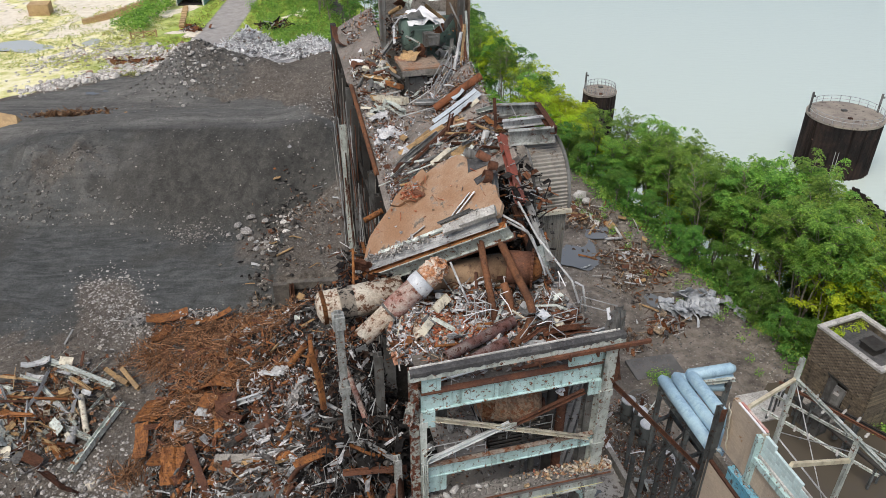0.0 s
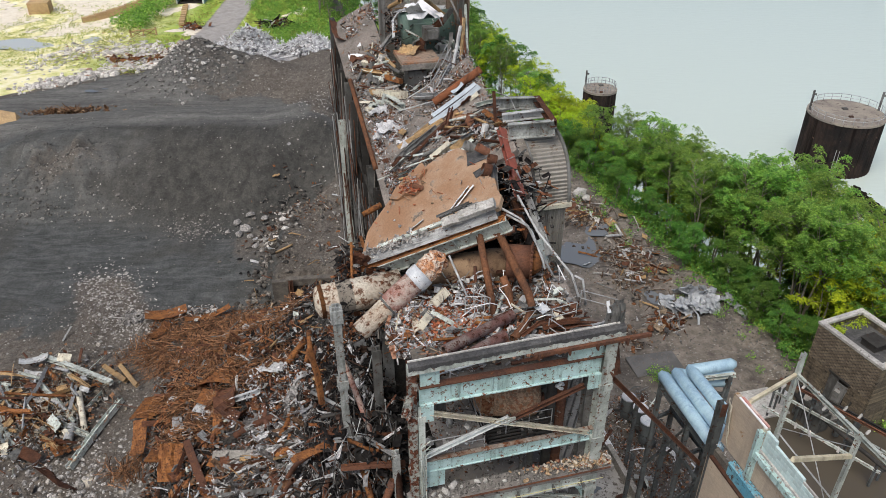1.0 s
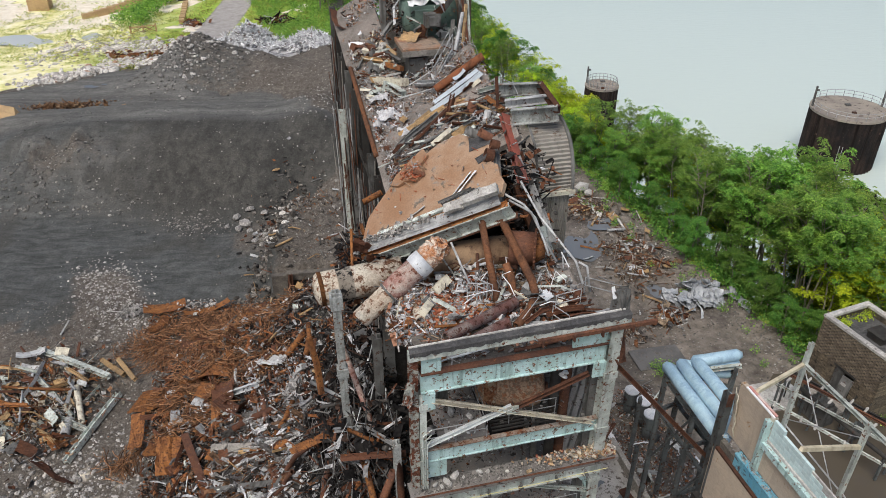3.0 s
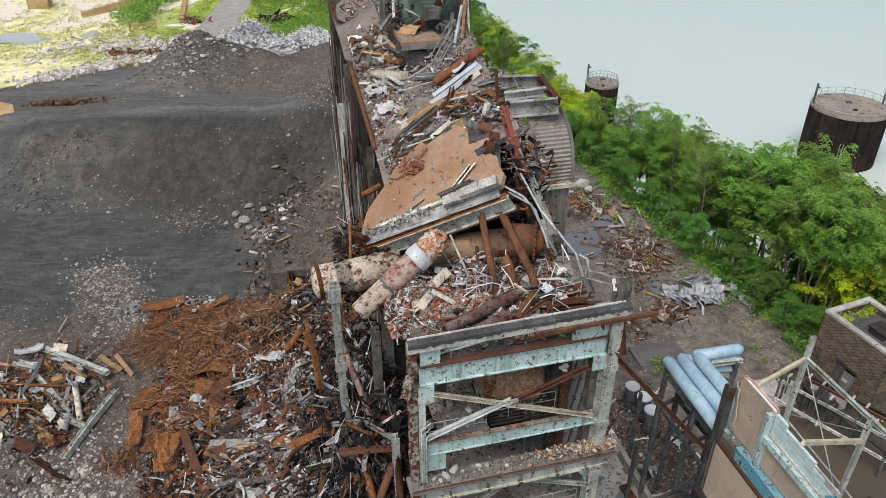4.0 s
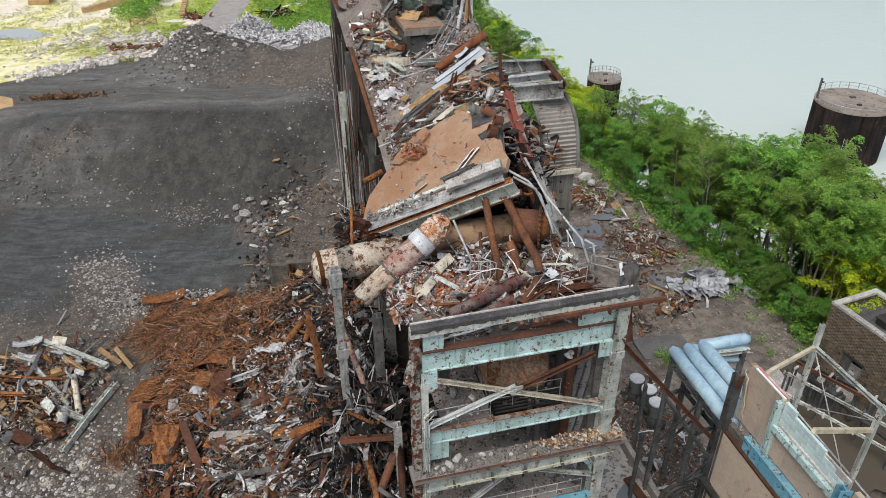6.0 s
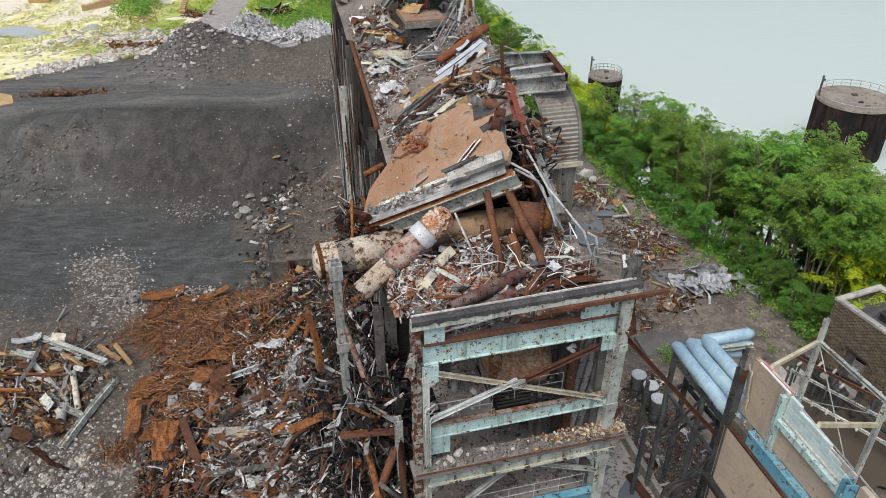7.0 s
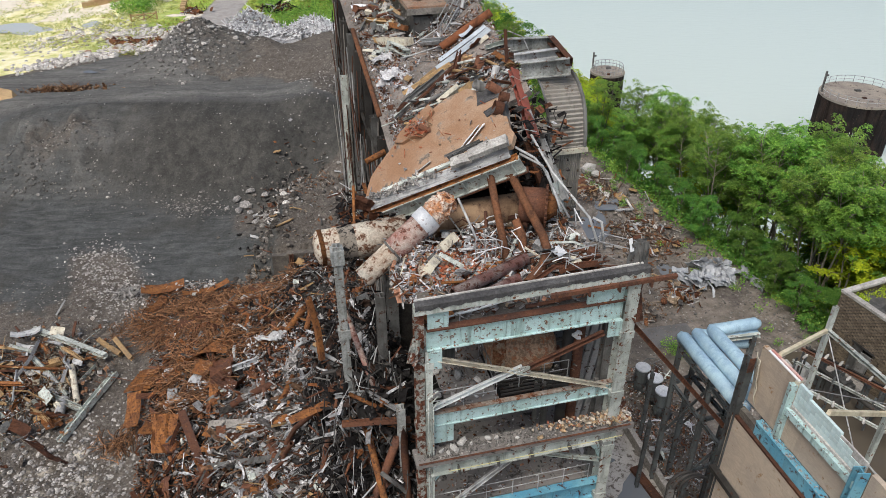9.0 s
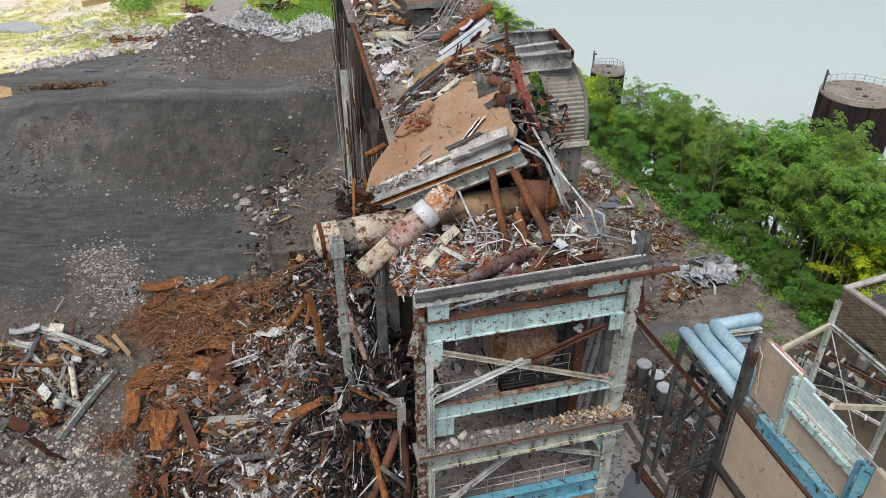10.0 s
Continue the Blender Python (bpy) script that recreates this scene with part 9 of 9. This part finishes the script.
stones("edge_rubble", "pale broken concrete along the torn edge", [(-19.6 + rg.gauss(0, .9), t, rg.triangular(.08, .5, .16)) for t in [rg.uniform(73, 83) for _ in range(170)]], mix_bright, 164)
single("sand_heap", Shape().rock(on_ground(-66.2, 103.4, .2), 3.4, rg, .5), sandstone, "low heap of tan sand on the ash bank", "sand heap")
# broken wall foot by the berm
wallfoot = thing("broken_wall", "broken concrete wall foot at the berm", "wall", on_ground(-14, 60.5))
part("wall", Shape().box((-17.2, 64.2, 1.2), (1.6, .6, 2.8), turned(0, 0, 6)).box((-14.6, 64.4, 2.5), (3.8, .7, .8), turned(0, 0, 6)).box((-11.9, 64.5, 1.4), (1.7, .8, 3.2), turned(0, 0, 6)), earth_concrete, wallfoot)
# Near-black box painted in as the shade of the hollow.
part("dark_recess", Shape().box((-14.6, 64.75, 1.0), (3.8, .3, 2.4), turned(0, 0, 6)), shade_black, wallfoot)
single("slanting_slab", Shape().box((-13.4, 63.2, .7), (3.6, 2.4, .4), turned(14, -10, 8)), earth_concrete, "tilted earth-covered concrete slab by the berm", "slab")
scrap("beam", np.array((-16.0, 63.4, -.4)), np.array((-15.9, 63.6, 3.0)), brown_rust, .4, .4, rg, "berm scrap")
fragments("berm_fragments", "rusted and grey scraps on the berm", "debris", [on_ground(rg.gauss(-13.5, 2), rg.gauss(66, 7), .1) for _ in range(160)], .22, mix_yard, 56)
fragments("berm_fragments", "grey and pale scraps on the berm", "debris", [on_ground(rg.gauss(-20, 2), rg.gauss(79, 5), .1) for _ in range(220)], .34, mix_torn, 57)
fragments("wood_fragments", "rust-brown scraps heaped on the ash", "debris", [on_ground(-58 + t, 108.5 + .12 * t + rg.gauss(0, .7), rg.uniform(0, .9)) for t in [rg.gauss(0, 2.6) for _ in range(520)]], .36, medley("brown_woody_scrap", [(0, (0.26, 0.15, 0.08)), (.3, (0.18, 0.10, 0.06)), (.55, (0.34, 0.23, 0.14)), (.8, (0.11, 0.07, 0.05))]), 58)
fragments("root_tangle", "pale roots and rags at the heap's foot", "debris", [on_ground(rg.gauss(-32.5, .8), rg.gauss(61.6, .6), rg.uniform(0, .5)) for _ in range(90)], .4, mix_pale, 59)

fragments("berm_fragments", "broken brick, concrete and rusted scraps on the berm", "debris", [on_ground(rg.gauss(-16, 2.6), rg.gauss(80, 3), rg.uniform(0, .3)) for _ in range(420)] + [on_ground(rg.uniform(-21, -11), rg.gauss(62.8, 1.0), rg.uniform(0, .5)) for _ in range(420)], .24, mix_yard, 158)
strew(rg, 30, lambda r: on_ground(r.gauss(-16, 3), r.gauss(70, 8), .1), (brown_rust, galvanised, timber, grey_steel), (.8, 2.4), "berm scrap", 10, ("angle", "pipe", "plank", "sheet"), .15)

stones("ash_clods", "dark clods of ash on the bank", [(rg.uniform(-62, -14), rg.uniform(80, 100), rg.triangular(.03, .13, .05)) for _ in range(1200)] + [(rg.gauss(-51, 6), rg.gauss(86, 3.5), rg.triangular(.04, .22, .07)) for _ in range(220)] + [(rg.gauss(-44, 7), rg.gauss(133, 4.5), rg.triangular(.05, .3, .08)) for _ in range(420)], medley("ash_clod_mix", [(0, (0.08, 0.077, 0.072)), (.4, (0.11, 0.106, 0.10)), (.75, (0.15, 0.145, 0.135)), (.93, (0.17, 0.16, 0.15))]), 16)

# ---- river-side yard ----
ry = random.Random(61)
wet_pad = material("wet_pad", (0.14, 0.135, 0.128), (0.10, 0.097, 0.093), (0.22, 0.19, 0.165), 0.5, 0.8, 0.45, vary=0.05)
puddle(14.6, 66.8, 2.2, 3.2, gz(14.6, 66.8) + .12, "still puddle in the yard, mirroring the sky", seed=1, turn=20)
puddle(17.4, 71.2, 1.8, 1.2, gz(17.4, 71.2) + .14, "still puddle in the yard, mirroring the sky", seed=2)
single("concrete_pad", Shape().box(on_ground(18.4, 48.8, .02), (4.4, 2.6, .3), turned(0, 0, 12)), wet_pad, "dark moist concrete pad in the yard", "pad", kind="structure")
puddle(20.8, 58.6, 1.5, 1.0, gz(20.8, 58.6) + .14, "still puddle in the yard, mirroring the sky", seed=5)
fragments("yard_fragments", "rusted and wooden scraps in a low yard pile", "debris", [on_ground(ry.gauss(19.8, 1.7), ry.gauss(64.5, 3.2), ry.uniform(0, .3)) for _ in range(620)], .34, mix_yard, 62)
fragments("yard_fragments", "rusted scraps at the yard's end", "debris", [on_ground(ry.gauss(16.8, 1.4), ry.gauss(75, 1.8), ry.uniform(0, .3)) for _ in range(380)], .36, mix_yard, 63)
fragments("yard_fragments", "small rusted twigs and wire in the yard", "debris", [on_ground(ry.gauss(17.0, 1.0), ry.gauss(52.4, .9), ry.uniform(0, .2)) for _ in range(110)], .3, mix_yard, 64)
fragments("metal_sheet_heap", "heap of rusted sheet and pale scraps in the yard", "debris", [on_ground(ry.gauss(20.7, .8), ry.gauss(54.0, .7), ry.uniform(0, .8)) for _ in range(130)], .5, mix_roof, 65)
silver_sheet = material("silver_sheet", (0.38, 0.40, 0.42), (0.25, 0.265, 0.28), DARK_RUST, 0.36, 1.0, 0.5, 0.15, vary=0.25)
for _ in range(40):
    x, y = ry.gauss(24.2, 1.3), ry.gauss(57.2, 1.0)
    single("roofing_sheet", Shape().plate(on_ground(x, y, ry.uniform(.15, .9)), ry.uniform(.7, 1.3), ry.uniform(1.3, 2.4), turned(ry.gauss(0, 32), ry.gauss(0, 32), ry.uniform(0, 180)), .13, 6, .015, ry.uniform(-.3, .3), ry), silver_sheet, "crumpled grey roofing sheet in a yard heap", "metal sheet", "roofing sheets")
strew(ry, 46, lambda r: on_ground(r.gauss(19.6, 1.8), r.gauss(65, 3.4), .1), (timber, brown_rust, orange_rust, galvanised, white_concrete), (.8, 2.4), "yard scrap", 6, ("plank", "sheet", "angle", "pipe"), .12)
strew(ry, 22, lambda r: on_ground(r.gauss(16.5, 1.4), r.gauss(75, 1.8), .1), (timber, brown_rust, orange_rust, pale_paint), (1.0, 3.0), "yard scrap", 6, ("plank", "sheet", "angle", "pipe"), .12)
single("white_wad", Shape().rock(on_ground(16.6, 79.6, .5), .9, ry).rock(on_ground(17.3, 78.8, .4), .7, ry), white_concrete, "pale rubble lump at the yard's end", "rubble")
# strip between the frame and the hall wall
def strip_spot(r):
    p = B(r.uniform(17.5, 23), r.uniform(-1, 17), 0)
    return on_ground(p[0], p[1], r.uniform(.05, .4))


strip_kerb = Shape().beam(B(17.13, -6, 4.5), B(17.13, 11.6, 4.5), .36, 2.2, "box")
single("retaining_beam", strip_kerb, old_concrete, "dark concrete retaining beam beside the frame", "wall", kind="structure")
fragments("strip_fragments", "bricks, wire and grey scraps beside the hall wall", "debris", [strip_spot(ry) for _ in range(4200)], .13, mix_roof, 66)
strew(ry, 60, strip_spot, (galvanised, pale_paint, brown_rust, grey_steel, white_tarp, black_steel), (.5, 1.8), "yard strip scrap", 8, ("angle", "bar", "pipe", "plank", "channel"), .15)
bars = thing("fallen_ladder", "pale steel ladder fallen on the grit beside the retaining beam", "ladder", B(16.5, 12.4, 4.7))
for o in (0, .55):
    part("side_rail", Shape().beam(B(16.2 + o, 14.6, 4.95), B(15.6 + o, 10.2, 4.95), .08, .06, "box"), pale_paint, bars)
for k in range(6):
    part("rung", Shape().beam(B(16.1 - .1 * k, 13.9 - .66 * k, 5.0), B(16.75 - .1 * k, 13.9 - .66 * k, 5.0), .05, .05, "box"), pale_paint, bars)
for o in (0, .22, .4):
    single("pale_board", Shape().beam(B(17.4 + o, 14.4, 4.9), B(17.2 + o * .6, 9.6, 4.95), .14, .05, "box"), white_tarp, "long pale board lying on the grit", "board", "pale boards")
for u, v in ((17.9, 10.2), (15.6, 6.2)):
    single("leaning_post", Shape().beam(B(u, v, 4.3), B(u + .1, v + .1, 10.6), .22, .24, "I", .03), trestle_steel, "grey steel post beside the silencers", "post", "yard posts")
# rubble on the frame's ledge
rl = random.Random(71)
fragments("floor_grit", "grit and small broken scraps on the frame's floors", "debris", [B(rl.uniform(1.3, 3.6), rl.uniform(.25, 5), 21.12) for _ in range(380)] + [B(rl.uniform(3.7, 8.6), rl.uniform(3.4, 5.8), 21.12) for _ in range(160)] + [B(rl.uniform(.4, 8.6), rl.uniform(.4, 5), 14.57) for _ in range(900)], .1, mix_roof, 172)
fragments("shelf_fragments", "broken pale and rusted scraps on the shelf behind the girder", "debris", [B(rl.uniform(.7, 8.4), rl.uniform(.35, 2.4), 25.6 + rl.uniform(0, .15)) for _ in range(420)], .17, mix_roof, 171)
s = Shape()
for _ in range(270):
    u = 9.8 - abs(rl.gauss(0, 1.8))
    k = rl.uniform(.05, .11)
    k *= rl.choice((.6, .8, 1, 1.3))
    s.box(B(u, rl.uniform(-.6, .18), 18.93 + rl.uniform(0, .28)), (k * 1.9, k, k * .8), any_turn(rl))
single("ledge_bricks", s, medley("buff_bricks", [(0, (0.50, 0.36, 0.22)), (.35, (0.55, 0.48, 0.38)), (.6, (0.42, 0.24, 0.15)), (.8, (0.60, 0.56, 0.50)), (.93, (0.3, 0.12, 0.08))]), "buff bricks and rubble heaped on the ledge", "rubble", kind="stuff")
fragments("ledge_grit", "grit and small stones on the ledge", "rubble", [B(rl.uniform(-.2, 9.6), rl.uniform(-.6, .2), 18.9) for _ in range(1100)], .08, mix_grey, 72)
for u, k in ((.9, .17), (1.5, .22), (1.9, .26), (2.3, .13), (3.1, .18), (3.5, .13), (1.2, .15), (4.4, .12)):
    single("ledge_stone", Shape().rock(B(u, rl.uniform(-.4, .05), 18.86 + k * .5), k, rl), white_concrete, "pale stone lump on the ledge", "rubble", "ledge stones")
fragments("floor_grit", "grit on the upper floor", "rubble", [B(rl.uniform(.4, 8.6), rl.uniform(.4, 5.8), 21.13 if rl.random() < .6 else 14.6) for _ in range(420)], .14, mix_grey, 73)
fragments("ledge_grit", "grit and stones on the blue band ledge", "rubble", [B(rl.uniform(15.98, 16.32), rl.uniform(-9, 0), 18.18 if rl.random() < .6 else 13.5) for _ in range(420)], .07, mix_pale, 74)

# ---- far ground ----
rf = random.Random(81)
s = Shape()
mix_silver = medley("shredded_silver", [(0, (0.82, 0.83, 0.84)), (.35, (0.62, 0.63, 0.64)), (.6, (0.34, 0.34, 0.35)), (.78, (0.90, 0.90, 0.91)), (.95, (0.2, 0.15, 0.12))], 0.4)
for _ in range(3800):
    t = rf.random()
    cx, cy = (-42 + rf.gauss(0, 3), 160 + rf.gauss(0, 3.2)) if t < .55 else (-36 + 14 * (t - .55) / .45 + rf.gauss(0, 1.5), 155 - 9 * (t - .55) / .45 + rf.gauss(0, 1.7))
    h = 4.2 * math.exp(-((cx + 42) / 4.6) ** 2 - ((cy - 160) / 4.6) ** 2) + 2.6 * math.exp(-((cx + 30) / 6) ** 2 - ((cy - 151) / 4) ** 2)
    fragment(s, on_ground(cx, cy, h * rf.uniform(.7, 1.05)), rf, rf.uniform(.35, 1.0))
single("metal_scrap_pile", s, mix_silver, "heap of silvery shredded sheet metal by the lane", "scrap pile", kind="stuff")
core = Shape()
pts = [[on_ground(x, y, 3.8 * math.exp(-((x + 42) / 4.6) ** 2 - ((y - 160) / 4.6) ** 2) + 2.2 * math.exp(-((x + 30) / 6) ** 2 - ((y - 151) / 4) ** 2) - .6) for x in np.linspace(-52, -20, 34)] for y in np.linspace(144, 170, 26)]
single("scrap_pile_core", core.grid(np.array(pts)), mix_white, "grey core of a shredded metal pile", "scrap pile", kind="stuff")
fragments("log_pile", "dark charred poles piled on the grass", "debris", [on_ground(rf.gauss(-41, 2.2), rf.gauss(182, 1.4), rf.uniform(0, 1.2)) for _ in range(120)], 1.1, mix_torn, 83)
fragments("rust_pile", "dark red rusted scraps by the lane", "debris", [on_ground(rf.gauss(-61, 1.2), rf.gauss(181, 1.2), rf.uniform(0, .8)) for _ in range(130)], .6, mix_rust, 84)
fragments("rust_pile", "dark red rusted scraps at the rubble bank", "debris", [on_ground(-62 + rf.uniform(-6, 7), 147.5 + rf.gauss(0, 1.3), rf.uniform(0, .7)) for _ in range(200)], .6, mix_rust, 85)
shed = thing("metal_shed", "small teal metal shed with a dark open front", "shed", on_ground(-68.3, 206))
zs = gz(-68.3, 206)
part("wall", Shape().box((-71.9, 207.5, zs + 1.8), (.3, 6, 3.8)).box((-64.7, 207.5, zs + 1.8), (.3, 6, 3.8)).box((-68.3, 210.4, zs + 1.8), (7, .3, 3.8)), shed_teal, shed)
part("corner_post", Shape().box((-71.9, 204.4, zs + 1.8), (.35, .2, 3.8)).box((-64.8, 204.4, zs + 1.8), (.35, .2, 3.8)), white_tarp, shed)
part("roof", Shape().box((-68.3, 207.4, zs + 3.9), (8.2, 7, .3), turned(6, 0, 0)), galvanised, shed)
part("floor", Shape().box((-68.3, 207.4, zs + .1), (7, 6, .3)), shade_black, shed)
for k in range(9):
    t = k / 8
    single("concrete_block", Shape().box(on_ground(-68.6 + 4.4 * t, 201 - 18 * t, .35), (1.3, 1.5, .8), turned(0, 0, 14 + rf.uniform(-8, 8))), sandstone, "tan concrete barrier block beside the lane", "block", "barrier blocks")
gate = thing("timber_gate", "weathered crossed timber gate in the grass", "gate", on_ground(-70, 173.5))
for x in (-72.8, -70, -67.2):
    part("post", Shape().beam(on_ground(x, 173 + .2 * (x + 70)), on_ground(x, 173 + .2 * (x + 70), 1.9), .28, .28, "box"), timber, gate)
part("rail", Shape().beam(on_ground(-72.8, 172.5, 1.5), on_ground(-67.2, 173.6, 1.5), .16, .2, "box"), timber, gate)
for p, q in (((-72.6, 172.5, .2), (-70.2, 173, 1.4)), ((-72.6, 172.5, 1.4), (-70.2, 173, .2)), ((-69.8, 173, .2), (-67.4, 173.5, 1.4)), ((-69.8, 173, 1.4), (-67.4, 173.5, .2))):
    part("cross_bar", Shape().beam(on_ground(*p), on_ground(*q), .12, .16, "box"), timber, gate)
bankwall = Shape()
for k in range(12):
    t = k / 11
    bankwall.box(on_ground(-92.8 + 14.5 * t, 194.3 + 10 * t, .4 + .5 * t), (1.9, 1.2, 1.6 + 2.0 * t), turned(0, 0, 30 + rf.uniform(-5, 5)))
single("retaining_wall", bankwall, sandstone, "low tan stone retaining wall at the field's edge", "wall", kind="structure")
single("pump_pier", Shape().box(on_ground(-109.5, 205, 1.0), (5.2, 4.5, 4.0), turned(0, 0, 12)).box(on_ground(-109.5, 205, -.6), (6.6, 5.6, 1.2), turned(0, 0, 12)), sandstone, "squat tan concrete pier in the field", "pier")
puddle(-49, 164, 1.1, .8, gz(-49, 164) + .15, "bright puddle on the lane", seed=7)
puddle(-51.8, 162.5, .8, .6, gz(-51.8, 162.5) + .15, "bright puddle on the lane", seed=8)
puddle(-63.8, 128.6, 1.2, .7, gz(-63.8, 128.6) + .12, "bright puddle on the ash road", seed=9)
puddle(-61.6, 129.6, .7, .3, gz(-61.6, 129.6) + .12, "bright puddle on the ash road", seed=10)
puddle(-100, 172, 9, 4.5, gz(-100, 172) + .5, "pale shallow pond at the field's edge", pond_water, seed=11)
puddle(-82, 172, 2.0, 3.2, gz(-82, 172) + .3, "pale shallow pool in the field", pond_water, seed=12)
stones("gravel", "scattered pale stones and broken concrete on the far field", [(-80 + rf.gauss(0, 4.5), 160 + rf.gauss(0, 10), rf.triangular(.12, .7, .2)) for _ in range(420)] + [(-66 + rf.gauss(0, 5), 158 + rf.gauss(0, 3), rf.triangular(.12, .9, .25)) for _ in range(500)], mix_bright, 98)
# tufts of grass and weeds on the far field
g1, g2 = [], []
for _ in range(5200):
    x, y = rf.uniform(-116, -18), rf.uniform(136, 212)
    if bank_distance(x, y) > -3 or abs(x + 54 + .04 * (y - 170)) < 5 or y + .45 * (x + 60) < 137 or wave(x, y, 26, 7) > .35 or (-50 < x < -18 and y < 168):
        continue
    (g1 if rf.random() < .7 else g2).append((x, y, gz(x, y) + .1, rf.uniform(.4, 1.0)))
straw_blade = leaf_material("straw_blade", (0.36, 0.44, 0.10), (0.74, 0.70, 0.34))
undergrowth("grass_tufts", "pale yellow tufts of grass on the far field", [q for q in g1 if q[0] < -64], 16, .3, straw_blade, 91)
undergrowth("grass_tufts", "yellow-green tufts of grass on the far field", [q for q in g1 if q[0] >= -64], 14, .36, grass_blade, 97)
undergrowth("weeds", "green weeds on the far field", [q for q in g2 if q[0] > -84], 16, .32, grass_blade, 92)
weeds = []
for _ in range(700):
    along, out = rf.uniform(60, 150), rf.uniform(-22, -2)
    x, y = bank_point(along, out)
    if x < -17 and y > 158 + .5 * (x + 20):
        weeds.append((x, y, gz(x, y) + .4, rf.uniform(.8, 1.6)))
undergrowth("vines", "bright green vines covering the slope", weeds, 60, .36, leaf_green, 93)
undergrowth("bushes", "dark green bushes by the shed", [(rf.uniform(-80, -72.5), rf.uniform(178, 206), -2.6 + rf.random(), rf.uniform(1, 1.8)) for _ in range(110)], 34, .5, leaf_green, 94)
undergrowth("hut_moss", "green weeds on the hut roof", [(*H(rf.uniform(.5, 4.0), rf.choice((.6, .7, 5.2, 1.0)), 0)[:2], HT - .55, .4) for _ in range(20)], 60, .11, leaf_lime, 95)
undergrowth("yard_weeds", "small green weeds in the yard", [(*bank_point(rf.uniform(-34, 8), rf.uniform(-4, 0)), 4.9, .4) for _ in range(36)] + [(18.3 + rf.uniform(-.7, .7), 46.6 + rf.uniform(-.8, .8), 5.2, .6) for _ in range(14)], 60, .12, leaf_green, 96)

# coarse scrap that knits the heap together
strew(rh, 170, lambda r: heap_spot(r, -14, -4.0, -6, 30, .6), (grey_steel, brown_rust, orange_rust, galvanised, black_steel, pale_paint, brown_rust), (.5, 1.7), "small heap scrap", 25, ("sheet", "sheet", "angle", "pipe", "channel", "plank"), .3)
fragments("dark_fragments", "dark scraps between the heap pieces", "debris", [heap_spot(rh, -14, -3.5, -8, 26, .4) for _ in range(3500)], .26, mix_torn, 141)
stones("rubble", "broken grey rubble on the craggy berm", [(rg.gauss(-18, 2.6), rg.gauss(80, 4), rg.triangular(.06, .45, .1)) for _ in range(420)], mix_earth, 142)

# bricks of the front wall above the doors
brick_rows = random.Random(8)
brick_face = material("brick_face", (0.20, 0.165, 0.12), (0.15, 0.125, 0.098), (0.07, 0.064, 0.057), 0.46, 1.2, 0.95, vary=0.3)
brick_mesh = mesh_of("brick", Shape().box((0, 0, 0), (0.02, 0.407, 0.142), H_TURN), brick_face, np.zeros(3))
for row in range(21):
    for k in range(14):
        b = 0.22 + 0.42 * k - 0.21 * (row % 2)
        if b > 0.2 and b < 5.75:
            o = new("brick", brick_mesh)
            o.parent = front
            o.location = Vector(H(-0.002 - brick_rows.uniform(0, 0.005), b, 7.98 + 0.15 * row)) - Vector(world_of(front))
